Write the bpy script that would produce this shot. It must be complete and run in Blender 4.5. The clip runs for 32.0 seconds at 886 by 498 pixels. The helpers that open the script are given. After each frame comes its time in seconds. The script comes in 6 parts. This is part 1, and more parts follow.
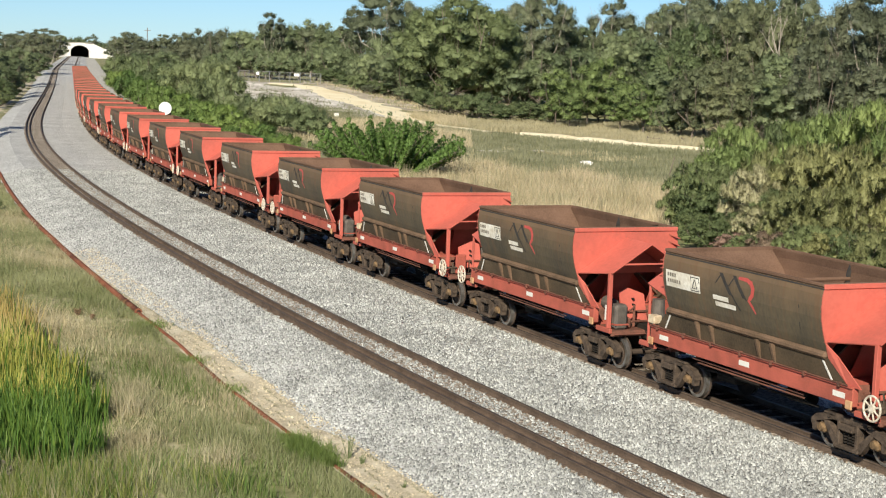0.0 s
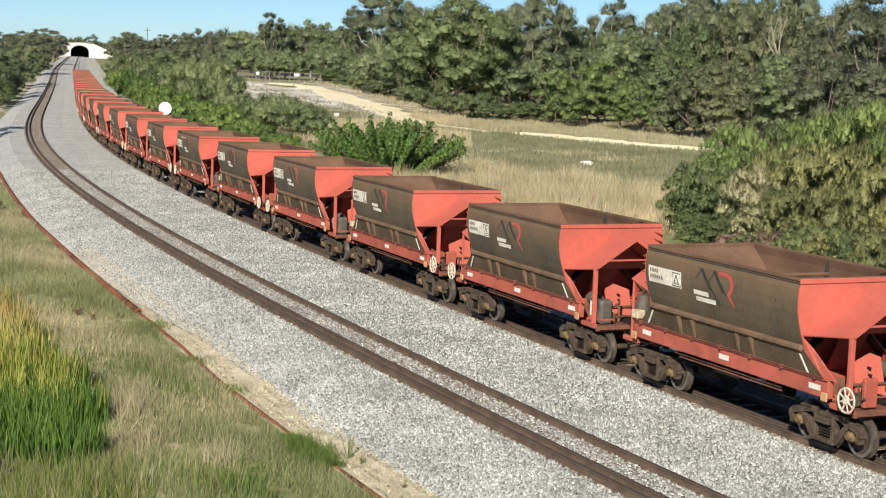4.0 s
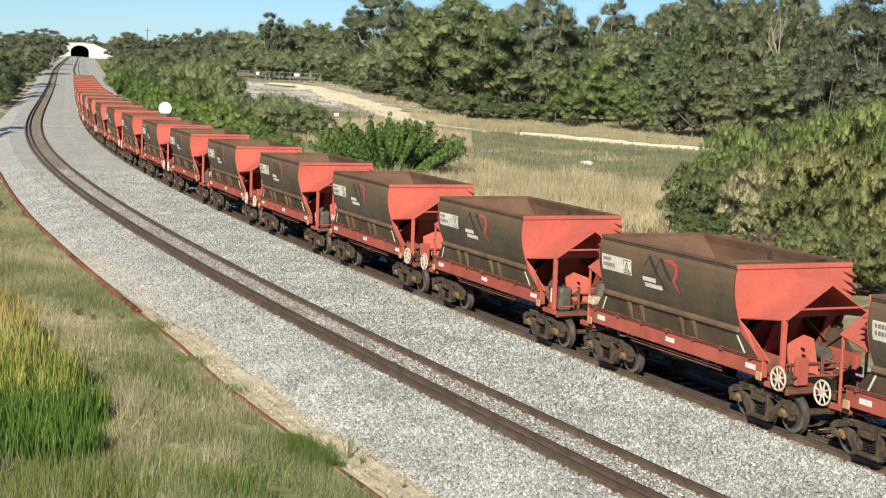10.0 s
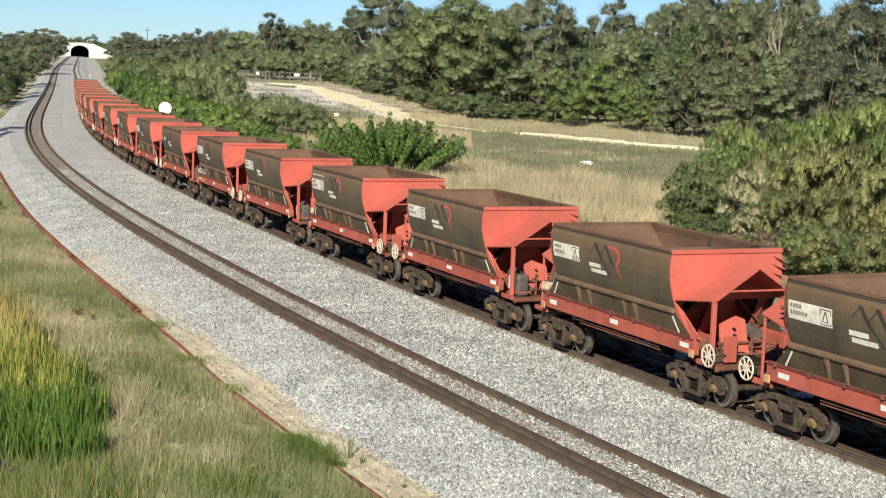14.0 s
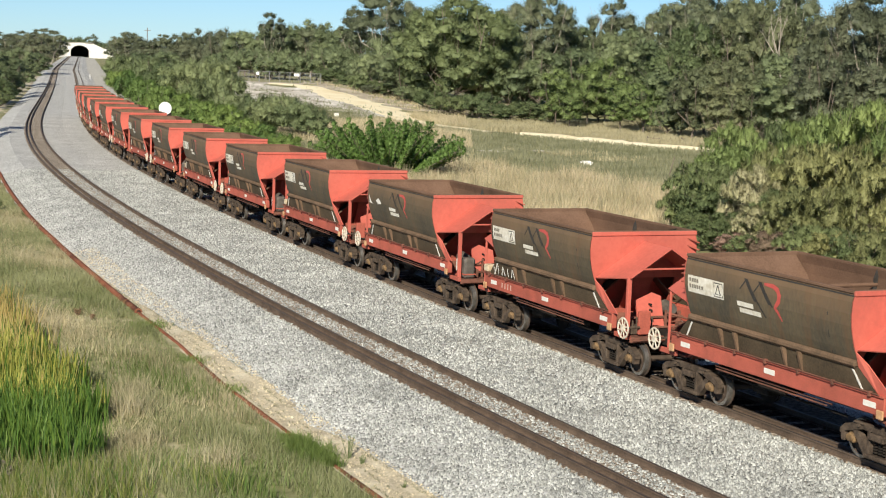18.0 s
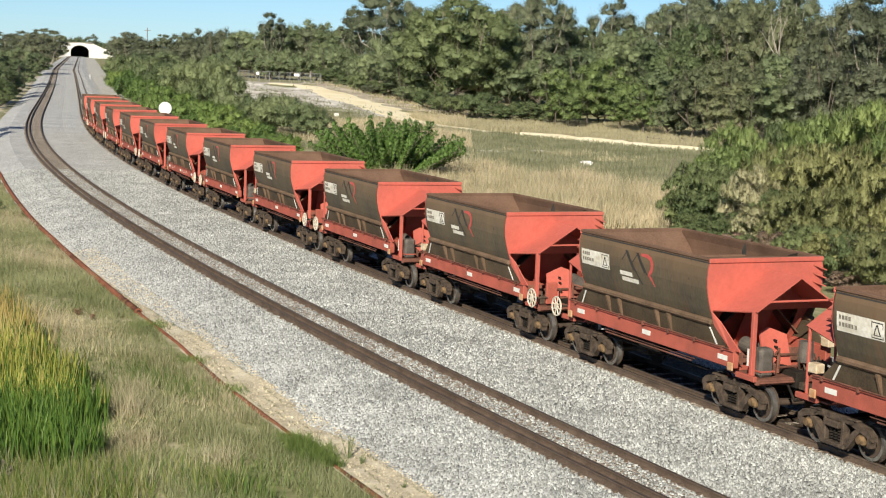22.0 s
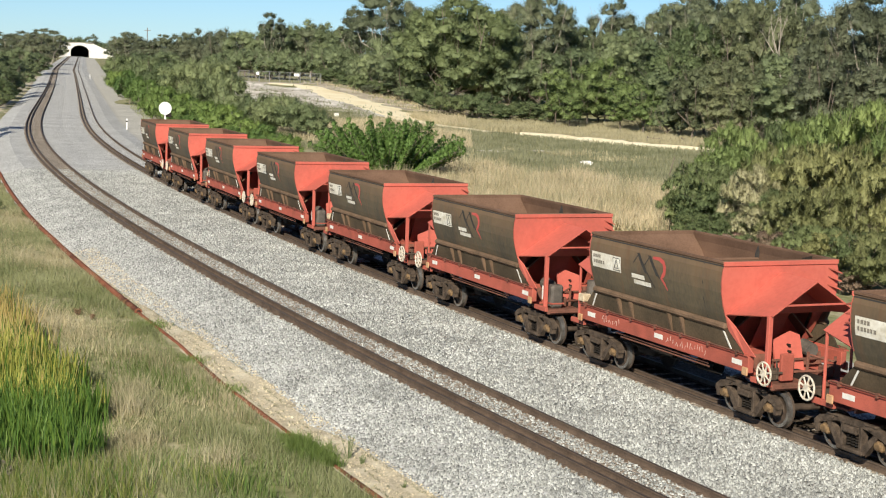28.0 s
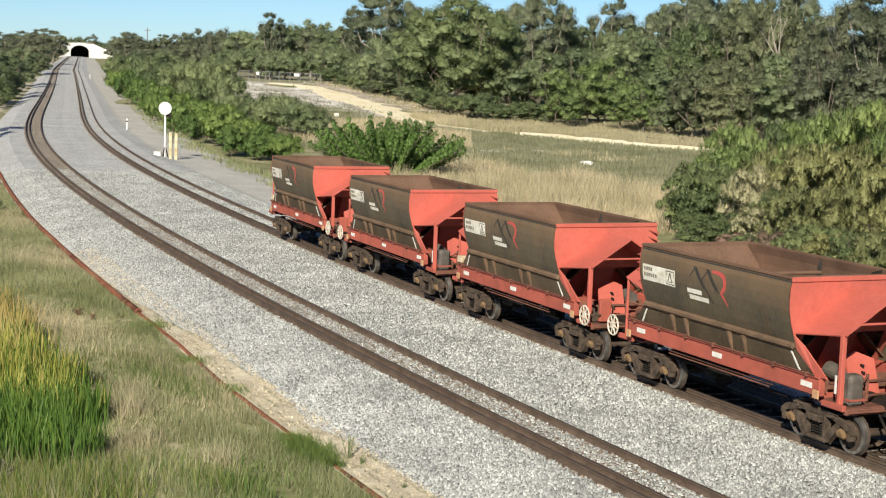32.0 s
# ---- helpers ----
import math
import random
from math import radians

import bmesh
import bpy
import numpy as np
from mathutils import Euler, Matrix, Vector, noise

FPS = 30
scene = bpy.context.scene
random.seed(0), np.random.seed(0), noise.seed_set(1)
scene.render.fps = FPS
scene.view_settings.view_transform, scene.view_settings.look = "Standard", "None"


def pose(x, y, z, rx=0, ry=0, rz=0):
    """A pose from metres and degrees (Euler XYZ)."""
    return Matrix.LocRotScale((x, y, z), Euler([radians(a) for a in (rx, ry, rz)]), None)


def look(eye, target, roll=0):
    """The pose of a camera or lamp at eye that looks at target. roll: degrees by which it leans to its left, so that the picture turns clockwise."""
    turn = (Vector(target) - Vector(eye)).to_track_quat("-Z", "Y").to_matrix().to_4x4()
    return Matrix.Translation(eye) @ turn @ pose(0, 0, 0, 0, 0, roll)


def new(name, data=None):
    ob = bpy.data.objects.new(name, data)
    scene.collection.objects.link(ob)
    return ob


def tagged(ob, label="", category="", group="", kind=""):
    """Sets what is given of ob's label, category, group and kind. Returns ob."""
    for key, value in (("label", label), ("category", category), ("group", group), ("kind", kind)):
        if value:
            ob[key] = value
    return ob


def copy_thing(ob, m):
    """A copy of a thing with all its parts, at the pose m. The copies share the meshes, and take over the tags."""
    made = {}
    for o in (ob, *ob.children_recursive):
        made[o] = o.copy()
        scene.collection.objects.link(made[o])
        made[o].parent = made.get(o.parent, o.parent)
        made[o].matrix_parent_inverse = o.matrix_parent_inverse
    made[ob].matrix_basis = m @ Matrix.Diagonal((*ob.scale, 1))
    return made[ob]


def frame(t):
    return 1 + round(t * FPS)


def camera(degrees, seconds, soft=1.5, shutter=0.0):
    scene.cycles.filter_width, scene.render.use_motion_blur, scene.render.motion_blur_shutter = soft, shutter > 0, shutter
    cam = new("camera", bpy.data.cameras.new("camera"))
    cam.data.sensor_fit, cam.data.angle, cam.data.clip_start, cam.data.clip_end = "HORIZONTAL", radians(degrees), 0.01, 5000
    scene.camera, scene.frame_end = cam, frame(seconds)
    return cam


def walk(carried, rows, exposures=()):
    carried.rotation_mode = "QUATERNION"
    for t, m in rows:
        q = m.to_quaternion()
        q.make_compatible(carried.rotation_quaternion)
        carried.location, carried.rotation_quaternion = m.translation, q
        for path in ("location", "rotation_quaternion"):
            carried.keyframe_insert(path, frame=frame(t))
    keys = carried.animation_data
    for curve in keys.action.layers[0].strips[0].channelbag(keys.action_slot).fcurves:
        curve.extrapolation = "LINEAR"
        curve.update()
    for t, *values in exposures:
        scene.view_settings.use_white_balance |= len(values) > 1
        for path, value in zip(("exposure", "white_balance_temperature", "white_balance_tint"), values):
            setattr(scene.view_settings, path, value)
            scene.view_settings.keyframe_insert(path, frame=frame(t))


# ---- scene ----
# ---- camera: it stands still on a road bridge over the line ----
EYE = (0.0, 0.0, 8.089)
TILT, ROLL = 0.11753, 2.02
cam = camera(31.225, 32.0, soft=1.15)
VIEW = look(EYE, (0, 10, 8.089 - 10 * math.tan(TILT)), ROLL)
walk(cam, [(0, VIEW), (32, VIEW)], exposures=[(0, 0.3), (32, 0.3)])

# ---- world and sun ----
SUN_AZ, SUN_EL = math.atan2(-0.23, -0.97), radians(30)   # direction towards the sun, from +y clockwise
world = bpy.data.worlds.new("world")
scene.world = world
world.use_nodes = True
wn = world.node_tree
sky = wn.nodes.new("ShaderNodeTexSky")
sky.sky_type, sky.sun_disc, sky.sun_elevation, sky.sun_rotation = "NISHITA", False, SUN_EL, SUN_AZ
sky.air_density, sky.dust_density, sky.ozone_density = 1.0, 0.0, 1.0
tint = wn.nodes.new("ShaderNodeMixRGB")
tint.blend_type = "MULTIPLY"
tint.inputs[0].default_value = 1.0
wn.links.new(sky.outputs[0], tint.inputs[1])
high = wn.nodes.new("ShaderNodeMixRGB")
high.inputs[1].default_value, high.inputs[2].default_value = (0.62, 1.0, 1.7, 1), (0.88, 1.0, 1.32, 1)
wn.links.new(high.outputs[0], tint.inputs[2])
# the air is brighter towards the horizon, all the way round
wtc, wsep, wmr, wmul = (wn.nodes.new("ShaderNode" + q) for q in ("TexCoord", "SeparateXYZ", "MapRange", "VectorMath"))
wn.links.new(wtc.outputs["Generated"], wsep.inputs[0])
wn.links.new(wsep.outputs[2], wmr.inputs[0])
wmr.inputs[1].default_value, wmr.inputs[2].default_value, wmr.inputs[3].default_value, wmr.inputs[4].default_value = 0.0, 0.22, 1.65, 1.0
wmul.operation = "SCALE"
rise = wn.nodes.new("ShaderNodeMapRange")
rise.inputs[1].default_value, rise.inputs[2].default_value = 0.06, 0.35
wn.links.new(wsep.outputs[2], rise.inputs[0])
wn.links.new(rise.outputs[0], high.inputs[0])
wn.links.new(tint.outputs[0], wmul.inputs[0])
wn.links.new(wmr.outputs[0], wmul.inputs[3])
wn.links.new(wmul.outputs[0], wn.nodes["Background"].inputs[0])
wn.nodes["Background"].inputs[1].default_value = 0.0365
sun_data = bpy.data.lights.new("sun", "SUN")
sun_data.energy, sun_data.angle, sun_data.color = 5.1, radians(0.53), (1.0, 0.92, 0.77)
sun = new("sun", sun_data)
to_sun = Vector((math.sin(SUN_AZ) * math.cos(SUN_EL), math.cos(SUN_AZ) * math.cos(SUN_EL), math.sin(SUN_EL)))
sun.matrix_world = look(tuple(to_sun * 100), (0, 0, 0))


# ---- materials ----
def mat(name, a, b, scale=6.0, rough=0.8, metal=0.0, bump=0.0, grain=60.0, detail=4.0, mix=None, random_value=0.0, island=0.0, stretch=None):
    """A surface that varies between the colours a and b at a large scale and in a fine grain."""
    m = bpy.data.materials.new(name)
    m.use_nodes = True
    t = m.node_tree
    n, k = t.nodes, t.links
    bsdf = n["Principled BSDF"]
    geo = n.new("ShaderNodeTexCoord")
    vec = geo.outputs["Object"]
    if stretch:
        mp = n.new("ShaderNodeMapping")
        mp.inputs["Scale"].default_value = stretch
        k.new(vec, mp.inputs[0])
        vec = mp.outputs[0]
    big = n.new("ShaderNodeTexNoise")
    big.inputs["Scale"].default_value, big.inputs["Detail"].default_value = scale, detail
    k.new(vec, big.inputs["Vector"])
    fine = n.new("ShaderNodeTexNoise")
    fine.inputs["Scale"].default_value, fine.inputs["Detail"].default_value = grain, 2.0
    k.new(vec, fine.inputs["Vector"])
    add = n.new("ShaderNodeMath")
    add.operation = "MULTIPLY_ADD"
    k.new(fine.outputs[0], add.inputs[0])
    add.inputs[1].default_value = 0.6
    k.new(big.outputs[0], add.inputs[2])
    ramp = n.new("ShaderNodeValToRGB")
    e = ramp.color_ramp.elements
    e[0].position, e[0].color = 0.55, (*a, 1)
    e[1].position, e[1].color = 1.05, (*b, 1)
    if mix:
        x = e.new(0.8)
        x.color = (*mix, 1)
    k.new(add.outputs[0], ramp.inputs[0])
    col = ramp.outputs[0]
    if random_value or island:
        hsv = n.new("ShaderNodeHueSaturation")
        k.new(col, hsv.inputs["Color"])
        mr = n.new("ShaderNodeMapRange")
        if island:
            g = n.new("ShaderNodeNewGeometry")
            k.new(g.outputs["Random Per Island"], mr.inputs[0])
        else:
            oi = n.new("ShaderNodeObjectInfo")
            k.new(oi.outputs["Random"], mr.inputs[0])
        spread = island or random_value
        mr.inputs[3].default_value, mr.inputs[4].default_value = 1 - spread, 1 + spread
        k.new(mr.outputs[0], hsv.inputs["Value"])
        col = hsv.outputs[0]
        if random_value and island:
            oi = n.new("ShaderNodeObjectInfo")
            both = n.new("ShaderNodeHueSaturation")
            for lo, hi, socket in ((1 - random_value, 1 + random_value, "Value"), (0.515, 0.488, "Hue")):
                mo = n.new("ShaderNodeMapRange")
                mo.inputs[3].default_value, mo.inputs[4].default_value = lo, hi
                k.new(oi.outputs["Random"], mo.inputs[0])
                k.new(mo.outputs[0], both.inputs[socket])
            k.new(col, both.inputs["Color"])
            col = both.outputs[0]
    k.new(col, bsdf.inputs["Base Color"])
    bsdf.inputs["Roughness"].default_value, bsdf.inputs["Metallic"].default_value = rough, metal
    bsdf.inputs["Specular IOR Level"].default_value = 0.15 if rough >= 0.8 else 0.4
    if bump:
        bp = n.new("ShaderNodeBump")
        bp.inputs["Strength"].default_value, bp.inputs["Distance"].default_value = bump, 0.02
        k.new(fine.outputs[0], bp.inputs["Height"])
        k.new(bp.outputs[0], bsdf.inputs["Normal"])
    return m


def leaf_mat(name, a, b, spread=0.11, gloss=0.55):
    """Foliage: light passes through the blades, and each clump differs."""
    m = mat(name, a, b, scale=0.3, grain=3.5, rough=gloss, island=spread, random_value=0.22)
    n, k = m.node_tree.nodes, m.node_tree.links
    bsdf = n["Principled BSDF"]
    tr = n.new("ShaderNodeBsdfTranslucent")
    k.new(bsdf.inputs["Base Color"].links[0].from_socket, tr.inputs[0])
    mx = n.new("ShaderNodeMixShader")
    mx.inputs[0].default_value = 0.32
    k.new(bsdf.outputs[0], mx.inputs[1])
    k.new(tr.outputs[0], mx.inputs[2])
    k.new(mx.outputs[0], n["Material Output"].inputs[0])
    return m


def stone_mat(name, palette, cell, rough=0.95, bump=0.8):
    """Loose stones: each cell of a Voronoi pattern has its own tone and height."""
    m = bpy.data.materials.new(name)
    m.use_nodes = True
    n, k = m.node_tree.nodes, m.node_tree.links
    bsdf = n["Principled BSDF"]
    tc = n.new("ShaderNodeTexCoord")
    v = n.new("ShaderNodeTexVoronoi")
    v.inputs["Scale"].default_value = 1 / cell
    k.new(tc.outputs["Object"], v.inputs["Vector"])
    sep = n.new("ShaderNodeSeparateColor")
    k.new(v.outputs["Color"], sep.inputs[0])
    ramp = n.new("ShaderNodeValToRGB")
    e = ramp.color_ramp.elements
    e[0].position, e[0].color = 0.0, (*palette[0], 1)
    e[1].position, e[1].color = 1.0, (*palette[-1], 1)
    for i, c in enumerate(palette[1:-1]):
        x = e.new((i + 1) / (len(palette) - 1))
        x.color = (*c, 1)
    k.new(sep.outputs[0], ramp.inputs[0])
    big = n.new("ShaderNodeTexNoise")
    big.inputs["Scale"].default_value, big.inputs["Detail"].default_value = 0.25, 5.0
    k.new(tc.outputs["Object"], big.inputs["Vector"])
    mr = n.new("ShaderNodeMapRange")
    mr.inputs[1].default_value, mr.inputs[2].default_value, mr.inputs[3].default_value, mr.inputs[4].default_value = 0.3, 0.7, 0.86, 1.1
    k.new(big.outputs[0], mr.inputs[0])
    hsv = n.new("ShaderNodeHueSaturation")
    k.new(ramp.outputs[0], hsv.inputs["Color"])
    k.new(mr.outputs[0], hsv.inputs["Value"])
    k.new(hsv.outputs[0], bsdf.inputs["Base Color"])
    bsdf.inputs["Roughness"].default_value = rough
    bsdf.inputs["Specular IOR Level"].default_value = 0.15
    bp = n.new("ShaderNodeBump")
    bp.inputs["Strength"].default_value, bp.inputs["Distance"].default_value = bump, cell * 0.7
    inv = n.new("ShaderNodeMath")
    inv.operation = "SUBTRACT"
    inv.inputs[0].default_value = 1.0
    k.new(v.outputs["Distance"], inv.inputs[1])
    k.new(inv.outputs[0], bp.inputs["Height"])
    k.new(bp.outputs[0], bsdf.inputs["Normal"])
    return m


RED = mat("red_paint", (0.44, 0.112, 0.08), (0.56, 0.14, 0.1), scale=1.1, rough=0.65, grain=10, random_value=0.06, detail=6, mix=(0.52, 0.122, 0.088))
RED_DUSTY = mat("dusty_red_paint", (0.29, 0.085, 0.06), (0.48, 0.122, 0.086), scale=1.8, rough=0.8, grain=30, random_value=0.08)
OLIVE = mat("grimy_olive_steel", (0.058, 0.052, 0.038), (0.125, 0.098, 0.06), scale=0.9, rough=0.7, grain=14, random_value=0.12, stretch=(1, 1, 0.45))


def dusty_band(m, dust, z0, z1):
    """Ore dust that settled on the upper part of a side sheet, with an uneven edge."""
    n, k = m.node_tree.nodes, m.node_tree.links
    bsdf = n["Principled BSDF"]
    col = bsdf.inputs["Base Color"].links[0].from_socket
    tc = n.new("ShaderNodeTexCoord")
    sep = n.new("ShaderNodeSeparateXYZ")
    k.new(tc.outputs["Object"], sep.inputs[0])
    ns = n.new("ShaderNodeTexNoise")
    ns.inputs["Scale"].default_value, ns.inputs["Detail"].default_value = 1.1, 6.0
    k.new(tc.outputs["Object"], ns.inputs["Vector"])
    ad = n.new("ShaderNodeMath")
    ad.operation = "MULTIPLY_ADD"
    k.new(ns.outputs[0], ad.inputs[0])
    ad.inputs[1].default_value = 0.9
    k.new(sep.outputs[2], ad.inputs[2])
    mr = n.new("ShaderNodeMapRange")
    mr.inputs[1].default_value, mr.inputs[2].default_value, mr.inputs[3].default_value, mr.inputs[4].default_value = z0 + 0.45, z1 + 0.45, 0.0, 0.85
    k.new(ad.outputs[0], mr.inputs[0])
    mx = n.new("ShaderNodeMixRGB")
    k.new(mr.outputs[0], mx.inputs[0])
    k.new(col, mx.inputs[1])
    mx.inputs[2].default_value = (*dust, 1)
    mp = n.new("ShaderNodeMapping")
    mp.inputs["Scale"].default_value = (3.2, 1.0, 0.35)
    k.new(tc.outputs["Object"], mp.inputs[0])
    oi = n.new("ShaderNodeObjectInfo")
    st = n.new("ShaderNodeTexNoise")
    st.noise_dimensions = "4D"
    st.inputs["Scale"].default_value, st.inputs["Detail"].default_value = 1.6, 5.0
    k.new(mp.outputs[0], st.inputs["Vector"])
    ml = n.new("ShaderNodeMath")
    ml.operation = "MULTIPLY"
    ml.inputs[1].default_value = 40.0
    k.new(oi.outputs["Random"], ml.inputs[0])
    k.new(ml.outputs[0], st.inputs["W"])
    sr = n.new("ShaderNodeMapRange")
    sr.inputs[1].default_value, sr.inputs[2].default_value, sr.inputs[3].default_value, sr.inputs[4].default_value = 0.52, 0.72, 0.0, 0.6
    k.new(st.outputs[0], sr.inputs[0])
    rust = n.new("ShaderNodeMixRGB")
    k.new(sr.outputs[0], rust.inputs[0])
    k.new(mx.outputs[0], rust.inputs[1])
    rust.inputs[2].default_value = (0.15, 0.085, 0.045, 1)
    k.new(rust.outputs[0], bsdf.inputs["Base Color"])


dusty_band(OLIVE, (0.20, 0.125, 0.07), 2.85, 3.75)
LOWER = mat("dirty_door_steel", (0.055, 0.043, 0.029), (0.115, 0.085, 0.054), scale=1.2, rough=0.8, grain=20, random_value=0.1)
LEDGE = mat("dusty_ledge_steel", (0.11, 0.075, 0.048), (0.2, 0.13, 0.085), scale=2, rough=0.8, grain=20)
ORE = mat("ore_dust", (0.112, 0.067, 0.045), (0.195, 0.118, 0.08), scale=1.0, rough=0.95, grain=25, bump=0.2)
CAST = mat("grimy_cast_steel", (0.036, 0.028, 0.022), (0.125, 0.093, 0.069), scale=6, rough=0.85, grain=40, bump=0.2)
BLACK = mat("black_underframe", (0.012, 0.011, 0.010), (0.035, 0.028, 0.022), scale=4, rough=0.85)
WHEEL = mat("wheel_steel", (0.04, 0.029, 0.022), (0.1, 0.07, 0.05), scale=5, rough=0.75, metal=0.05)
WHITE = mat("white_paint", (0.66, 0.64, 0.58), (0.82, 0.8, 0.74), scale=5, rough=0.6)
SIGN_WHITE = mat("white_sign_paint", (0.8, 0.8, 0.8), (0.86, 0.86, 0.86), scale=3, rough=0.4)
YELLOW = mat("faded_yellow_paint", (0.42, 0.2, 0.09), (0.56, 0.36, 0.2), scale=8, rough=0.7)
INK = mat("black_lettering", (0.02, 0.02, 0.02), (0.05, 0.045, 0.04), scale=20, rough=0.7)
FADED_INK = mat("faded_lettering", (0.14, 0.125, 0.1), (0.3, 0.27, 0.22), scale=12, rough=0.8)
CHALK = mat("rubbed_chalk", (0.5, 0.3, 0.24), (0.66, 0.5, 0.44), scale=9, rough=0.9)
LOGO_RED = mat("emblem_red", (0.42, 0.07, 0.06), (0.56, 0.1, 0.085), scale=6, rough=0.65)
LOGO_SHADE_GREY = mat("dark_emblem_and_rim_shade", (0.026, 0.024, 0.022), (0.05, 0.046, 0.042), scale=6, rough=0.7)
TANK = mat("grey_tank_paint", (0.06, 0.052, 0.045), (0.15, 0.13, 0.11), scale=4, rough=0.7)
RUST = mat("rusty_pipe_steel", (0.15, 0.055, 0.033), (0.3, 0.115, 0.066), scale=1.5, rough=0.85, grain=20, bump=0.2)
RAIL_SIDE = mat("rusty_rail_steel", (0.085, 0.063, 0.048), (0.17, 0.124, 0.092), scale=1.5, rough=0.8, grain=20)
RAIL_TOP = mat("worn_rail_head", (0.05, 0.038, 0.03), (0.1, 0.078, 0.062), scale=2, rough=0.6, metal=0.2)
CONCRETE = mat("concrete", (0.32, 0.29, 0.25), (0.46, 0.43, 0.38), scale=2, rough=0.9, grain=30)
BALLAST = stone_mat("ballast_stone", [(0.2, 0.2, 0.19), (0.44, 0.441, 0.423), (0.56, 0.563, 0.544), (0.72, 0.723, 0.7)], 0.06, bump=0.5)
BALLAST_BROWN = stone_mat("rust_stained_ballast", [(0.13, 0.108, 0.082), (0.28, 0.232, 0.18), (0.39, 0.335, 0.272), (0.52, 0.468, 0.405)], 0.065)
# oily stone pushed almost to black: the train's shade is in this colour
BALLAST_OIL_SHADE = stone_mat("oil_and_shade_ballast", [(0.022, 0.016, 0.011), (0.055, 0.04, 0.028), (0.09, 0.068, 0.05), (0.14, 0.11, 0.085)], 0.07)
GRAVEL = stone_mat("fine_gravel", [(0.36, 0.345, 0.3), (0.52, 0.505, 0.45), (0.65, 0.635, 0.57)], 0.05, bump=0.3)
SAND = mat("pale_limestone_sand", (0.82, 0.7, 0.45), (0.95, 0.87, 0.64), scale=0.3, rough=0.95, grain=4, bump=0.2)
DRY_SLOPE = mat("trampled_straw", (0.29, 0.25, 0.185), (0.64, 0.565, 0.455), scale=0.3, rough=0.95, grain=3, detail=7)
SAND_GREY = mat("grey_sandy_earth", (0.3, 0.265, 0.2), (0.86, 0.82, 0.75), scale=0.22, rough=0.95, grain=1.6, detail=8, mix=(0.58, 0.54, 0.47))
STRIP = mat("sandy_verge", (0.36, 0.32, 0.235), (0.7, 0.645, 0.5), scale=1.4, rough=0.95, grain=14, detail=7, bump=0.4, mix=(0.57, 0.5, 0.365))
GROUND = mat("grassy_earth", (0.155, 0.17, 0.07), (0.46, 0.415, 0.27), scale=0.35, rough=0.95, grain=3.5, detail=8, bump=0.4, mix=(0.27, 0.265, 0.135))
BARK = mat("grey_bark", (0.09, 0.07, 0.055), (0.26, 0.22, 0.18), scale=1.5, rough=0.9, grain=12, stretch=(1, 1, 0.25))
PALE_BARK = mat("bleached_bark", (0.3, 0.26, 0.21), (0.5, 0.45, 0.38), scale=2, rough=0.9)
GRASS_FRESH = leaf_mat("fresh_grass", (0.13, 0.19, 0.04), (0.26, 0.33, 0.1))
CREAM = mat("dirty_cream_paint", (0.36, 0.29, 0.14), (0.74, 0.66, 0.46), scale=2.2, rough=0.8, grain=14, detail=6)
CLOD = mat("limestone_crumb", (0.5, 0.42, 0.28), (0.78, 0.69, 0.5), scale=3, rough=0.95, island=0.22)
LEAF_RUST = leaf_mat("rusty_weed_leaf", (0.32, 0.19, 0.12), (0.48, 0.3, 0.19))
LEAF_ASH = leaf_mat("ash_grey_stalk", (0.22, 0.19, 0.155), (0.42, 0.37, 0.31))
LEAF_DUSK = leaf_mat("dark_grey_leaf", (0.114, 0.13, 0.081), (0.216, 0.244, 0.143))
LEAF_RUSSET = leaf_mat("brownish_leaf", (0.15, 0.166, 0.084), (0.275, 0.305, 0.16))
REED_TOP = leaf_mat("yellowing_reed", (0.34, 0.33, 0.055), (0.56, 0.52, 0.13))
LEAF_DEAD = leaf_mat("dead_leaf", (0.27, 0.18, 0.13), (0.5, 0.37, 0.28))
LEAF_FEATHER = leaf_mat("feathery_leaf", (0.144, 0.187, 0.087), (0.302, 0.356, 0.168))
BOARD = mat("dirty_white_board", (0.58, 0.53, 0.42), (0.86, 0.84, 0.76), scale=2.5, rough=0.7, grain=12)
REED_DEEP = leaf_mat("deep_green_reed", (0.04, 0.1, 0.018), (0.095, 0.19, 0.036))
GRASS_DULL = leaf_mat("dull_meadow_grass", (0.175, 0.185, 0.0935), (0.34, 0.335, 0.209))
LEAF_EUC = leaf_mat("gum_leaf", (0.132, 0.162, 0.0924), (0.279, 0.308, 0.183))
LEAF_GREEN = leaf_mat("green_leaf", (0.116, 0.157, 0.065), (0.219, 0.273, 0.123))
LEAF_BRIGHT = leaf_mat("bright_leaf", (0.117, 0.193, 0.0466), (0.233, 0.333, 0.0936))
LEAF_GREY = leaf_mat("grey_acacia_leaf", (0.138, 0.181, 0.0759), (0.275, 0.335, 0.144))
LEAF_ACACIA = leaf_mat("acacia_leaf", (0.2195, 0.2901, 0.0941), (0.4323, 0.5174, 0.1882))
LEAF_DOME = leaf_mat("domed_tree_leaf", (0.1343, 0.1911, 0.0617), (0.2632, 0.3375, 0.118))
LEAF_OLIVE = leaf_mat("olive_leaf", (0.14, 0.183, 0.094), (0.28, 0.338, 0.17))
LEAF_DEEP = leaf_mat("deep_green_leaf", (0.115, 0.2, 0.045), (0.26, 0.39, 0.1))
LEAF_YELLOW = leaf_mat("yellow_green_leaf", (0.2163, 0.2335, 0.0919), (0.4421, 0.4421, 0.1971))
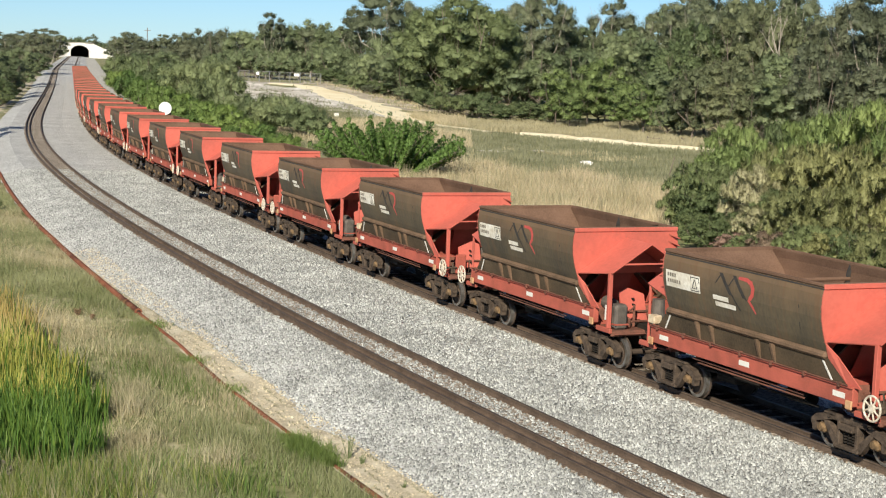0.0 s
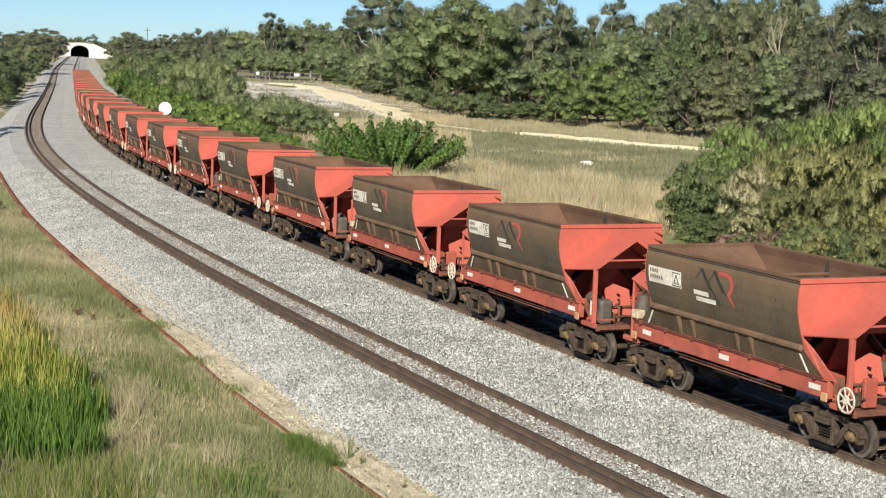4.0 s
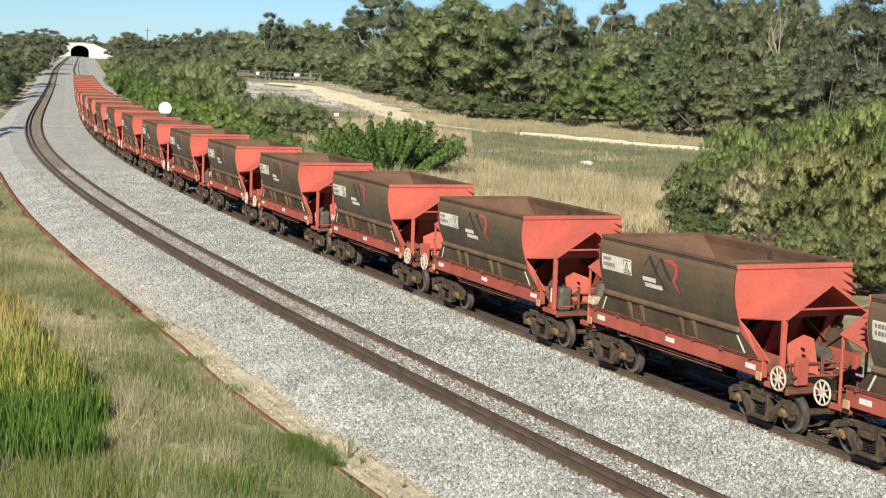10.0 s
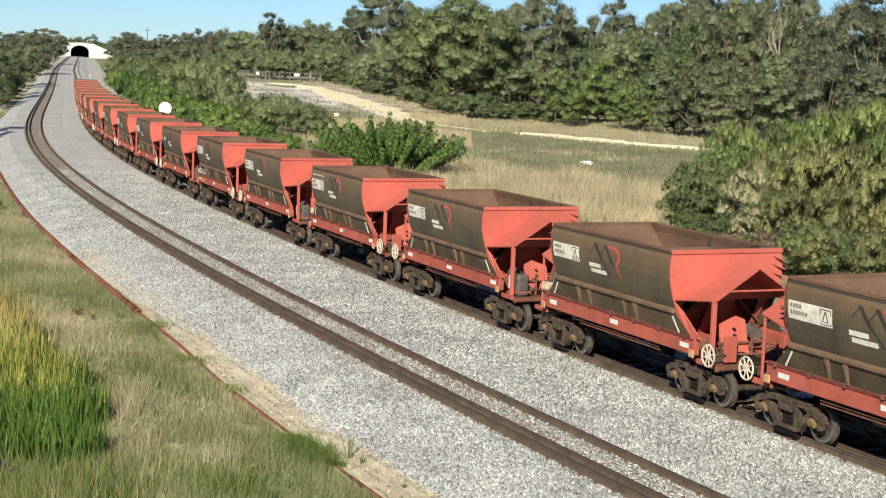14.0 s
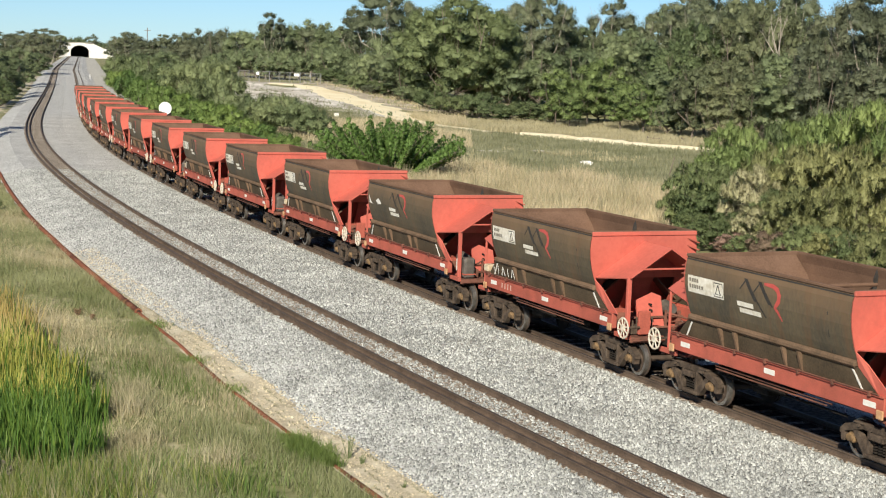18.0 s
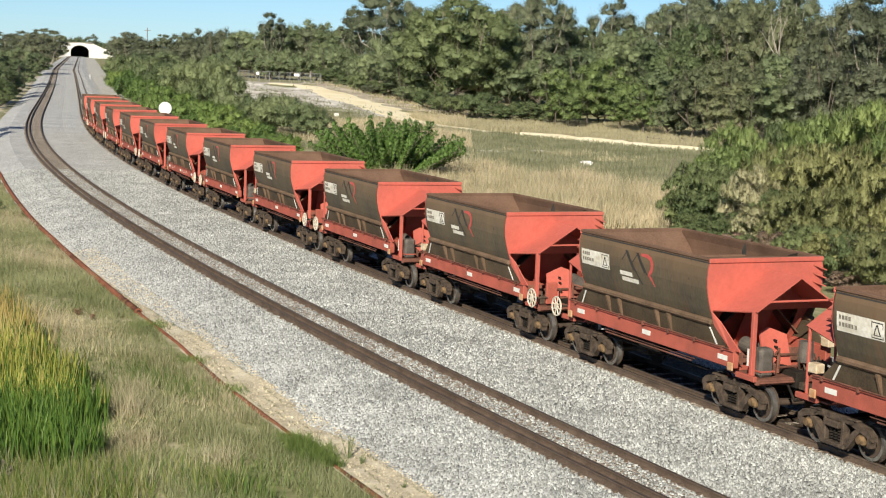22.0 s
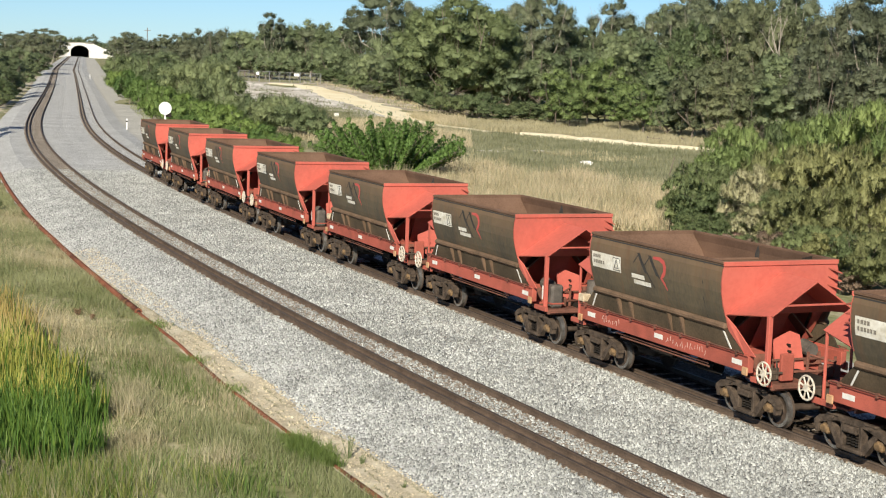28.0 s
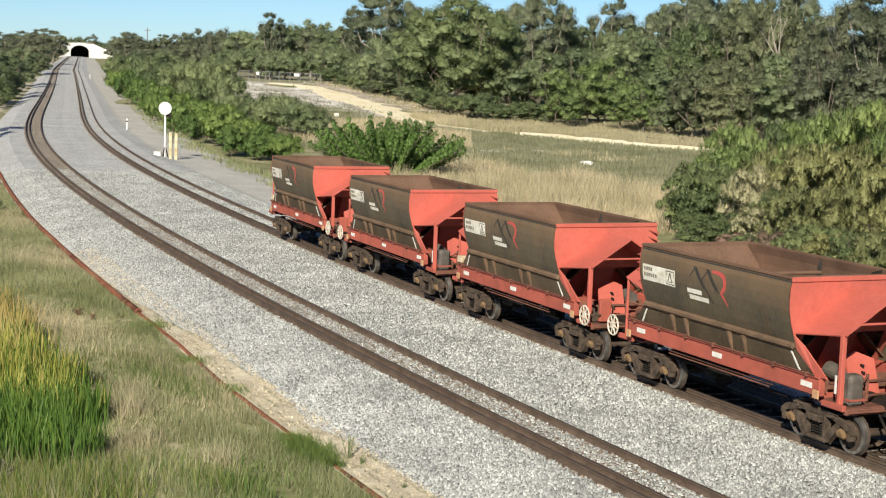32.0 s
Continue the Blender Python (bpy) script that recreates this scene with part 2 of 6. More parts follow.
LEAF_PALE = leaf_mat("pale_seed_heads", (0.34, 0.34, 0.18), (0.6, 0.57, 0.36))
DRY = leaf_mat("dry_grass", (0.38, 0.325, 0.195), (0.635, 0.56, 0.37))
GRASS = leaf_mat("meadow_grass", (0.154, 0.186, 0.0713), (0.322, 0.338, 0.178))
REED = leaf_mat("green_reed", (0.08, 0.16, 0.022), (0.17, 0.275, 0.05))
REED_PALE = leaf_mat("yellow_green_grass", (0.14, 0.185, 0.04), (0.29, 0.32, 0.095))
REED_TIP = leaf_mat("tan_reed_tips", (0.5, 0.34, 0.11), (0.72, 0.55, 0.24))
DARK = mat("arch_shade_dark", (0.05, 0.048, 0.045), (0.09, 0.085, 0.08), scale=1, rough=0.9)
CONCRETE_WHITE = mat("white_concrete", (0.6, 0.58, 0.54), (0.78, 0.76, 0.72), scale=0.4, rough=0.85, grain=4)
GALV = mat("galvanised_steel", (0.3, 0.3, 0.3), (0.45, 0.45, 0.45), scale=4, rough=0.5, metal=0.7)
TONES = {"green": (LEAF_GREEN, "low spreading green shrub under the trees"), "dusk": (LEAF_DUSK, "dark grey-green bushland tree with dense foliage"), "russet": (LEAF_RUSSET, "dull brownish-olive bushland tree with thin foliage")}


# ---- mesh helpers ----
def mesh_of(bm, name, material):
    me = bpy.data.meshes.new(name)
    bmesh.ops.recalc_face_normals(bm, faces=bm.faces[:])
    bm.to_mesh(me)
    bm.free()
    for one in material if isinstance(material, (list, tuple)) else [material]:
        me.materials.append(one)
    return me


def part(name, bm, material, parent=None, label="", at=None):
    """One mesh object, under a thing or a part."""
    ob = new(name, mesh_of(bm, name, material))
    if parent:
        ob.parent = parent
    if at is not None:
        ob.matrix_local = at
    return tagged(ob, label) if label else ob


def shared(name, me, parent, at):
    ob = new(name, me)
    ob.parent = parent
    ob.matrix_local = at
    return ob


def raw(name, verts, faces, material, smooth=False):
    me = bpy.data.meshes.new(name)
    me.from_pydata([tuple(v) for v in verts], [], [tuple(f) for f in faces])
    for one in material if isinstance(material, (list, tuple)) else [material]:
        me.materials.append(one)
    if smooth:
        me.polygons.foreach_set("use_smooth", [True] * len(me.polygons))
    return me


def fast_mesh(name, verts, faces, material, index=None, normals=None):
    me = bpy.data.meshes.new(name)
    verts, faces = np.asarray(verts, np.float32), np.asarray(faces, np.int32)
    n = faces.shape[1]
    me.vertices.add(len(verts))
    me.vertices.foreach_set("co", verts.ravel())
    me.loops.add(faces.size)
    me.loops.foreach_set("vertex_index", faces.ravel())
    me.polygons.add(len(faces))
    me.polygons.foreach_set("loop_start", np.arange(0, faces.size, n, dtype=np.int32))
    for one in material if isinstance(material, (list, tuple)) else [material]:
        me.materials.append(one)
    if index is not None:
        me.polygons.foreach_set("material_index", np.asarray(index, np.int32))
    me.update(calc_edges=True)
    if normals is not None:
        me.normals_split_custom_set_from_vertices(normals.tolist())
    return me


def box(bm, x0, x1, y0, y1, z0, z1, bevel=0.0, turn=None):
    made = bmesh.ops.create_cube(bm, size=1.0)["verts"]
    m = Matrix.Translation(((x0 + x1) / 2, (y0 + y1) / 2, (z0 + z1) / 2))
    if turn:
        m = m @ turn
    bmesh.ops.transform(bm, matrix=m @ Matrix.Diagonal((x1 - x0, y1 - y0, z1 - z0, 1)), verts=made)
    if bevel:
        edges = {e for v in made for e in v.link_edges}
        bmesh.ops.bevel(bm, geom=list(edges), offset=bevel, segments=1, affect="EDGES", profile=0.5)
    return bm


def rod(bm, a, b, r, r2=None, sides=8):
    """A round bar from a to b."""
    a, b = Vector(a), Vector(b)
    d = b - a
    m = Matrix.Translation((a + b) / 2) @ d.to_track_quat("Z", "Y").to_matrix().to_4x4()
    bmesh.ops.create_cone(bm, cap_ends=True, segments=sides, radius1=r, radius2=r if r2 is None else r2, depth=d.length, matrix=m)
    return bm


def plate(bm, pts, thick):
    """A flat plate with the outline pts, thick along its normal on both sides."""
    pts = [Vector(q) for q in pts]
    nrm = Vector((0, 0, 0))
    for i in range(len(pts)):
        nrm += (pts[i] - pts[0]).cross(pts[(i + 1) % len(pts)] - pts[0])
    nrm.normalize()
    lo = [bm.verts.new(q - nrm * thick / 2) for q in pts]
    hi = [bm.verts.new(q + nrm * thick / 2) for q in pts]
    bm.faces.new(lo[::-1])
    bm.faces.new(hi)
    for i in range(len(pts)):
        j = (i + 1) % len(pts)
        bm.faces.new((lo[i], lo[j], hi[j], hi[i]))
    return bm


def sheet(bm, profile, x0, x1, thick):
    """A bent sheet: the profile (y, z) runs from x0 to x1; thick grows towards the inside, smaller |y|."""
    inner = [(y - math.copysign(thick, y), z) for y, z in profile]
    ring = profile + inner[::-1]
    a = [bm.verts.new((x0, y, z)) for y, z in ring]
    b = [bm.verts.new((x1, y, z)) for y, z in ring]
    for i in range(len(ring)):
        j = (i + 1) % len(ring)
        bm.faces.new((a[i], a[j], b[j], b[i]))
    n = len(profile)
    for r in (a, b):
        for i in range(n - 1):
            bm.faces.new((r[i], r[i + 1], r[2 * n - 2 - i], r[2 * n - 1 - i]))
    return bm


def B():
    return bmesh.new()


# ---- the line's plan: curvature along the near track, in metres from a point abreast of the bridge ----
CURVE_S = [-420, -30, 30, 80, 120, 160, 200, 460, 480, 500, 520, 1300]
CURVE_K = [0.00143, 0.00143, 0.00135, 0.00129, 0.00111, 0.00046, -0.00002, -0.00002, 0.0003, 0.0003, 0.0, 0.0]
RISE_S = [-420, 250, 320, 400, 480, 560, 760, 1050, 1300]
RISE_Z = [0, 0, 0.12, 0.85, 1.45, 1.75, 2.35, 3.2, 3.9]
STEP = 1.0
LINE_S = np.arange(-420, 1300, STEP)
_k = np.interp(LINE_S, CURVE_S, CURVE_K)
_th = np.concatenate([[0], np.cumsum((_k[1:] + _k[:-1]) / 2 * STEP)])
_th = _th - np.interp(0, LINE_S, _th) - 0.42758
_d = np.stack([np.sin(_th), np.cos(_th)], 1)
LINE_P = np.concatenate([[[0, 0]], np.cumsum((_d[1:] + _d[:-1]) / 2 * STEP, 0)])
LINE_P = LINE_P - LINE_P[420] + np.array([2.7314, 34.0857])
LINE_N = np.stack([_d[:, 1], -_d[:, 0]], 1)
LINE_Z = np.interp(LINE_S, RISE_S, RISE_Z)
APART = 6.1746                     # between the two tracks' centre lines
REAR_P = LINE_P + LINE_N * APART
REAR_S = np.concatenate([[0], np.cumsum(np.hypot(*np.diff(REAR_P, axis=0).T))])
REAR_S = REAR_S - REAR_S[420]


def on_line(s, off=0.0, up=0.0):
    """A point off metres to the far side of the near track's centre line."""
    p = [np.interp(s, LINE_S, LINE_P[:, i] + LINE_N[:, i] * off) for i in (0, 1)]
    return Vector((p[0], p[1], np.interp(s, LINE_S, LINE_Z) + up))


def heading(s):
    return float(np.interp(s, LINE_S, _th))


def on_rear(arc):
    p = [np.interp(arc, REAR_S, REAR_P[:, i]) for i in (0, 1)]
    return Vector((p[0], p[1], np.interp(arc, REAR_S, LINE_Z)))


def offset_of(x, y):
    """Metres along the near track and off it, for arrays of plan points."""
    pts = np.stack([np.ravel(x), np.ravel(y)], 1)
    s_out, o_out = np.zeros(len(pts)), np.zeros(len(pts))
    coarse = np.arange(0, len(LINE_S), 4)
    for i in range(0, len(pts), 2000):
        q = pts[i:i + 2000]
        d = ((q[:, None] - LINE_P[coarse][None]) ** 2).sum(2)
        j = coarse[d.argmin(1)]
        rel = q - LINE_P[j]
        s_out[i:i + 2000] = LINE_S[j] + (rel * _d[j]).sum(1)
        o_out[i:i + 2000] = (rel * LINE_N[j]).sum(1)
    return s_out.reshape(np.shape(x)), o_out.reshape(np.shape(x))


def strip(name, s0, s1, step, section, material):
    """A long body that follows the line: section is a closed ring of (off, up)."""
    ss = np.arange(s0, s1 + step / 2, step)
    verts, faces, n = [], [], len(section)
    for s in ss:
        verts += [tuple(on_line(s, o, u)) for o, u in section]
    for i in range(len(ss) - 1):
        for j in range(n):
            faces.append((i * n + j, i * n + (j + 1) % n, (i + 1) * n + (j + 1) % n, (i + 1) * n + j))
    faces.append(tuple(range(n - 1, -1, -1)))
    faces.append(tuple((len(ss) - 1) * n + j for j in range(n)))
    me = raw(name, verts, faces, material)
    return new(name, me)


# ---- ground ----
def smooth(a, b, v):
    t = np.clip((v - a) / (b - a), 0, 1)
    return t * t * (3 - 2 * t)


def ground_z(x, y):
    """Height of the open ground."""
    x, y = np.asarray(x, float), np.asarray(y, float)
    s, o = offset_of(x, y)
    base = np.interp(s, RISE_S, RISE_Z) * (1 - smooth(60, 200, np.abs(o)))
    z = base - 0.62
    z = z - 0.35 * smooth(-6.0, -11.0, o) - 0.3 * smooth(-11, -20, o)
    z = z - 0.9 * smooth(11.5, 19.0, o)
    # sandy rise with the fenced yard on it
    z = z + 4.4 * np.clip((y - 243) / 66, 0, 1) * smooth(-64, -46, x) * (1 - 0.75 * smooth(-26, 8, x)) * (1 - smooth(700, 1000, y))
    z = z + 0.18 * np.sin(x * 0.13 + 1.3) * np.sin(y * 0.09) * smooth(14, 30, np.abs(o))
    return z


def gz(x, y):
    return float(ground_z(np.array([x]), np.array([y]))[0])


def axis(points):
    out = []
    for a, b, st in points:
        out += list(np.arange(a, b, st))
    return np.array(out + [points[-1][1]])


gx = axis([(-3000, -600, 300), (-600, -200, 50), (-200, -60, 8), (-60, 50, 2), (50, 200, 8), (200, 600, 50), (600, 3000, 300)])
gy = axis([(-500, -60, 55), (-60, 20, 8), (20, 200, 2), (200, 420, 5), (420, 1200, 20), (1200, 3600, 200)])
GX, GY = np.meshgrid(gx, gy)
GZ = ground_z(GX, GY)
_, GO = offset_of(GX, GY)
GZ = GZ - 0.6 * (smooth(-14.5, -12.5, GO) * (1 - smooth(15.6, 17.0, GO)))
nx, ny = len(gx), len(gy)
gv = np.stack([GX.ravel(), GY.ravel(), GZ.ravel()], 1)
gf = [(j * nx + i, j * nx + i + 1, (j + 1) * nx + i + 1, (j + 1) * nx + i) for j in range(ny - 1) for i in range(nx - 1)]
ground = tagged(new("ground", raw("ground", gv.tolist(), gf, GROUND, smooth=True)), "patchy green and straw-coloured grass on sandy earth", "ground", kind="structure")

# ---- ballast bed and tracks ----
BED_TOP = -0.17
bed = strip("ballast_bed", -70, 1045, 4, [(-4.6, -0.9), (-4.0, -0.6), (-2.3, BED_TOP), (2.3, BED_TOP - 0.02), (3.1, BED_TOP - 0.05), (3.9, BED_TOP - 0.02), (8.3, BED_TOP), (10.2, -0.55), (13.2, -0.66), (13.4, -1.3), (-4.6, -1.3)], BALLAST)
tagged(bed, "pale grey crushed-stone ballast under both tracks", "ballast", kind="structure")
for o0, o1, tone in ((-0.86, 0.86, BALLAST_BROWN), (APART - 0.84, APART - 0.3, BALLAST_BROWN)):
    st = strip("stained_ballast", -70, 1045, 4, [(o0 - 0.1, BED_TOP - 0.02), (o0, BED_TOP + 0.012), (o1, BED_TOP + 0.012), (o1 + 0.1, BED_TOP - 0.02), ((o0 + o1) / 2, -0.3)], tone)
    tagged(st, "rust-stained ballast between and beside the rails", "ballast", kind="structure")
# strip under the train, its shade painted in on top of the oil tone
tagged(strip("oily_ballast", -70, 32, 4, [(APART - 0.2, BED_TOP - 0.03), (APART - 0.15, BED_TOP + 0.013), (APART + 2.1, BED_TOP + 0.013), (APART + 2.5, BED_TOP - 0.06), (APART + 1, -0.3)], BALLAST_OIL_SHADE), "oil-stained ballast under the train, coloured darker still for its shade", "ballast", kind="structure")
gravel = strip("gravel_shoulder", -30, 1045, 4, [(9.4, -0.415), (10.3, -0.545), (12.9, -0.62), (15.5, -0.85), (15.5, -1.4), (9.4, -1.4)], GRAVEL)
tagged(gravel, "fine grey gravel shoulder beside the line", "gravel", kind="structure")

PIPE_S = [-12, -2, 4, 10, 16, 23, 33, 42, 50, 84]
PIPE_O = [-4.8, -4.86, -4.84, -4.78, -4.5, -4.44, -4.36, -4.31, -4.3, -3.9]
EDGE_S = [-60, -20, 0, 5, 9, 17, 20, 24, 28, 320]
EDGE_O = [-3.5, -3.55, -3.7, -3.9, -3.68, -3.66, -3.8, -4.02, -4.2, -4.2]
verge_o = [-3.3, -3.42, -3.54, -3.66, -3.8, -3.95, -4.2, -4.45, -4.7, -4.95, -5.4, -6.0, -6.8, -7.6, -8.8, -10.2, -11.8, -13.4, -15.0]
vs = np.arange(-60, 320, 1.0)
vp = np.array([[tuple(on_line(q, o))[:2] for o in verge_o] for q in vs])
vz = ground_z(vp[..., 0], vp[..., 1])
vz = vz + 0.035 + 0.03 * np.sin(vs * 1.7)[:, None] * np.sin(np.array(verge_o) * 2.1)[None]
toe = np.interp(verge_o, [-4.6, -4.0, -2.3], [-0.9, -0.6, BED_TOP])[None] + np.interp(vs, RISE_S, RISE_Z)[:, None]
inner = np.array(verge_o)[None] > (np.interp(vs, EDGE_S, EDGE_O) + 0.07 * np.sin(vs * 0.9))[:, None]
vz = np.where(inner, np.minimum(vz, toe - 0.06), np.maximum(vz, toe + 0.02))
vz[:, 0], vz[:, -1] = vz[:, 0] - 0.05, vz[:, -1] - 0.35
m_ = len(verge_o)
vf = [(i * m_ + j, i * m_ + j + 1, (i + 1) * m_ + j + 1, (i + 1) * m_ + j) for i in range(len(vs) - 1) for j in range(m_ - 1)]
verge = raw("verge", np.concatenate([vp, vz[..., None]], 2).reshape(-1, 3), vf, [GROUND, STRIP], smooth=True)
for i, f in enumerate(verge.polygons):
    row, col = divmod(i, m_ - 1)
    f.material_index = 1 if (verge_o[col] + verge_o[col + 1]) / 2 > np.interp(vs[row], PIPE_S, PIPE_O) else 0
tagged(new("verge", verge), "grassy verge with a sandy strip along the ballast", "verge", kind="structure")

# loose stones on the bed, thick where the line is nearest
def stones(name, count, s0, s1, o0, o1, size, seed):
    r = np.random.default_rng(seed)
    s_ = s0 + (s1 - s0) * r.random(count) ** 2.1
    o_ = r.uniform(o0, o1, count)
    free = o_ > np.interp(s_, EDGE_S, EDGE_O) + 0.07 * np.sin(s_ * 0.9) + r.normal(0, 0.06, count)
    for base in (0.0, APART):
        for off in (-0.7525, -0.385, 0.7525):
            free &= np.abs(o_ - base - off) > 0.09
        ragged = r.normal(0, 0.045, count)
        free &= ~((o_ > base - 0.87 + ragged) & (o_ < base - 0.27 + ragged)) & ~((o_ > base + 0.63 + ragged) & (o_ < base + 0.87 + ragged))
    # no pale stones on the strip that is painted dark under the train
    free &= ~((s_ < 32) & (o_ > APART - 0.95 + r.normal(0, 0.05, count)) & (o_ < APART + 2.2))
    s_, o_ = s_[free], o_[free]
    k = len(s_)
    c = np.stack([np.interp(s_, LINE_S, LINE_P[:, i]) + np.interp(s_, LINE_S, LINE_N[:, i]) * o_ for i in (0, 1)] + [np.interp(o_, [-4.0, -2.3, 8.3, 10.2], [-0.6, BED_TOP, BED_TOP, -0.55])], 1)
    # each stone: a crooked ring of four corners in the bed and a short ridge on top
    spin = r.uniform(0, 6.28, k)
    corner = spin[:, None] + np.array([0.7, 2.4, 3.9, 5.5]) + r.normal(0, 0.25, (k, 4))
    reach = size * r.uniform(0.65, 1.35, (k, 4))
    ring = np.stack([np.cos(corner) * reach, np.sin(corner) * reach, size * r.uniform(-0.5, 0.2, (k, 4))], 2)
    along = np.stack([np.cos(spin), np.sin(spin)], 1)[:, None] * np.array([0.45, -0.45])[None, :, None] * size
    ridge = np.concatenate([along + r.normal(0, 0.25 * size, (k, 2, 2)), size * r.uniform(0.6, 1.55, (k, 2, 1))], 2)
    v = (c[:, None] + np.concatenate([ring, ridge], 1)).reshape(-1, 3)
    t = np.array([[0, 1, 4], [1, 5, 4], [1, 2, 5], [2, 3, 5], [3, 4, 5], [3, 0, 4]])
    f = (np.arange(k)[:, None, None] * 6 + t[None]).reshape(-1, 3)
    me = fast_mesh(name, v, f, LOOSE)
    return tagged(new(name, me), "loose pale grey ballast stones", "stones", kind="stuff")


LOOSE = mat("loose_ballast_stone", (0.3, 0.31, 0.297), (0.48, 0.495, 0.473), scale=0.5, rough=0.95, grain=9, island=0.48)
stones("ballast_stones", 125000, -9, 80, -3.9, 9.6, 0.039, 3)

RAIL_RING = [(-0.036, 0.0), (0.036, 0.0), (0.036, -0.035), (0.012, -0.05), (0.012, -0.125), (0.07, -0.145), (0.07, -0.158), (-0.07, -0.158), (-0.07, -0.145), (-0.012, -0.125), (-0.012, -0.05), (-0.036, -0.035)]
for nm, base in (("near", 0.0), ("far", APART)):
    track = tagged(new("railway_track"), "dual-gauge track of three rusty rails with worn heads", "track", group="tracks", kind="structure")
    for off in (-0.7525, -0.385, 0.7525):
        r = strip("rail", -70, 1045, 3, [(base + off + o, u) for o, u in RAIL_RING], [RAIL_SIDE, RAIL_TOP])
        me = r.data
        n = len(RAIL_RING)
        for i, f in enumerate(me.polygons):
            if i % n == 0 and len(f.vertices) == 4:
                f.material_index = 1
        r.parent = track
    # sleepers, nearly drowned in stone, and the clips on them
    bm = B()
    box(bm, -0.92, 0.92, -0.11, 0.11, -0.16, 0.0, 0.02)
    for off in (-0.7525, -0.385, 0.7525):
        for side in (-1, 1):
            box(bm, off + side * 0.11 - 0.05, off + side * 0.11 + 0.05, -0.05, 0.05, 0.0, 0.045)
    sleeper_me = mesh_of(bm, "sleeper", [BALLAST_BROWN, RAIL_SIDE])
    for f in sleeper_me.polygons:
        f.material_index = 1 if f.center.z > 0.005 else 0
    for i in range(86):
        s = -14 + i * 0.68
        ob = new("sleeper", sleeper_me)
        ob.parent = track
        ob.matrix_local = Matrix.Translation(on_line(s, base, BED_TOP + 0.016)) @ Matrix.Rotation(-heading(s), 4, "Z")

# rusty pipe along the foot of the ballast, and the sandy strip inside it
PIPE_XY = [tuple(on_line(a, b))[:2] for a, b in zip(np.arange(-12, 84, 2.0), np.interp(np.arange(-12, 84, 2.0), PIPE_S, PIPE_O))]


def pipe_run(pts, r, lift):
    verts, faces, sides = [], [], 8
    for i, (x, y) in enumerate(pts):
        a, b = pts[max(0, i - 1)], pts[min(len(pts) - 1, i + 1)]
        d = Vector((b[0] - a[0], b[1] - a[1], 0)).normalized()
        side = Vector((d.y, -d.x, 0))
        for k in range(sides):
            w = 2 * math.pi * k / sides
            verts.append(tuple(Vector((x, y, -0.66 + lift)) + side * math.cos(w) * r + Vector((0, 0, math.sin(w) * r))))
    for i in range(len(pts) - 1):
        for k in range(sides):
            faces.append((i * sides + k, i * sides + (k + 1) % sides, (i + 1) * sides + (k + 1) % sides, (i + 1) * sides + k))
    faces.append(tuple(range(sides)))
    faces.append(tuple((len(pts) - 1) * sides + k for k in range(sides)))
    return verts, faces


def resample(pts, step):
    pts = np.array(pts, float)
    d = np.concatenate([[0], np.cumsum(np.hypot(*np.diff(pts, axis=0).T))])
    out = np.arange(0, d[-1], step)
    return list(zip(np.interp(out, d, pts[:, 0]), np.interp(out, d, pts[:, 1])))


pipe = tagged(new("steel_pipe"), "long rusty steel pipe lying beside the ballast", "pipe")
pipe_pts = resample(PIPE_XY, 1.0)
JOINT = 35                         # the thick length ends here, and a thinner one goes on
for a in range(0, len(pipe_pts) - 1, 12):
    for first, last, r in ((a, min(a + 12, JOINT), 0.068), (max(a, JOINT - 1), a + 12, 0.11)):
        seg = pipe_pts[first:last + 1] if last > first else []
        if len(seg) < 2:
            continue
        v, f = pipe_run(seg, r, r - 0.01)
        shared("pipe_length", raw("pipe_length", v, f, RUST, smooth=True), pipe, Matrix.Identity(4))
        x, y = seg[0]
        d = Vector((seg[1][0] - x, seg[1][1] - y, 0)).normalized()
        c = Vector((x, y, -0.67 + r))
        part("pipe_collar", rod(B(), c - d * 0.07, c + d * 0.07, r * 1.13, sides=10), RUST, pipe)
x, y = pipe_pts[JOINT - 1]
d = Vector((pipe_pts[JOINT][0] - x, pipe_pts[JOINT][1] - y, 0)).normalized()
# the pipe is capped; a black disc paints the shade inside its mouth
part("open_end", rod(B(), Vector((x, y, -0.56)) - d * 0.085, Vector((x, y, -0.56)) - d * 0.075, 0.075, sides=10), BLACK, pipe)


# ---- hopper wagon ----
HALF, RIDGE, HOOD = 3.13, 3.38, 4.55
SIDE = [(1.60, 3.65), (1.655, 3.45), (1.67, 3.2), (1.655, 2.95), (1.60, 2.68), (1.52, 2.42), (1.43, 2.2)]
WHEEL_R, AXLES, BOGIE = 0.43, 0.88, 3.55


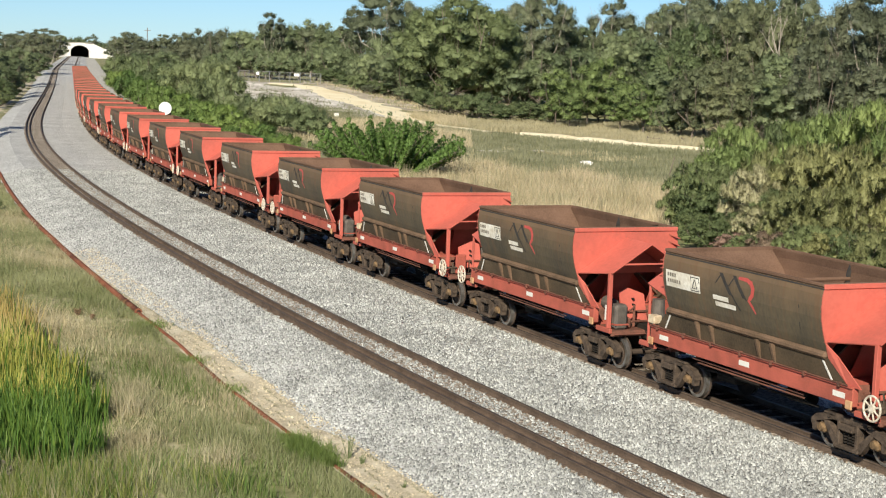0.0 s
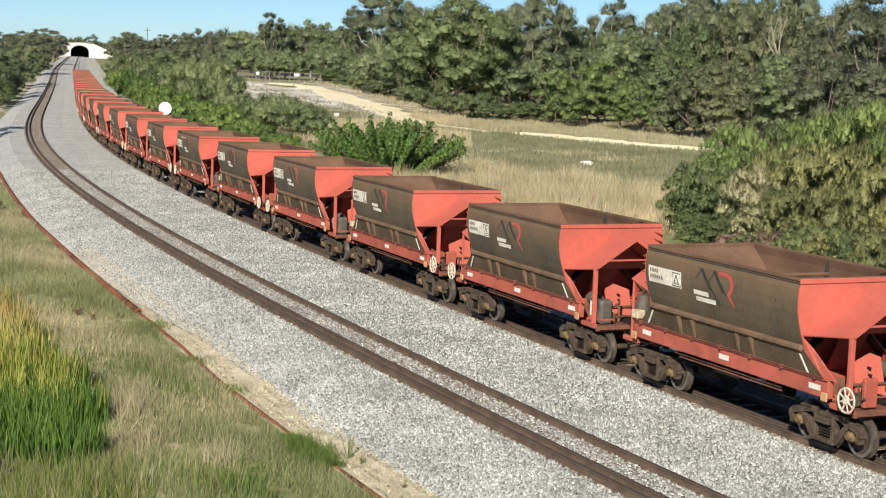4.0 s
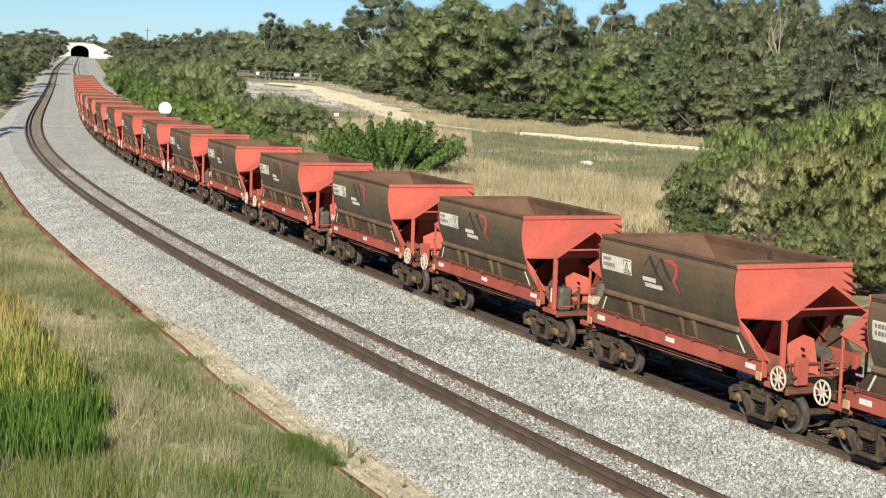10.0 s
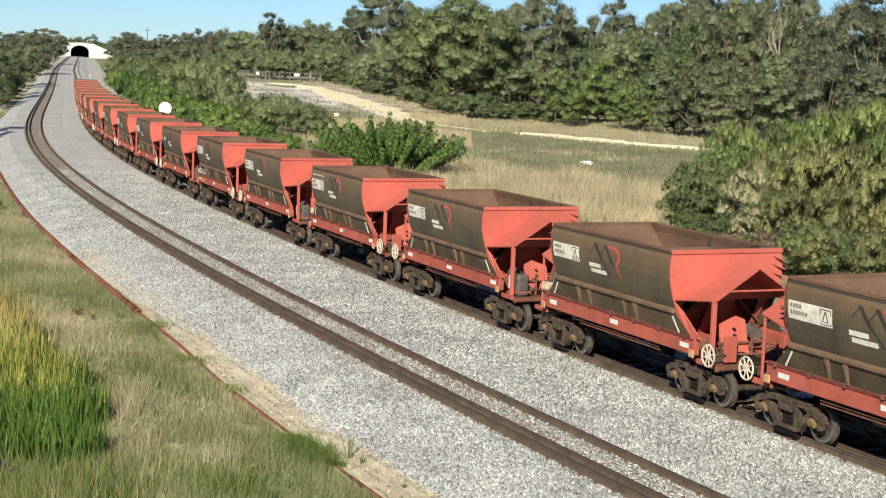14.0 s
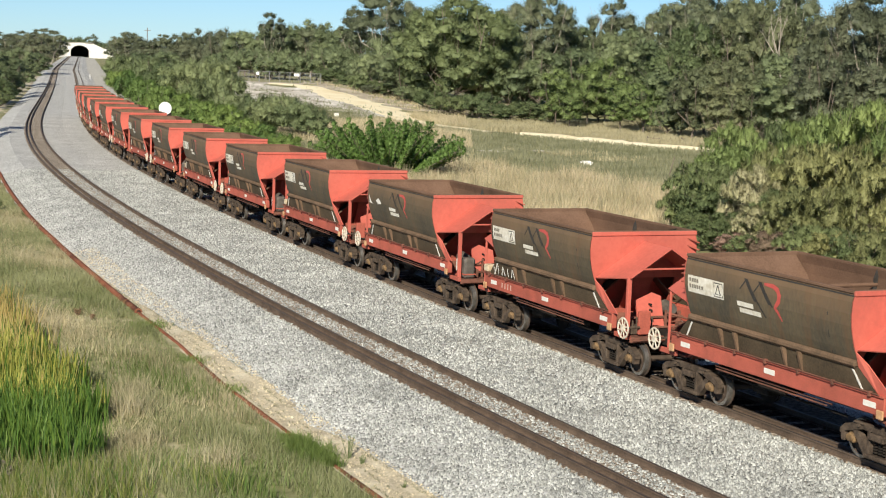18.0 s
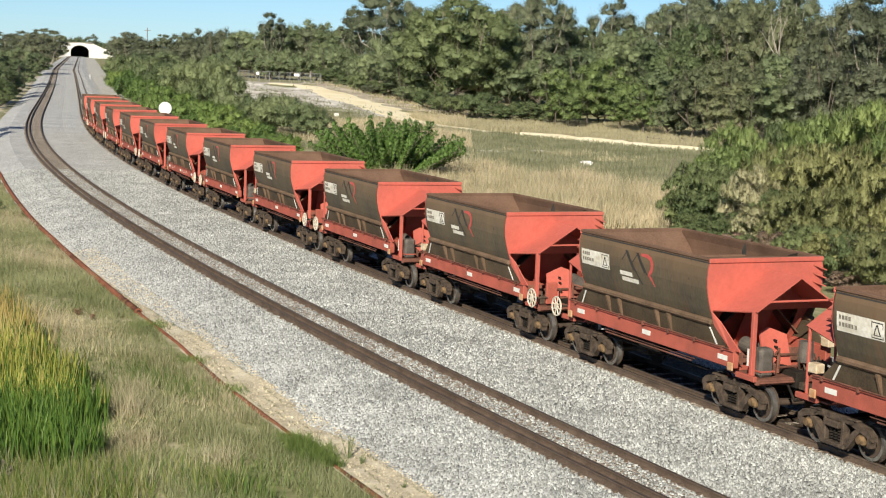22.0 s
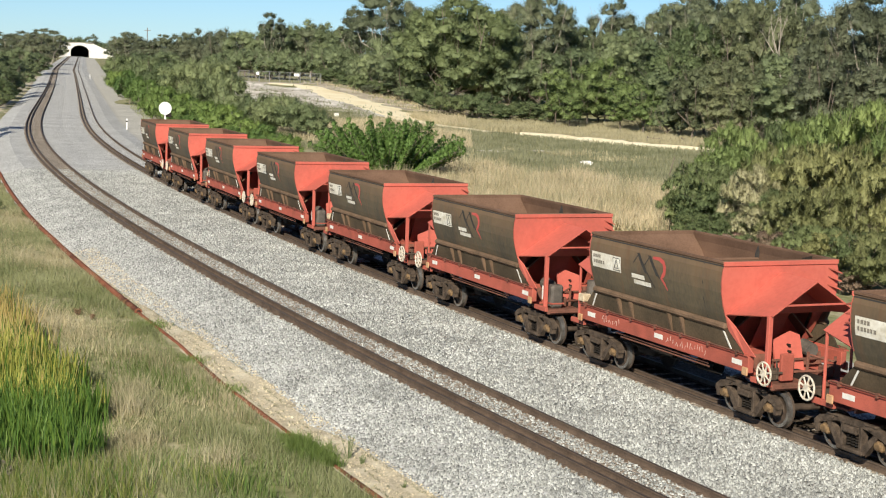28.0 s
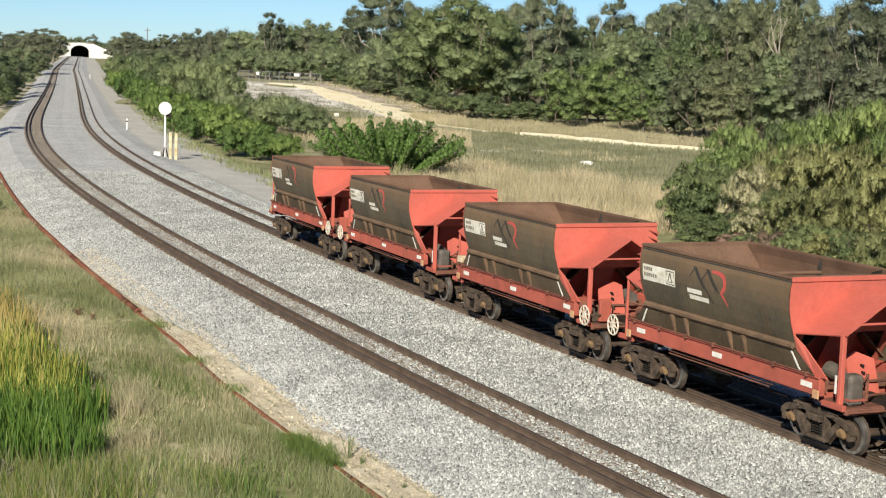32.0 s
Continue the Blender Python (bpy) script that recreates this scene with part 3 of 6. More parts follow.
def bogie_side_mesh():
    """Cast side frame: arched top chord, two open windows and a spring nest."""
    bm = B()
    plate(bm, [(-1.24, 0, 0.62), (-1.08, 0, 0.74), (-0.55, 0, 0.87), (0.55, 0, 0.87), (1.08, 0, 0.74), (1.24, 0, 0.62), (1.24, 0, 0.5), (1.0, 0, 0.6), (0.5, 0, 0.73), (-0.5, 0, 0.73), (-1.0, 0, 0.6), (-1.24, 0, 0.5)], 0.17)
    for sx in (-1, 1):
        plate(bm, [(sx * 0.84, 0, 0.64), (sx * 0.69, 0, 0.66), (sx * 0.3, 0, 0.3), (sx * 0.3, 0, 0.17), (sx * 0.44, 0, 0.17)], 0.15)
        plate(bm, [(sx * 1.1, 0, 0.62), (sx * 1.23, 0, 0.6), (sx * 1.19, 0, 0.36), (sx * 1.09, 0, 0.36)], 0.16)
        box(bm, sx * 0.3 - 0.045, sx * 0.3 + 0.045, -0.1, 0.1, 0.22, 0.76, 0.015)
        box(bm, sx * 0.62 - 0.17, sx * 0.62 + 0.17, -0.12, 0.12, 0.82, 0.87, 0.015)
        rod(bm, (sx * 0.62, -0.12, 0.79), (sx * 0.62, 0.12, 0.79), 0.045, sides=8)
    box(bm, -0.42, 0.42, -0.14, 0.14, 0.15, 0.25, 0.03)
    box(bm, -0.24, 0.24, -0.16, 0.16, 0.56, 0.72, 0.03)
    return mesh_of(bm, "side_frame", CAST)


def spring_mesh():
    bm = B()
    for x in (-0.14, 0.0, 0.14):
        for k in range(4):
            rod(bm, (x, 0, 0.30 + k * 0.06), (x, 0, 0.335 + k * 0.06), 0.062, sides=8)
    return mesh_of(bm, "spring", BLACK)


def wheelset_mesh():
    """Axle and two dished wheels with polished treads."""
    bm = B()
    rod(bm, (0, -1.08, 0), (0, 1.08, 0), 0.075, sides=10)
    n = 28
    ring = [(0.665, 0.08), (0.665, WHEEL_R + 0.028), (0.692, WHEEL_R + 0.028), (0.70, WHEEL_R), (0.815, WHEEL_R - 0.006), (0.822, 0.35), (0.765, 0.325), (0.755, 0.17), (0.81, 0.12), (0.86, 0.1), (0.86, 0.0)]
    for sy in (-1, 1):
        rows = [[bm.verts.new((r * math.cos(2 * math.pi * k / n), sy * y, r * math.sin(2 * math.pi * k / n))) for k in range(n)] if r > 0 else [bm.verts.new((0, sy * y, 0))] * n for y, r in ring]
        for q, (a, b) in enumerate(zip(rows, rows[1:])):
            for k in range(n):
                vs = [a[k], a[(k + 1) % n], b[(k + 1) % n], b[k]]
                f = bm.faces.new([v for m, v in enumerate(vs) if v not in vs[:m]])
                f.material_index = 1 if q in (3, 4) else 0
    bmesh.ops.recalc_face_normals(bm, faces=bm.faces)
    return mesh_of(bm, "wheelset", [WHEEL, TREAD])


TREAD = mat("polished_tread_steel", (0.2, 0.18, 0.16), (0.42, 0.4, 0.37), scale=6, rough=0.4, metal=0.8)


def axle_box_mesh():
    bm = B()
    box(bm, -0.11, 0.11, -0.085, 0.085, -0.12, 0.1, 0.04)
    rod(bm, (0, 0.08, 0), (0, 0.13, 0), 0.105, 0.085, sides=12)
    rod(bm, (0, -0.08, 0), (0, -0.13, 0), 0.105, 0.085, sides=12)
    return mesh_of(bm, "axle_box", YELLOW_GRIME)


HAND_CREAM = mat("chipped_cream_paint", (0.4, 0.33, 0.24), (0.78, 0.72, 0.6), scale=9, rough=0.7)
YELLOW_CREAM = mat("dirty_cream_paint", (0.42, 0.32, 0.2), (0.66, 0.56, 0.4), scale=6, rough=0.75)
YELLOW_GRIME = mat("greasy_ochre_steel", (0.05, 0.036, 0.024), (0.24, 0.15, 0.07), scale=7, rough=0.75)
GRIME = mat("brown_grime_on_steel", (0.1, 0.055, 0.04), (0.24, 0.1, 0.07), scale=3, rough=0.85, grain=25)
M_SIDE, M_SPRING, M_WHEELS, M_BOX = bogie_side_mesh(), spring_mesh(), wheelset_mesh(), axle_box_mesh()


def hand_wheel_bm():
    bm = B()
    n, r = 20, 0.265
    for k in range(n):
        a, b = 2 * math.pi * k / n, 2 * math.pi * (k + 1) / n
        rod(bm, (r * math.cos(a), 0, r * math.sin(a)), (r * math.cos(b), 0, r * math.sin(b)), 0.024, sides=6)
    for k in range(8):
        a = math.pi * k / 4 + 0.3
        rod(bm, (0.04 * math.cos(a), 0, 0.04 * math.sin(a)), (r * math.cos(a), 0, r * math.sin(a)), 0.02, sides=5)
    rod(bm, (0, -0.03, 0), (0, 0.03, 0), 0.095, sides=12)
    return bm


def side_point(z):
    """Half width of the body's side at height z."""
    return float(np.interp(z, [q[1] for q in SIDE[::-1]], [q[0] for q in SIDE[::-1]]))


def on_side(bm, sy, x0, x1, z0, z1, proud=0.006, slant=0.0, rows=3):
    """A thin panel lying on the curved side from x0 to x1; seen from that side, x0 is its left end."""
    zs = [z0 + (z1 - z0) * i / rows for i in range(rows + 1)]
    lo, hi = [], []
    for z in zs:
        y = side_point(z) + proud
        sh = slant * (z - z0)
        lo.append(bm.verts.new(((x0 + sh) * -sy, sy * y, z)))
        hi.append(bm.verts.new(((x1 + sh) * -sy, sy * y, z)))
    for i in range(rows):
        bm.faces.new((lo[i], hi[i], hi[i + 1], lo[i + 1]))
    return bm


def hopper_wagon():
    """The wagon, its hand brake at the +x end; both long sides look alike."""
    w = new("hopper_wagon")
    # body: two curved sides, two end walls, the floor ridge
    for sy in (-1, 1):
        side = part("side_wall", sheet(B(), [(sy * y, z) for y, z in SIDE], -HALF, HALF, 0.05), OLIVE, w, "olive-grey curved side sheet streaked with ore dust")
        part("rim", box(B(), -HALF, HALF, sy * 1.60 - 0.045, sy * 1.60 + 0.045, 3.63, 3.70, 0.012), ORE, side)
        part("seam", on_side(B(), sy, 2.33, 2.36, 2.25, 3.55, 0.004), LOGO_SHADE_GREY, side)
        part("side_wall_lining", sheet(B(), [(sy * (y - 0.055), z) for y, z in SIDE], -HALF + 0.03, HALF - 0.03, 0.01), ORE, side)
        # dark strip laid on the sheet as the shade line below the rim
        part("rim_shadow_gap", on_side(B(), sy, -HALF, HALF, 3.565, 3.60, 0.004, rows=1), LOGO_SHADE_GREY, side)
        part("ledge", box(B(), -HALF - 0.02, HALF + 0.02, min(sy * 1.36, sy * 1.53), max(sy * 1.36, sy * 1.53), 2.07, 2.23, 0.05), LEDGE, w, "brown dust-covered ledge")
        door = part("discharge_door", plate(B(), [(-3.2, sy * 1.42, 2.09), (3.2, sy * 1.42, 2.09), (3.78, sy * 1.34, 1.60), (-3.78, sy * 1.34, 1.60)], 0.05), LOWER, w, "grimy bottom discharge door")
        for x in (-1.25, -0.68, 1.18, 1.78):
            x = -sy * x * -1
            part("rib", plate(B(), [(x, sy * 1.43, 2.08), (x, sy * 1.56, 2.08), (x, sy * 1.40, 1.62), (x, sy * 1.36, 1.62)], 0.07), LEDGE, door)
        for e in (-1, 1):
            part("marker_strip", plate(B(), [(e * 3.0, sy * 1.455, 2.03), (e * 3.06, sy * 1.455, 2.03), (e * 3.32, sy * 1.405, 1.66), (e * 3.26, sy * 1.405, 1.66)], 0.012), WHITE, door)
            if e == -sy:
                part("gusset", plate(B(), [(e * 3.14, sy * 1.5, 2.42), (e * 3.46, sy * 1.42, 2.2), (e * 4.22, sy * 1.36, 1.62), (e * 3.8, sy * 1.36, 1.62), (e * 3.2, sy * 1.44, 2.1)], 0.03), RED, w)
        for e in (sy,):
            part("corner_gusset", plate(B(), [(e * 2.25, sy * 1.56, 3.66), (e * 2.2, sy * 1.30, 3.6), (e * 2.1, sy * 1.44, 3.2), (e * 2.06, sy * 1.5, 2.75), (e * 2.1, sy * 1.58, 2.9)], 0.035), BLACK, side)
        # solebar with lip, reflectors and lifting mark
        sole = part("solebar", box(B(), -4.0, 4.0, min(sy * 1.24, sy * 1.4), max(sy * 1.24, sy * 1.4), 1.2, 1.6, 0.015), RED_DUSTY, w, "dusty red painted solebar")
        part("solebar_lip", box(B(), -4.0, 4.0, min(sy * 1.3, sy * 1.45), max(sy * 1.3, sy * 1.45), 1.6, 1.635), RED_DUSTY, sole)
        for x in (-3.35, 0.1, 3.55):
            part("reflector", box(B(), x * -sy - 0.2, x * -sy + 0.2, min(sy * 1.4, sy * 1.406), max(sy * 1.4, sy * 1.406), 1.34, 1.46), WHITE, sole)
        for e in (-1, 1):
            part("jacking_pad", box(B(), e * 3.92 - 0.11, e * 3.92 + 0.11, min(sy * 1.4, sy * 1.45), max(sy * 1.4, sy * 1.45), 1.14, 1.34, 0.02), YELLOW, sole, "faded yellow jacking pad")
        pr = rod(B(), (-3.9, sy * 1.47, 1.655), (3.9, sy * 1.47, 1.655), 0.016, sides=5)
        for x in np.arange(-3.6, 3.7, 1.2):
            box(pr, x - 0.03, x + 0.03, min(sy * 1.41, sy * 1.49), max(sy * 1.41, sy * 1.49), 1.58, 1.68)
        part("air_pipe", pr, GRIME, sole)
        # number board: plain bars stand for its writing
        bd = part("number_board", on_side(B(), sy, -2.98, -1.48, 2.80, 3.21, 0.012), BOARD, side, "white number board with black writing")
        for k, (z, a, b) in enumerate(((3.06, -2.9, -2.48), (2.91, -2.9, -2.2))):
            ch = B()
            for j in range(int((b - a) / 0.1)):
                on_side(ch, sy, a + j * 0.1, a + j * 0.1 + (0.08 if j % 4 else 0.065), z, z + 0.09, 0.018, rows=1)
            tagged(part("writing", ch, FADED_INK, bd), kind="stuff")
        sb = B()
        for q in ((-1.88, -1.86, 2.83, 3.17), (-1.54, -1.52, 2.83, 3.17), (-1.88, -1.52, 2.83, 2.85), (-1.88, -1.52, 3.15, 3.17), (-1.8, -1.6, 2.89, 2.905)):
            on_side(sb, sy, *q, 0.018, rows=1)
        on_side(sb, sy, -1.82, -1.785, 2.89, 3.12, 0.018, slant=0.42)
        on_side(sb, sy, -1.62, -1.585, 2.89, 3.12, 0.018, slant=-0.42)
        part("warning_symbol", sb, INK, bd)
        # painted emblem: two dark peaks, a red sweep, two white bars
        for x, z in ((-0.6, 2.64), (-0.06, 2.92)):
            f = 0.9
            pk = on_side(B(), sy, x + f * (3.43 - z) - 0.02, x + f * (3.43 - z) + 0.05, z, 3.20, 0.008, slant=-f)
            on_side(pk, sy, x + f * 0.47 - 0.1, x + f * 0.47 + 0.04, 2.96, 3.43, 0.009, slant=-f)
            on_side(pk, sy, x - 0.26, x - 0.21, 3.16, 3.43, 0.008, slant=0.9)
            part("emblem_peak", pk, LOGO_SHADE_GREY, side)
        sw = B()
        arc = [(0.08, 3.405), (0.4, 3.40), (0.58, 3.34), (0.66, 3.22), (0.64, 3.08), (0.55, 2.98), (0.5, 2.94), (0.62, 2.82), (0.74, 2.66)]
        lo, hi = [], []
        for q, wd in enumerate((0.03, 0.048, 0.058, 0.062, 0.06, 0.05, 0.042, 0.04, 0.018)):
            (xa, za), (xb, zb), (xm, zm) = arc[max(0, q - 1)], arc[min(len(arc) - 1, q + 1)], arc[q]
            ln = math.hypot(xb - xa, zb - za)
            px, pz = -(zb - za) / ln * wd, (xb - xa) / ln * wd
            for row, k in ((lo, -1), (hi, 1)):
                z = zm + k * pz
                row.append(sw.verts.new((-sy * (xm + k * px), sy * (side_point(z) + 0.009), z)))
        for q in range(len(arc) - 1):
            sw.faces.new((lo[q], lo[q + 1], hi[q + 1], hi[q]))
        part("emblem_sweep", sw, LOGO_RED, side)
        part("lettering_bar", on_side(B(), sy, -0.95, -0.32, 2.77, 2.88, 0.011, rows=1), BOARD, side)
        part("lettering_bar", on_side(B(), sy, -0.88, -0.05, 2.62, 2.73, 0.011, rows=1), BOARD, side)
        # brake rods between the bogies
        part("brake_rod", rod(B(), (-2.2, sy * 1.27, 1.1), (2.2, sy * 1.27, 1.1), 0.02, sides=6), GRIME, w)
        part("brake_rod", rod(B(), (-2.0, sy * 1.25, 1.02), (2.2, sy * 1.25, 1.02), 0.02, sides=6), GRIME, w)
        part("train_pipe", rod(B(), (-2.4, sy * 1.0, 0.86), (2.4, sy * 1.0, 0.86), 0.03, sides=6), BLACK, w)
    for e in (-1, 1):
        ring = [(e * HALF, y, z) for y, z in SIDE[:-1]] + [(e * HALF, -y, z) for y, z in SIDE[:-1]][::-1]
        wall = part("end_wall", plate(B(), ring, 0.05), RED, w, "bright red end wall")
        part("end_lining", plate(B(), [(e * 3.09, 1.53, 3.63), (e * 2.68, 1.6, 3.2), (e * 2.18, 1.54, 2.69), (e * 1.5, 1.34, 2.0), (e * 1.5, -1.34, 2.0), (e * 2.18, -1.54, 2.69), (e * 2.68, -1.6, 3.2), (e * 3.09, -1.53, 3.63)], 0.012), ORE, wall)
        part("end_rim", box(B(), min(e * HALF, e * (HALF + 0.06)), max(e * HALF, e * (HALF + 0.06)), -1.64, 1.64, 3.58, 3.69, 0.012), RED, wall)
        part("end_rim_cap", box(B(), min(e * (HALF - 0.07), e * (HALF - 0.002)), max(e * (HALF - 0.07), e * (HALF - 0.002)), -1.6, 1.6, 3.56, 3.705, 0.012), ORE, wall)
        for z in (3.4, 3.2, 3.0):
            part("step_lug", plate(B(), [(e * 3.155, e * 1.64, z), (e * 3.155, e * 1.36, z + 0.09), (e * 3.36, e * 1.62, z - 0.02)], 0.03), RED_DUSTY, wall)
        # gabled hood over the end platform
        for sy in (-1, 1):
            part("hood_slope", plate(B(), [(e * 3.12, 0, RIDGE + 0.03), (e * HOOD, 0, RIDGE), (e * HOOD, sy * 1.2, 2.61), (e * 3.12, sy * 1.48, 2.44)], 0.03), RED, w, "red sloping hood plate")
            x = e * 4.44
            stout = (e * sy) < 0
            r = 0.055 if stout else 0.03
            part("end_post", box(B(), x - r, x + r, sy * 1.18 - r, sy * 1.18 + r, 1.1, 2.62, 0.01), RED, w)
        part("tie_bar", rod(B(), (e * (HOOD - 0.03), -0.85, 2.84), (e * (HOOD - 0.03), 0.85, 2.84), 0.028, sides=6), RED, w)
        # sloping hopper floor under the hood, and the bulkhead plate
        pn = B()
        back_in = lambda z: e * (3.12 - (2.62 - z) * 0.55)
        for lo_, hi_ in ((-1.42, -1.12), (-0.34, 0.4), (1.12, 1.42)):
            plate(pn, [(back_in(2.62), lo_, 2.62), (back_in(2.62), hi_, 2.62), (back_in(1.5), min(hi_, 1.26), 1.5), (back_in(1.5), max(lo_, -1.26), 1.5)], 0.03)
        for mid_, half_ in ((-0.73, 0.39), (0.76, 0.36)):
            arch_ = [(mid_ + half_ * math.cos(math.pi * q / 10), 2.3 + 0.22 * math.sin(math.pi * q / 10)) for q in range(11)]
            plate(pn, [(back_in(z), y, z) for y, z in [(mid_ + half_, 2.62), (mid_ - half_, 2.62)] + arch_[::-1]], 0.03)
        panel = part("end_panel", pn, RED_DUSTY, w, "dusty red end sheet with two arched openings")
        part("chute_wall", plate(B(), [(e * 2.6, -1.4, 2.6), (e * 2.6, 1.4, 2.6), (e * 2.0, 1.3, 1.15), (e * 2.0, -1.3, 1.15)], 0.04), RED_DUSTY, panel)
        part("slope_sheet", plate(B(), [(e * 2.52, -1.15, 1.48), (e * 2.52, 1.15, 1.48), (e * 3.6, 1.15, 1.06), (e * 3.6, -1.15, 1.06)], 0.03), RED_DUSTY, w)
        bulk = part("bulkhead", plate(B(), [(e * 3.78, -0.42, 1.07), (e * 3.78, 0.36, 1.07), (e * 3.5, 0.36, 1.95), (e * 3.46, 0.1, 2.05), (e * 3.5, -0.42, 1.86)], 0.06), RED, w)
        for dz in (1.35, 1.6, 1.75):
            part("valve", rod(B(), (e * (4.08 - 0.3 * dz), -0.02, dz), (e * (4.2 - 0.3 * dz), -0.02, dz), 0.032, sides=8), BLACK, bulk)
        deck = part("platform", box(B(), min(e * 3.6, e * 4.66), max(e * 3.6, e * 4.66), -1.2, 1.2, 1.02, 1.07, 0.01), GRIME, w)
        part("end_sill", box(B(), e * 4.66 - 0.05, e * 4.66 + 0.05, -1.22, 1.22, 0.92, 1.05, 0.02), GRIME, deck)
        part("platform_beam", box(B(), min(e * 3.95, e * 4.7), max(e * 3.95, e * 4.7), -1.3, -1.2, 1.0, 1.13, 0.015), RED_DUSTY, deck)
        part("platform_beam", box(B(), min(e * 3.95, e * 4.7), max(e * 3.95, e * 4.7), 1.2, 1.3, 1.0, 1.13, 0.015), RED_DUSTY, deck)
        cp = B()
        box(cp, min(e * 4.78, e * 5.3), max(e * 4.78, e * 5.3), -0.09, 0.09, 0.80, 0.98, 0.02)
        box(cp, min(e * 5.2, e * 5.48), max(e * 5.2, e * 5.48), -0.16, 0.16, 0.74, 1.04, 0.04)
        part("coupler", cp, CAST, w)
        part("brake_hose", rod(rod(B(), (e * 4.8, 0.4, 0.92), (e * 5.1, 0.42, 0.62), 0.03, sides=6), (e * 5.1, 0.42, 0.62), (e * 5.4, 0.42, 0.7), 0.03, sides=6), BLACK, w)
        hb = B()
        for k in range(7):
            y = -1.05 + 0.12 * k
            rod(hb, (e * (4.25 + 0.05 * (k % 3)), y, 1.05), (e * 4.2, y + 0.05, 1.35 + 0.08 * (k % 4)), 0.025, sides=5)
        box(hb, min(e * 3.95, e * 4.3), max(e * 3.95, e * 4.3), -1.1, -0.55, 1.06, 1.3, 0.02)
        tagged(part("brake_gear", hb, CAST, w), kind="stuff")
        lv = B()
        rod(lv, (e * 3.75, -0.9, 1.42), (e * 3.75, 0.95, 1.42), 0.035, sides=6)
        rod(lv, (e * 4.05, -0.5, 1.2), (e * 4.5, 0.5, 1.28), 0.03, sides=6)
        rod(lv, (e * 4.1, 0.2, 1.07), (e * 4.1, 0.2, 1.66), 0.04, sides=6)
        rod(lv, (e * 4.1, 0.2, 1.6), (e * 4.45, 0.75, 1.45), 0.028, sides=6)
        rod(lv, (e * 4.4, 0.75, 1.07), (e * 4.4, 0.75, 1.58), 0.035, sides=6)
        box(lv, min(e * 4.15, e * 4.4), max(e * 4.15, e * 4.4), 0.45, 0.95, 1.07, 1.36, 0.03)
        part("brake_lever", lv, GRIME, w)
        part("lower_bulkhead", plate(B(), [(e * 3.42, -1.15, 1.02), (e * 3.42, 1.15, 1.02), (e * 3.3, 1.15, 1.5), (e * 3.3, -1.15, 1.5)], 0.05), GRIME, w)
        part("hopper_knuckle", rod(B(), (e * 3.7, 0.62, 1.6), (e * 3.3, 0.62, 1.64), 0.17, 0.19, sides=14), TANK, w)
        part("uncoupling_rod", rod(B(), (e * 4.74, -1.15, 0.98), (e * 4.74, 1.15, 0.98), 0.018, sides=5), GRIME, w)
        if e > 0:
            for sy in (-1, 1):
                hw = part("hand_wheel", hand_wheel_bm(), HAND_CREAM, w, "white spoked hand-brake wheel", Matrix.Translation((4.69, sy * 1.45, 1.33)))
                part("spindle", rod(B(), (0, -sy * 0.03, 0), (0, -sy * 0.5, 0), 0.03, sides=6), CAST, hw)
            part("brake_column", box(B(), 4.55, 4.66, -0.95, -0.6, 1.12, 1.75, 0.02), RED_DUSTY, w)
        else:
            tk = B()
            box(tk, -4.6, -4.24, 0.66, 1.06, 1.07, 1.76, 0.07)
            tank = part("air_reservoir", tk, TANK, w, "grey rounded air reservoir")
            part("strap", box(B(), -4.61, -4.23, 0.65, 1.07, 1.2, 1.24), RED_DUSTY, tank)
            tk = B()
            rod(tk, (-4.2, -0.5, 1.32), (-4.2, -0.5, 1.82), 0.2, 0.17, sides=14)
            part("brake_cylinder", tk, TANK, w)
            part("white_plate", box(B(), -4.33, -4.27, 1.2, 1.215, 1.32, 1.72), WHITE, w)
            part("relay_box", box(B(), -4.28, -3.98, -1.32, -1.08, 1.64, 1.86, 0.02), YELLOW_CREAM, w, "small cream relay box")
    # cross tie inside the hopper, floor ridge and centre sill
    part("cross_tie", rod(B(), (0, -1.55, 3.3), (0, 1.55, 3.3), 0.05, sides=8), ORE, w)
    for sy in (-1, 1):
        part("cross_frame", plate(B(), [(0, sy * 1.6, 3.66), (0, sy * 1.55, 3.66), (0, sy * 1.47, 3.45), (0, sy * 1.42, 2.7), (0, sy * 1.5, 2.7)], 0.04), LOGO_SHADE_GREY, w)
    for sy in (-1, 1):
        part("floor_slope", plate(B(), [(-2.95, 0, 2.9), (2.95, 0, 2.9), (2.8, sy * 1.3, 1.75), (-2.8, sy * 1.3, 1.75)], 0.04), ORE, w)
    part("centre_sill", box(B(), -4.8, 4.8, -0.18, 0.18, 0.82, 1.2, 0.02), BLACK, w)
    part("cross_beam", box(B(), -0.5, 0.5, -1.24, 1.24, 0.95, 1.2), BLACK, w)
    part("underframe_box", box(B(), -1.7, -0.9, -0.9, -0.4, 0.66, 1.0, 0.03), BLACK, w)
    part("underframe_box", box(B(), 0.6, 1.2, 0.4, 0.9, 0.66, 1.0, 0.03), BLACK, w)
    part("door_shaft", rod(B(), (-2.4, 0.55, 0.98), (2.4, 0.55, 0.98), 0.06, sides=8), BLACK, w)
    part("air_cylinder", rod(B(), (0.9, -0.62, 0.85), (1.7, -0.62, 0.85), 0.17, sides=12), BLACK, w)
    part("rail_clear_plate", plate(B(), [(-2.5, -1.1, 1.18), (2.5, -1.1, 1.18), (2.5, 1.1, 1.18), (-2.5, 1.1, 1.18)], 0.04), BLACK, w)
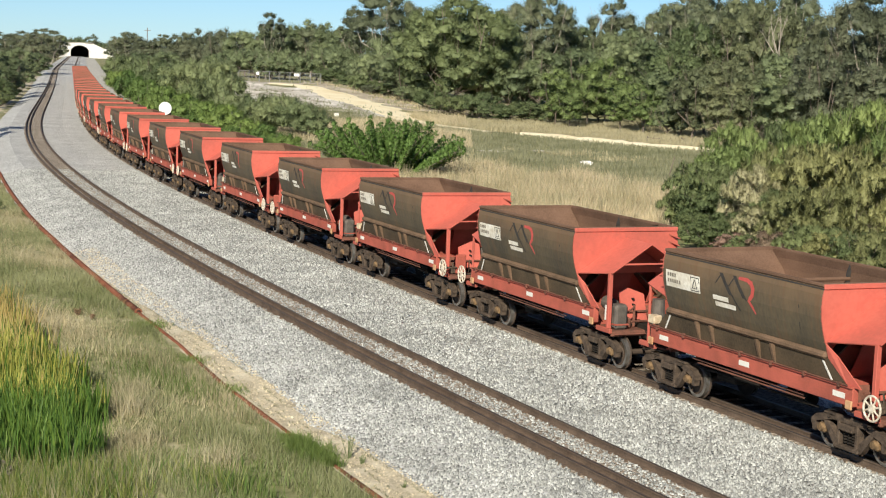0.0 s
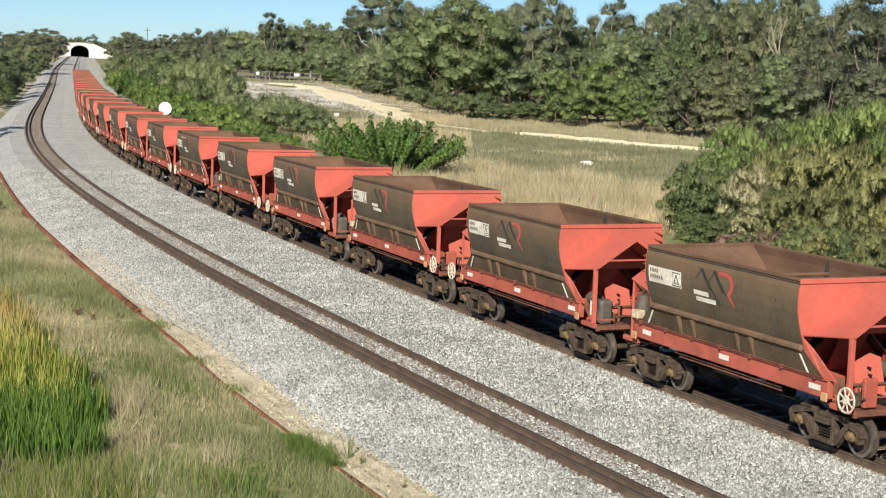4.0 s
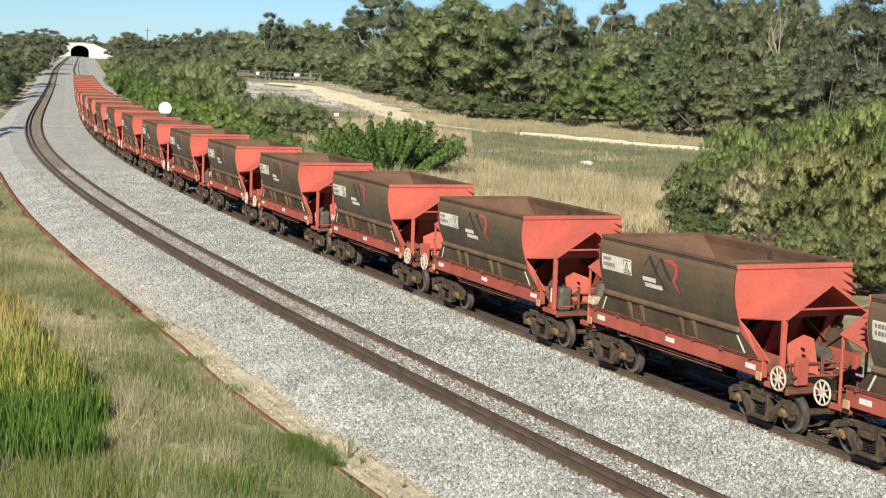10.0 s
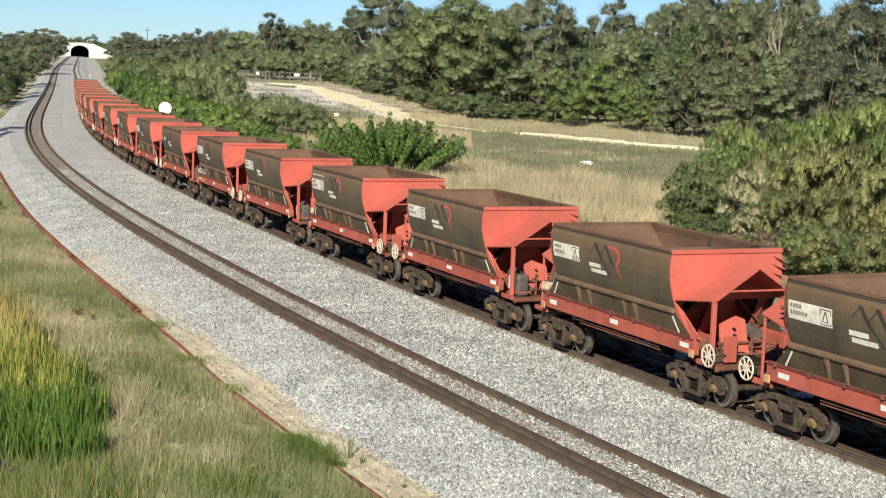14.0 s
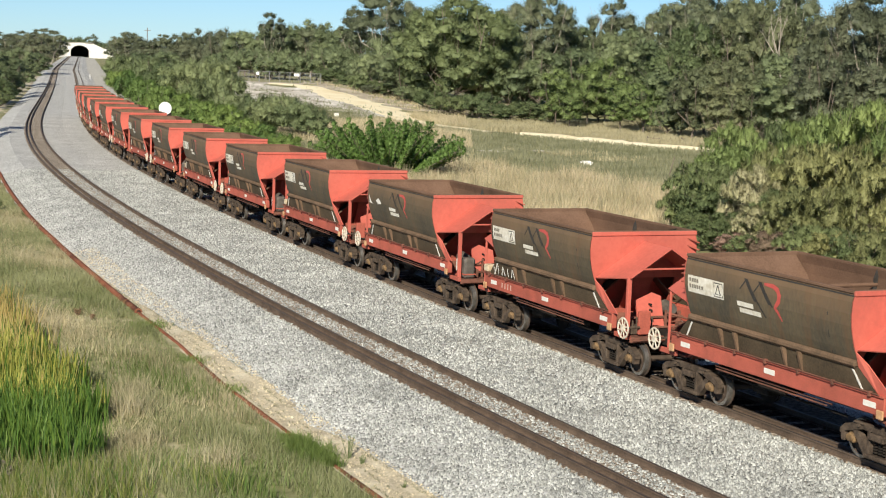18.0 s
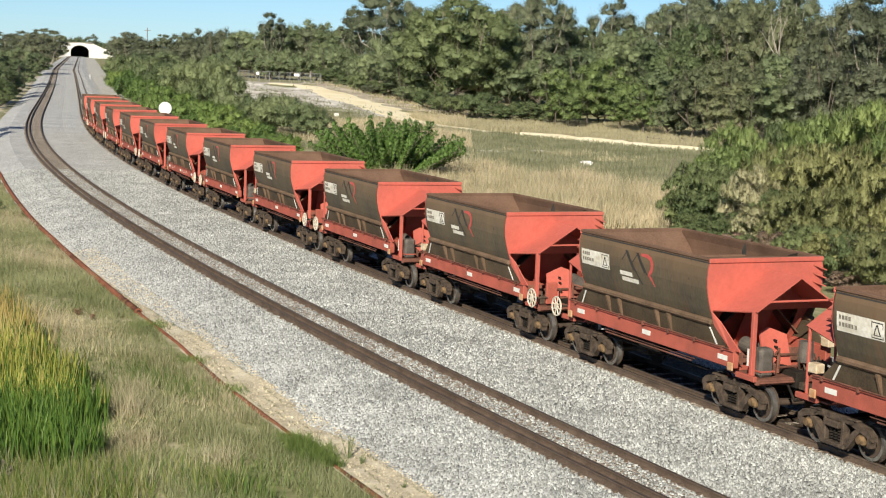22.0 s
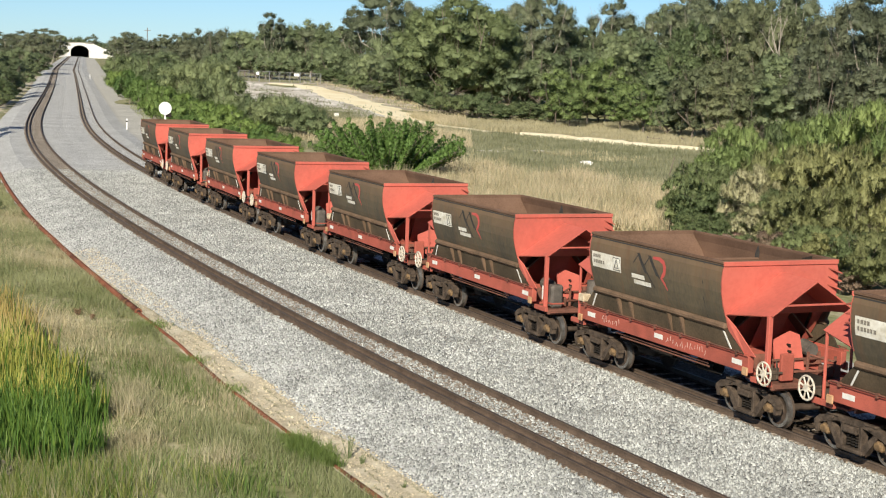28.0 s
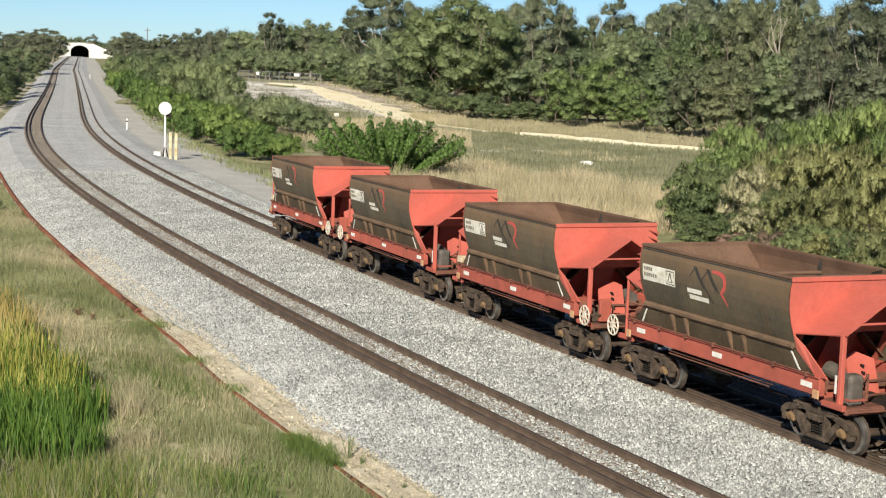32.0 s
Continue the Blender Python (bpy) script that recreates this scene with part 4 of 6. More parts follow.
    # bogies
    for e in (-1, 1):
        bogie = new("bogie")
        bogie.parent = w
        bogie.matrix_local = pose(e * BOGIE, 0, 0)
        for sy in (-1, 1):
            shared("side_frame", M_SIDE, bogie, pose(0, sy * 1.02, 0))
            tagged(shared("spring_nest", M_SPRING, bogie, pose(0, sy * 1.02, 0)), kind="stuff")
            for ax in (-AXLES, AXLES):
                shared("axle_box", M_BOX, bogie, pose(ax, sy * 1.03, WHEEL_R + 0.05))
        part("bolster", box(B(), -0.22, 0.22, -1.0, 1.0, 0.5, 0.78, 0.04), CAST, bogie)
        for ax in (-AXLES, AXLES):
            part("brake_beam", box(B(), ax * 0.45 - 0.05, ax * 0.45 + 0.05, -0.8, 0.8, 0.34, 0.46), CAST, bogie)
            for sy in (-1, 1):
                part("brake_shoe", box(B(), ax * 0.47 - 0.06, ax * 0.47 + 0.06, sy * 0.76 - 0.06, sy * 0.76 + 0.06, 0.28, 0.62), CAST, bogie)
            shared("wheelset", M_WHEELS, bogie, pose(ax, 0, WHEEL_R))
    return tagged(w, "empty bottom-dump ore hopper wagon, olive sides and red ends", "wagon", group="wagons of the train")


PITCH, COUNT = 10.92, 36
wagons = []
with_brake_ahead = hopper_wagon()
for i in range(COUNT):
    wagons.append(with_brake_ahead if i == 0 else copy_thing(with_brake_ahead, Matrix.Identity(4)))


def seen_side(w, i):
    """The side wall and its sense that faces the bridge."""
    sy = 1 if i % 2 else -1
    return sy, [c for c in w.children if c.name.startswith("side_wall")][0 if sy < 0 else 1]


# a few wagons differ: a painted-over board, chalk strokes, a cream stripe
sy, wall = seen_side(wagons[13], 13)
board = [c for c in wall.children if c.name.startswith("number_board")][0]
for c in list(board.children):
    bpy.data.objects.remove(c)
bpy.data.objects.remove(board)
for torn in (((-2.95, 3.2), (-2.95, 2.88), (-2.62, 2.86), (-2.78, 2.96)), ((-2.25, 3.0), (-2.05, 2.9), (-1.72, 2.92), (-1.8, 3.02), (-2.02, 3.12))):
    bm = B()
    bm.faces.new([bm.verts.new((-sy * x, sy * (side_point(z) + 0.012), z)) for x, z in torn])
    part("board_remnant", bm, WHITE, wall)
tagged(wagons[13], "empty olive ore hopper wagon with a painted-over number board")
sy, wall = seen_side(wagons[14], 14)
for k in range(7):
    x = (-3.1 + 0.22 * k) * -sy
    part("chalk_stroke", plate(B(), [(x, sy * 1.47, 1.72), (x + 0.03, sy * 1.47, 1.72), (x + 0.1 * (k % 3 - 1), sy * 1.5, 1.96), (x - 0.03 + 0.1 * (k % 3 - 1), sy * 1.5, 1.98)], 0.006), WHITE, wagons[14])
for k in range(4):
    x = (-2.75 + 0.2 * k) * -sy
    part("chalk_stroke", box(B(), x - 0.02, x + 0.02, min(sy * 1.402, sy * 1.408), max(sy * 1.402, sy * 1.408), 1.31, 1.47), CHALK, wagons[14])
tagged(wagons[14], "empty olive ore hopper wagon with white chalk strokes")
for i, x0, x1 in ((16, -2.95, -1.5), (23, -1.75, -0.45)):
    sy, wall = seen_side(wagons[i], i)
    part("cream_stripe", on_side(B(), sy, x0, x1, 3.36, 3.41, 0.012, rows=1), YELLOW_CREAM, wall)
    tagged(wagons[i], "empty olive ore hopper wagon with a cream stripe above its board")


i = 6
sy, wall = seen_side(wagons[i], i)
pen = random.Random(8)
for start, count in ((0.45, 17), (-2.75, 9)):
    bm = B()
    for k in range(count):
        x, z = start + 0.11 * k, pen.uniform(1.28, 1.38)
        dx, dz = pen.uniform(-0.05, 0.07), pen.uniform(0.06, 0.16)
        plate(bm, [(-sy * (x + a), sy * 1.404, z + b) for a, b in ((-0.008, 0), (0.008, 0), (dx + 0.008, dz), (dx - 0.008, dz))], 0.005)
    part("chalk_scribble", bm, CHALK, wagons[i])
tagged(wagons[i], "empty olive ore hopper wagon with chalk scribble on its solebar")


# ---- trees and shrubs ----
rng = np.random.default_rng(7)


def leaf_cloud(centres, radii, count, size, seed, droop=0.0, long=1.0, out=0.3, slim=0.55, home=None, billow=0.22, clump=0.3):
    """Many small leaf blades spread through clumps; returns vertices and faces."""
    r = np.random.default_rng(seed)
    centres, radii = np.asarray(centres, float), np.asarray(radii, float)
    w = (radii ** 2).prod(1) ** (1 / 3)
    pick = r.choice(len(centres), count, p=w / w.sum())
    d = r.normal(size=(count, 3))
    d /= np.linalg.norm(d, axis=1)[:, None]
    d[:, 2] = np.where((d[:, 2] < -0.3) & (r.random(count) < 0.6), -d[:, 2], d[:, 2])
    rad = (0.62 + 0.42 * r.random(count) ** 0.7) if home is None else 0.5 + 1.0 * r.random(count) ** 1.1
    pos = centres[pick] + d * radii[pick] * rad[:, None]
    nrm = d + 0.45 * r.normal(size=(count, 3))
    nrm /= np.linalg.norm(nrm, axis=1)[:, None]
    u = np.cross(nrm, r.normal(size=(count, 3)))
    u /= np.linalg.norm(u, axis=1)[:, None]
    u += d * out
    u[:, 2] -= droop
    u /= np.linalg.norm(u, axis=1)[:, None]
    v = np.cross(nrm, u)
    s = size * (0.6 + 0.8 * r.random(count))[:, None]
    a, b = u * s * long, v * s * slim
    quad = np.stack([pos - a * 0.6 - b, pos - a * 0.6 + b, pos + a], 1).reshape(-1, 3)
    faces = np.arange(count * 3).reshape(-1, 3)
    soft = d + 0.2 * r.normal(size=(count, 3))
    if home is not None:
        away = pos - np.asarray(home)[pick]
        away /= np.linalg.norm(away, axis=1)[:, None] + 1e-6
        trunk = pos * np.array([1, 1, 0.6]) - np.array([0, 0, 0.2 * centres[:, 2].max()])
        trunk /= np.linalg.norm(trunk, axis=1)[:, None] + 1e-6
        soft = billow * d + clump * away + (1 - clump - billow) * trunk + 0.3 * r.normal(size=(count, 3))
    soft /= np.linalg.norm(soft, axis=1)[:, None]
    flip = (np.cross(quad[1::3] - quad[0::3], quad[2::3] - quad[0::3]) * soft).sum(1) < 0
    faces[flip] = faces[flip][:, [0, 2, 1]]
    return quad, faces, np.repeat(soft, 3, 0)


def branches(seed, height, spread, fork, r0, count=7):
    """A tapered, leaning trunk with limbs that reach the clumps."""
    r = random.Random(seed)
    bm = B()
    top = Vector((r.uniform(-0.06, 0.06) * height, r.uniform(-0.06, 0.06) * height, height * fork))
    mid = top * 0.5 + Vector((r.uniform(-0.15, 0.15), r.uniform(-0.15, 0.15), 0))
    rod(bm, (0, 0, -0.4), mid, r0, r0 * 0.8, 8)
    rod(bm, mid, top, r0 * 0.8, r0 * 0.6, 8)
    tips = []
    for i in range(count):
        a = 2 * math.pi * (i + r.uniform(-0.3, 0.3)) / count
        reach = spread * r.uniform(0.35, 0.8)
        start = mid.lerp(top, r.uniform(0.3, 1.0))
        end = Vector((math.cos(a) * reach, math.sin(a) * reach, height * r.uniform(fork + 0.1, 0.88)))
        bend = start.lerp(end, 0.5) + Vector((math.cos(a) * reach * 0.2, math.sin(a) * reach * 0.2, -0.05 * height))
        rod(bm, start, bend, r0 * 0.45, r0 * 0.3, 6)
        rod(bm, bend, end, r0 * 0.3, r0 * 0.1, 5)
        tips.append(end)
        for _ in range(2):
            q = end + Vector((r.uniform(-1, 1), r.uniform(-1, 1), r.uniform(0.0, 1.0))) * spread * 0.25
            rod(bm, bend.lerp(end, 0.6), q, r0 * 0.14, r0 * 0.05, 4)
    return bm, tips


def crown_clumps(seed, height, spread, low, clumps, squash=0.75, lump=0.34, apart=0.66, puffs=6, plume=0.0):
    """Clumps that keep their distance over the crown, and the billows that each is made of."""
    r = np.random.default_rng(seed)
    c, rad = [], []
    zc, hz = height * (low + 1) / 2, height * (1 - low) / 2
    for _ in range(clumps * 30):
        d = r.normal(size=3)
        d /= np.linalg.norm(d)
        k = r.uniform(0.72, 1.0) if r.random() < 0.75 else r.uniform(0.2, 0.72)
        q = spread * lump * r.uniform(0.6, 1.35)
        p = np.array([d[0] * (spread - q * 0.9) * k, d[1] * (spread - q * 0.9) * k, zc + d[2] * (hz - q * squash * 0.9) * k])
        if c and (np.linalg.norm(np.array(c) - p, axis=1) < apart * (q + np.array(rad)[:, 0])).any():
            continue
        c.append(p)
        rad.append((q, q, q * squash))
        if len(c) == clumps:
            break
    puff, size, home = [], [], []
    for p, q in zip(c, rad):
        q = np.array(q)
        for j in range(puffs + 1):
            d = r.normal(size=3)
            d /= np.linalg.norm(d)
            d[2] = abs(d[2]) * 1.15 - 0.3
            k = q[0] * (r.uniform(0.3, 0.58) if j else 0.62)
            puff.append(p + d * q * (r.uniform(0.5, 0.82) if j else 0.1))
            size.append((k * r.uniform(0.8, 1.3), k * r.uniform(0.8, 1.3), k * r.uniform(0.75, 1.1) * min(1.0, squash + 0.1)))
            if plume:
                k *= plume
                size[-1] = (k * r.uniform(0.6, 0.95), k * r.uniform(0.6, 0.95), k * r.uniform(0.8, 1.35))
                puff[-1] = p + d * q * r.uniform(0.6, 1.05)
            home.append(p - np.array([0, 0, 0.3 * q[2]]))
    return np.array(puff), np.array(size), np.array(home)


BALL = B()
bmesh.ops.create_icosphere(BALL, subdivisions=1, radius=1.0)
BALL_V = np.array([v.co[:] for v in BALL.verts])
BALL_F = np.array([[v.index for v in f.verts] for f in BALL.faces])


def foliage_mass(centres, radii, home, fill, seed, rough=0.45):
    """The closed mass of leaves inside every billow, lumpy all over."""
    r = np.random.default_rng(seed + 5)
    n = len(centres)
    d = BALL_V[None] * r.uniform(1 - rough, 1 + rough, (n, len(BALL_V), 1))
    v = centres[:, None] + d * radii[:, None] * fill
    f = np.arange(n)[:, None, None] * len(BALL_V) + BALL_F[None]
    away = v - home[:, None]
    away /= np.linalg.norm(away, axis=2)[..., None] + 1e-6
    nr = 0.4 * BALL_V[None] + 0.6 * away + 0.4 * r.normal(size=v.shape)
    nr /= np.linalg.norm(nr, axis=2)[..., None]
    return v.reshape(-1, 3), f.reshape(-1, 3), nr.reshape(-1, 3)


TREE_KINDS = {}


def tree_kind(key, name, leaf, height, spread, low, clumps, leaves, size, label, bark=None, droop=0.3, long=1.3, variants=3, squash=0.75, lump=0.34, fork=0.35, r0=0.25, out=0.3, slim=0.55, fill=0.58, limbs=7, apart=0.66, puffs=6, billow=0.22, plume=0.0, clump=0.3):
    """Meshes of one kind of tree, in several shapes."""
    made = []
    for v in range(variants):
        seed = sum(map(ord, key)) * 17 + v * 101
        bm, tips = branches(seed, height, spread, fork, r0, limbs)
        puff, across, home = crown_clumps(seed, height, spread, low, clumps, squash, lump, apart, puffs, plume)
        q, f, nr = leaf_cloud(puff, across, leaves, size, seed, droop, long, out, slim, home, billow, clump)
        cv, cf, cn = foliage_mass(puff, across, home, fill, seed)
        q, f, nr = np.concatenate([q, cv]), np.concatenate([f, cf + len(q)]), np.concatenate([nr, cn])
        made.append((mesh_of(bm, "trunk", bark or BARK), fast_mesh("crown", q, f, [leaf], normals=nr)))
    TREE_KINDS[key] = (name, made, height, spread, label)


tree_kind("gum", "gum_tree", LEAF_EUC, 17, 6.0, 0.24, 24, 24000, 0.088, "tall grey-green gum tree with pale limbs", droop=0.5, lump=0.29, squash=0.85, variants=4, limbs=10, apart=0.72, bark=PALE_BARK)
tree_kind("round", "broad_tree", LEAF_GREEN, 16, 8.0, 0.02, 84, 66000, 0.08, apart=0.5, label="broad dense green tree with a rounded crown", squash=1.05, lump=0.2, fork=0.2, droop=0.2, r0=0.32, limbs=12, puffs=5)
tree_kind("dome", "domed_tree", LEAF_DOME, 8.5, 4.6, 0.06, 30, 22000, 0.064, apart=0.56, label="low domed tree with fresh green foliage", squash=0.7, lump=0.3, fork=0.3, r0=0.16, droop=-0.2)
tree_kind("olive", "wattle_tree", LEAF_OLIVE, 12, 5.5, 0.04, 34, 25000, 0.08, "olive-green bushland tree with uneven foliage", lump=0.26, fork=0.2, variants=5, squash=1.15, droop=0.3, limbs=9, apart=0.55)
tree_kind("scrub", "wattle_tree", LEAF_OLIVE, 6.4, 5.5, 0.0, 38, 22000, 0.08, "low spreading olive-green bushland tree", lump=0.22, fork=0.15, variants=4, squash=1.3, droop=0.3, limbs=9)
tree_kind("shrub", "shrub", LEAF_GREEN, 4.2, 3.4, 0.0, 24, 19000, 0.055, "dense green shrub on the bank", squash=0.85, lump=0.3, fork=0.12, r0=0.09, droop=-0.3)
tree_kind("bright", "shrub", LEAF_BRIGHT, 3.4, 2.8, 0.0, 26, 19000, 0.052, "bright green leafy shrub on the bank", squash=0.9, lump=0.3, fork=0.12, r0=0.08, droop=-0.3)
tree_kind("greyshrub", "shrub", LEAF_FEATHER, 3.6, 3.0, 0.0, 24, 23000, 0.048, "grey-green feathery shrub on the bank", squash=1.0, lump=0.3, fork=0.12, r0=0.08, out=0.8, slim=0.35, long=1.8, droop=-0.5)


def plant(key, x, y, height, width, variant=None, turn=None, base=None, group=""):
    """A tree of that kind, scaled to its height and crown width, on the ground."""
    key, _, tone = key.partition(":")
    if key == "shrub" and height < 0.6 * width:
        key, tone = "scrub", "green"
    if key == "olive" and height < 0.72 * width:
        key = "scrub"
    name, made, h, s, label = TREE_KINDS[key]
    v = int(rng.integers(len(made))) if variant is None else variant
    tr, cr = made[v % len(made)]
    e = new(name)
    z = gz(x, y) if base is None else base
    k = width / (2 * s)
    e.matrix_basis = Matrix.Translation((x, y, z - 0.05)) @ Matrix.Rotation(rng.uniform(0, 6.28) if turn is None else turn, 4, "Z") @ Matrix.Diagonal((k, k, height / h, 1))
    shared("trunk", tr, e, Matrix.Identity(4))
    crown = shared("crown", cr, e, Matrix.Identity(4))
    if tone:
        crown.material_slots[0].link = "OBJECT"
        crown.material_slots[0].material, label = TONES[tone]
    return tagged(e, label, "tree" if "tree" in name else "shrub", group=group)


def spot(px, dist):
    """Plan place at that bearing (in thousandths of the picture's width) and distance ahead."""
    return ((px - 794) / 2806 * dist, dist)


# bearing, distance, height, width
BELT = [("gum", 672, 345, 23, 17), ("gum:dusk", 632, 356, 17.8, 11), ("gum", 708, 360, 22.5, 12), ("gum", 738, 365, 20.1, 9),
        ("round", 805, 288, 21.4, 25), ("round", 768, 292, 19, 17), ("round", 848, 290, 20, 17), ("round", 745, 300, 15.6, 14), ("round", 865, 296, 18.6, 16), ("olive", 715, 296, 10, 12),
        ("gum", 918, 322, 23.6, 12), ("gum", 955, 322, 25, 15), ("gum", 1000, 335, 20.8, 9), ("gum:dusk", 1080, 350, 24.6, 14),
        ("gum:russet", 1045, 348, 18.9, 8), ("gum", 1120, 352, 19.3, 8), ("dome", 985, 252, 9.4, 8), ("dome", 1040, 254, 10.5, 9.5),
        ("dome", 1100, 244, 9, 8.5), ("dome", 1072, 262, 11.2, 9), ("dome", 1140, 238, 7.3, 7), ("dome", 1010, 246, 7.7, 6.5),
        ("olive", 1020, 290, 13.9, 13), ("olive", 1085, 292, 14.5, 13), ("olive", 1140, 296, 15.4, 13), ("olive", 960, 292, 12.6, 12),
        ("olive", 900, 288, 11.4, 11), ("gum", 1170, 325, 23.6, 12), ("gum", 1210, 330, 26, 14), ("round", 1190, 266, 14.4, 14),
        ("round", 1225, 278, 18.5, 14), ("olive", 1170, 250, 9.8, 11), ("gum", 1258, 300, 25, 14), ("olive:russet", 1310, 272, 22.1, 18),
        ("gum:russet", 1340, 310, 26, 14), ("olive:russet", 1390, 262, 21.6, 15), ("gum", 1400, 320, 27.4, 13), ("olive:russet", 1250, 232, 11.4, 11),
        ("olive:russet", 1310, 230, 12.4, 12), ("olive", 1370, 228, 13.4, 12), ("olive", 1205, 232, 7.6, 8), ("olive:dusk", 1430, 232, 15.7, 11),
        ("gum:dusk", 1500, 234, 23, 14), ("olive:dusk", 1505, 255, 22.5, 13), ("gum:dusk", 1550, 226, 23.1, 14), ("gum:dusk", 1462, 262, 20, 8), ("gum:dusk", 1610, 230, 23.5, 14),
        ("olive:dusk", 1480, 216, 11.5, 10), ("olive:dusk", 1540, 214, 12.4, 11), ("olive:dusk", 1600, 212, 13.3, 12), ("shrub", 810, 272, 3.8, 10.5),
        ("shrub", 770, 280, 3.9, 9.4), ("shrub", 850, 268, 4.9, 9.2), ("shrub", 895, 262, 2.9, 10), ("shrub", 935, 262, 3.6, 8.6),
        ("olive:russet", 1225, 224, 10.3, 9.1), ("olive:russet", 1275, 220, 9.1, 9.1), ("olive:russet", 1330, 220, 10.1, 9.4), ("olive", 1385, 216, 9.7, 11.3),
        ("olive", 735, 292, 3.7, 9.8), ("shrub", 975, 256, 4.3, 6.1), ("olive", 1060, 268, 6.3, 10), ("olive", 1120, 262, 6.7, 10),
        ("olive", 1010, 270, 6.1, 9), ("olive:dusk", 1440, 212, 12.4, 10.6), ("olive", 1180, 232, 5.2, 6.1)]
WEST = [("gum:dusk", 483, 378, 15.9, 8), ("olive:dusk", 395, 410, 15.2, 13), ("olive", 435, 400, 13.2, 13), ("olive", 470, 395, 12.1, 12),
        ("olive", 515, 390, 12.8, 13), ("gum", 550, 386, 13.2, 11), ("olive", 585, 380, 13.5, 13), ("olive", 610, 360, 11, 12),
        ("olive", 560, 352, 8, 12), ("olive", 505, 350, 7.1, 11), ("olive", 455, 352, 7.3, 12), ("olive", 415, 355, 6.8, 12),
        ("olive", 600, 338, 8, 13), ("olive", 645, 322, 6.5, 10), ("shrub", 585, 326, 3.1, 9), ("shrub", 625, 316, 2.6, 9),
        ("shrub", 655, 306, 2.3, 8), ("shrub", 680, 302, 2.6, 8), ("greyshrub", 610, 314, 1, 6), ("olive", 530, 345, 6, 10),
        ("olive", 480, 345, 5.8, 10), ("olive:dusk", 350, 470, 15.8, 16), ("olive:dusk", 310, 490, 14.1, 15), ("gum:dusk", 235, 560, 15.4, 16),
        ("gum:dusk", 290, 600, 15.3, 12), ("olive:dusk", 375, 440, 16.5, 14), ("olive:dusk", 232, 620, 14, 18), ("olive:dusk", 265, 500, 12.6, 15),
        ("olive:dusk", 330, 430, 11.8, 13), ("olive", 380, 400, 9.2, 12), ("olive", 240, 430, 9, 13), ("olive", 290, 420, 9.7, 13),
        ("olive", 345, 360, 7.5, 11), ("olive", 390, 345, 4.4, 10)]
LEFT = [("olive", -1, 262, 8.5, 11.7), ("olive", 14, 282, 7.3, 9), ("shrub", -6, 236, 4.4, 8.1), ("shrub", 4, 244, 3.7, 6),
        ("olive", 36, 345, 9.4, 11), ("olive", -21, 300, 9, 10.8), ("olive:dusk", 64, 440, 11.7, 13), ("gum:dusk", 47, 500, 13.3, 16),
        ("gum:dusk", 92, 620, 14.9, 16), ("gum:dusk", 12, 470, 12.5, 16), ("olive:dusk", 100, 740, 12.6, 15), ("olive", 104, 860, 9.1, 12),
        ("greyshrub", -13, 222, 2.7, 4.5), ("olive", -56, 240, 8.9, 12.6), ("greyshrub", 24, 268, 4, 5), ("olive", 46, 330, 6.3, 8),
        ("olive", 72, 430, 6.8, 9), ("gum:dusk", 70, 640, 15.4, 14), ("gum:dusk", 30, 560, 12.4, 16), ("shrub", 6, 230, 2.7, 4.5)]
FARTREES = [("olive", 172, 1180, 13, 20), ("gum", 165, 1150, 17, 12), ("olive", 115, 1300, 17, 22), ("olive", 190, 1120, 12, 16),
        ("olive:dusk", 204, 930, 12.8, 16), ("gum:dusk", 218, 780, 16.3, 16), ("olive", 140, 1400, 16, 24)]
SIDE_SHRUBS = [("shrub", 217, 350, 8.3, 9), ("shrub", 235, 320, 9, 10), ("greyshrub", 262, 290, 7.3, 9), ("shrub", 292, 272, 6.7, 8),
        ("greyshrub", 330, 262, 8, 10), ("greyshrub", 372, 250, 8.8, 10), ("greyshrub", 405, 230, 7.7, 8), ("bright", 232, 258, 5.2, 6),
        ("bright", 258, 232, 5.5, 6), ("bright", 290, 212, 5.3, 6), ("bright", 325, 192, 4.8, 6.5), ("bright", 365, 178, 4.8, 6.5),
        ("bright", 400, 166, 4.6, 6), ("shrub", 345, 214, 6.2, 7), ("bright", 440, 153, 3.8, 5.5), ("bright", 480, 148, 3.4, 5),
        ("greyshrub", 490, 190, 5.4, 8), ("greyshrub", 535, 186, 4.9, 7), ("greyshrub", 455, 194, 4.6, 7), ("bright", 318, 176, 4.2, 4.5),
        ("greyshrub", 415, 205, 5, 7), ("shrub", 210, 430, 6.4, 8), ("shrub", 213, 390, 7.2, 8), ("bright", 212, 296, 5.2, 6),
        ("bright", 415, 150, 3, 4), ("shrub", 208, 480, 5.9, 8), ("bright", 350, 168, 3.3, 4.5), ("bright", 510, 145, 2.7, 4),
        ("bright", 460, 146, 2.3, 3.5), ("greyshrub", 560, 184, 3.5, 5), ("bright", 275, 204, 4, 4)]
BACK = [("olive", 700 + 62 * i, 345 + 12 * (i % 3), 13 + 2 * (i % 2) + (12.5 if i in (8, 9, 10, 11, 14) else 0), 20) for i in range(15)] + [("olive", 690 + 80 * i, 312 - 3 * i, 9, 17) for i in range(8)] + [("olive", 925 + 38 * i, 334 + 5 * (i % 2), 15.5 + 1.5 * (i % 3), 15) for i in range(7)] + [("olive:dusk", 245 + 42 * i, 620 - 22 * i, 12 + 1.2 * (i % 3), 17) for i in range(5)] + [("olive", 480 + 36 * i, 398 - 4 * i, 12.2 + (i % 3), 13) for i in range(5)]
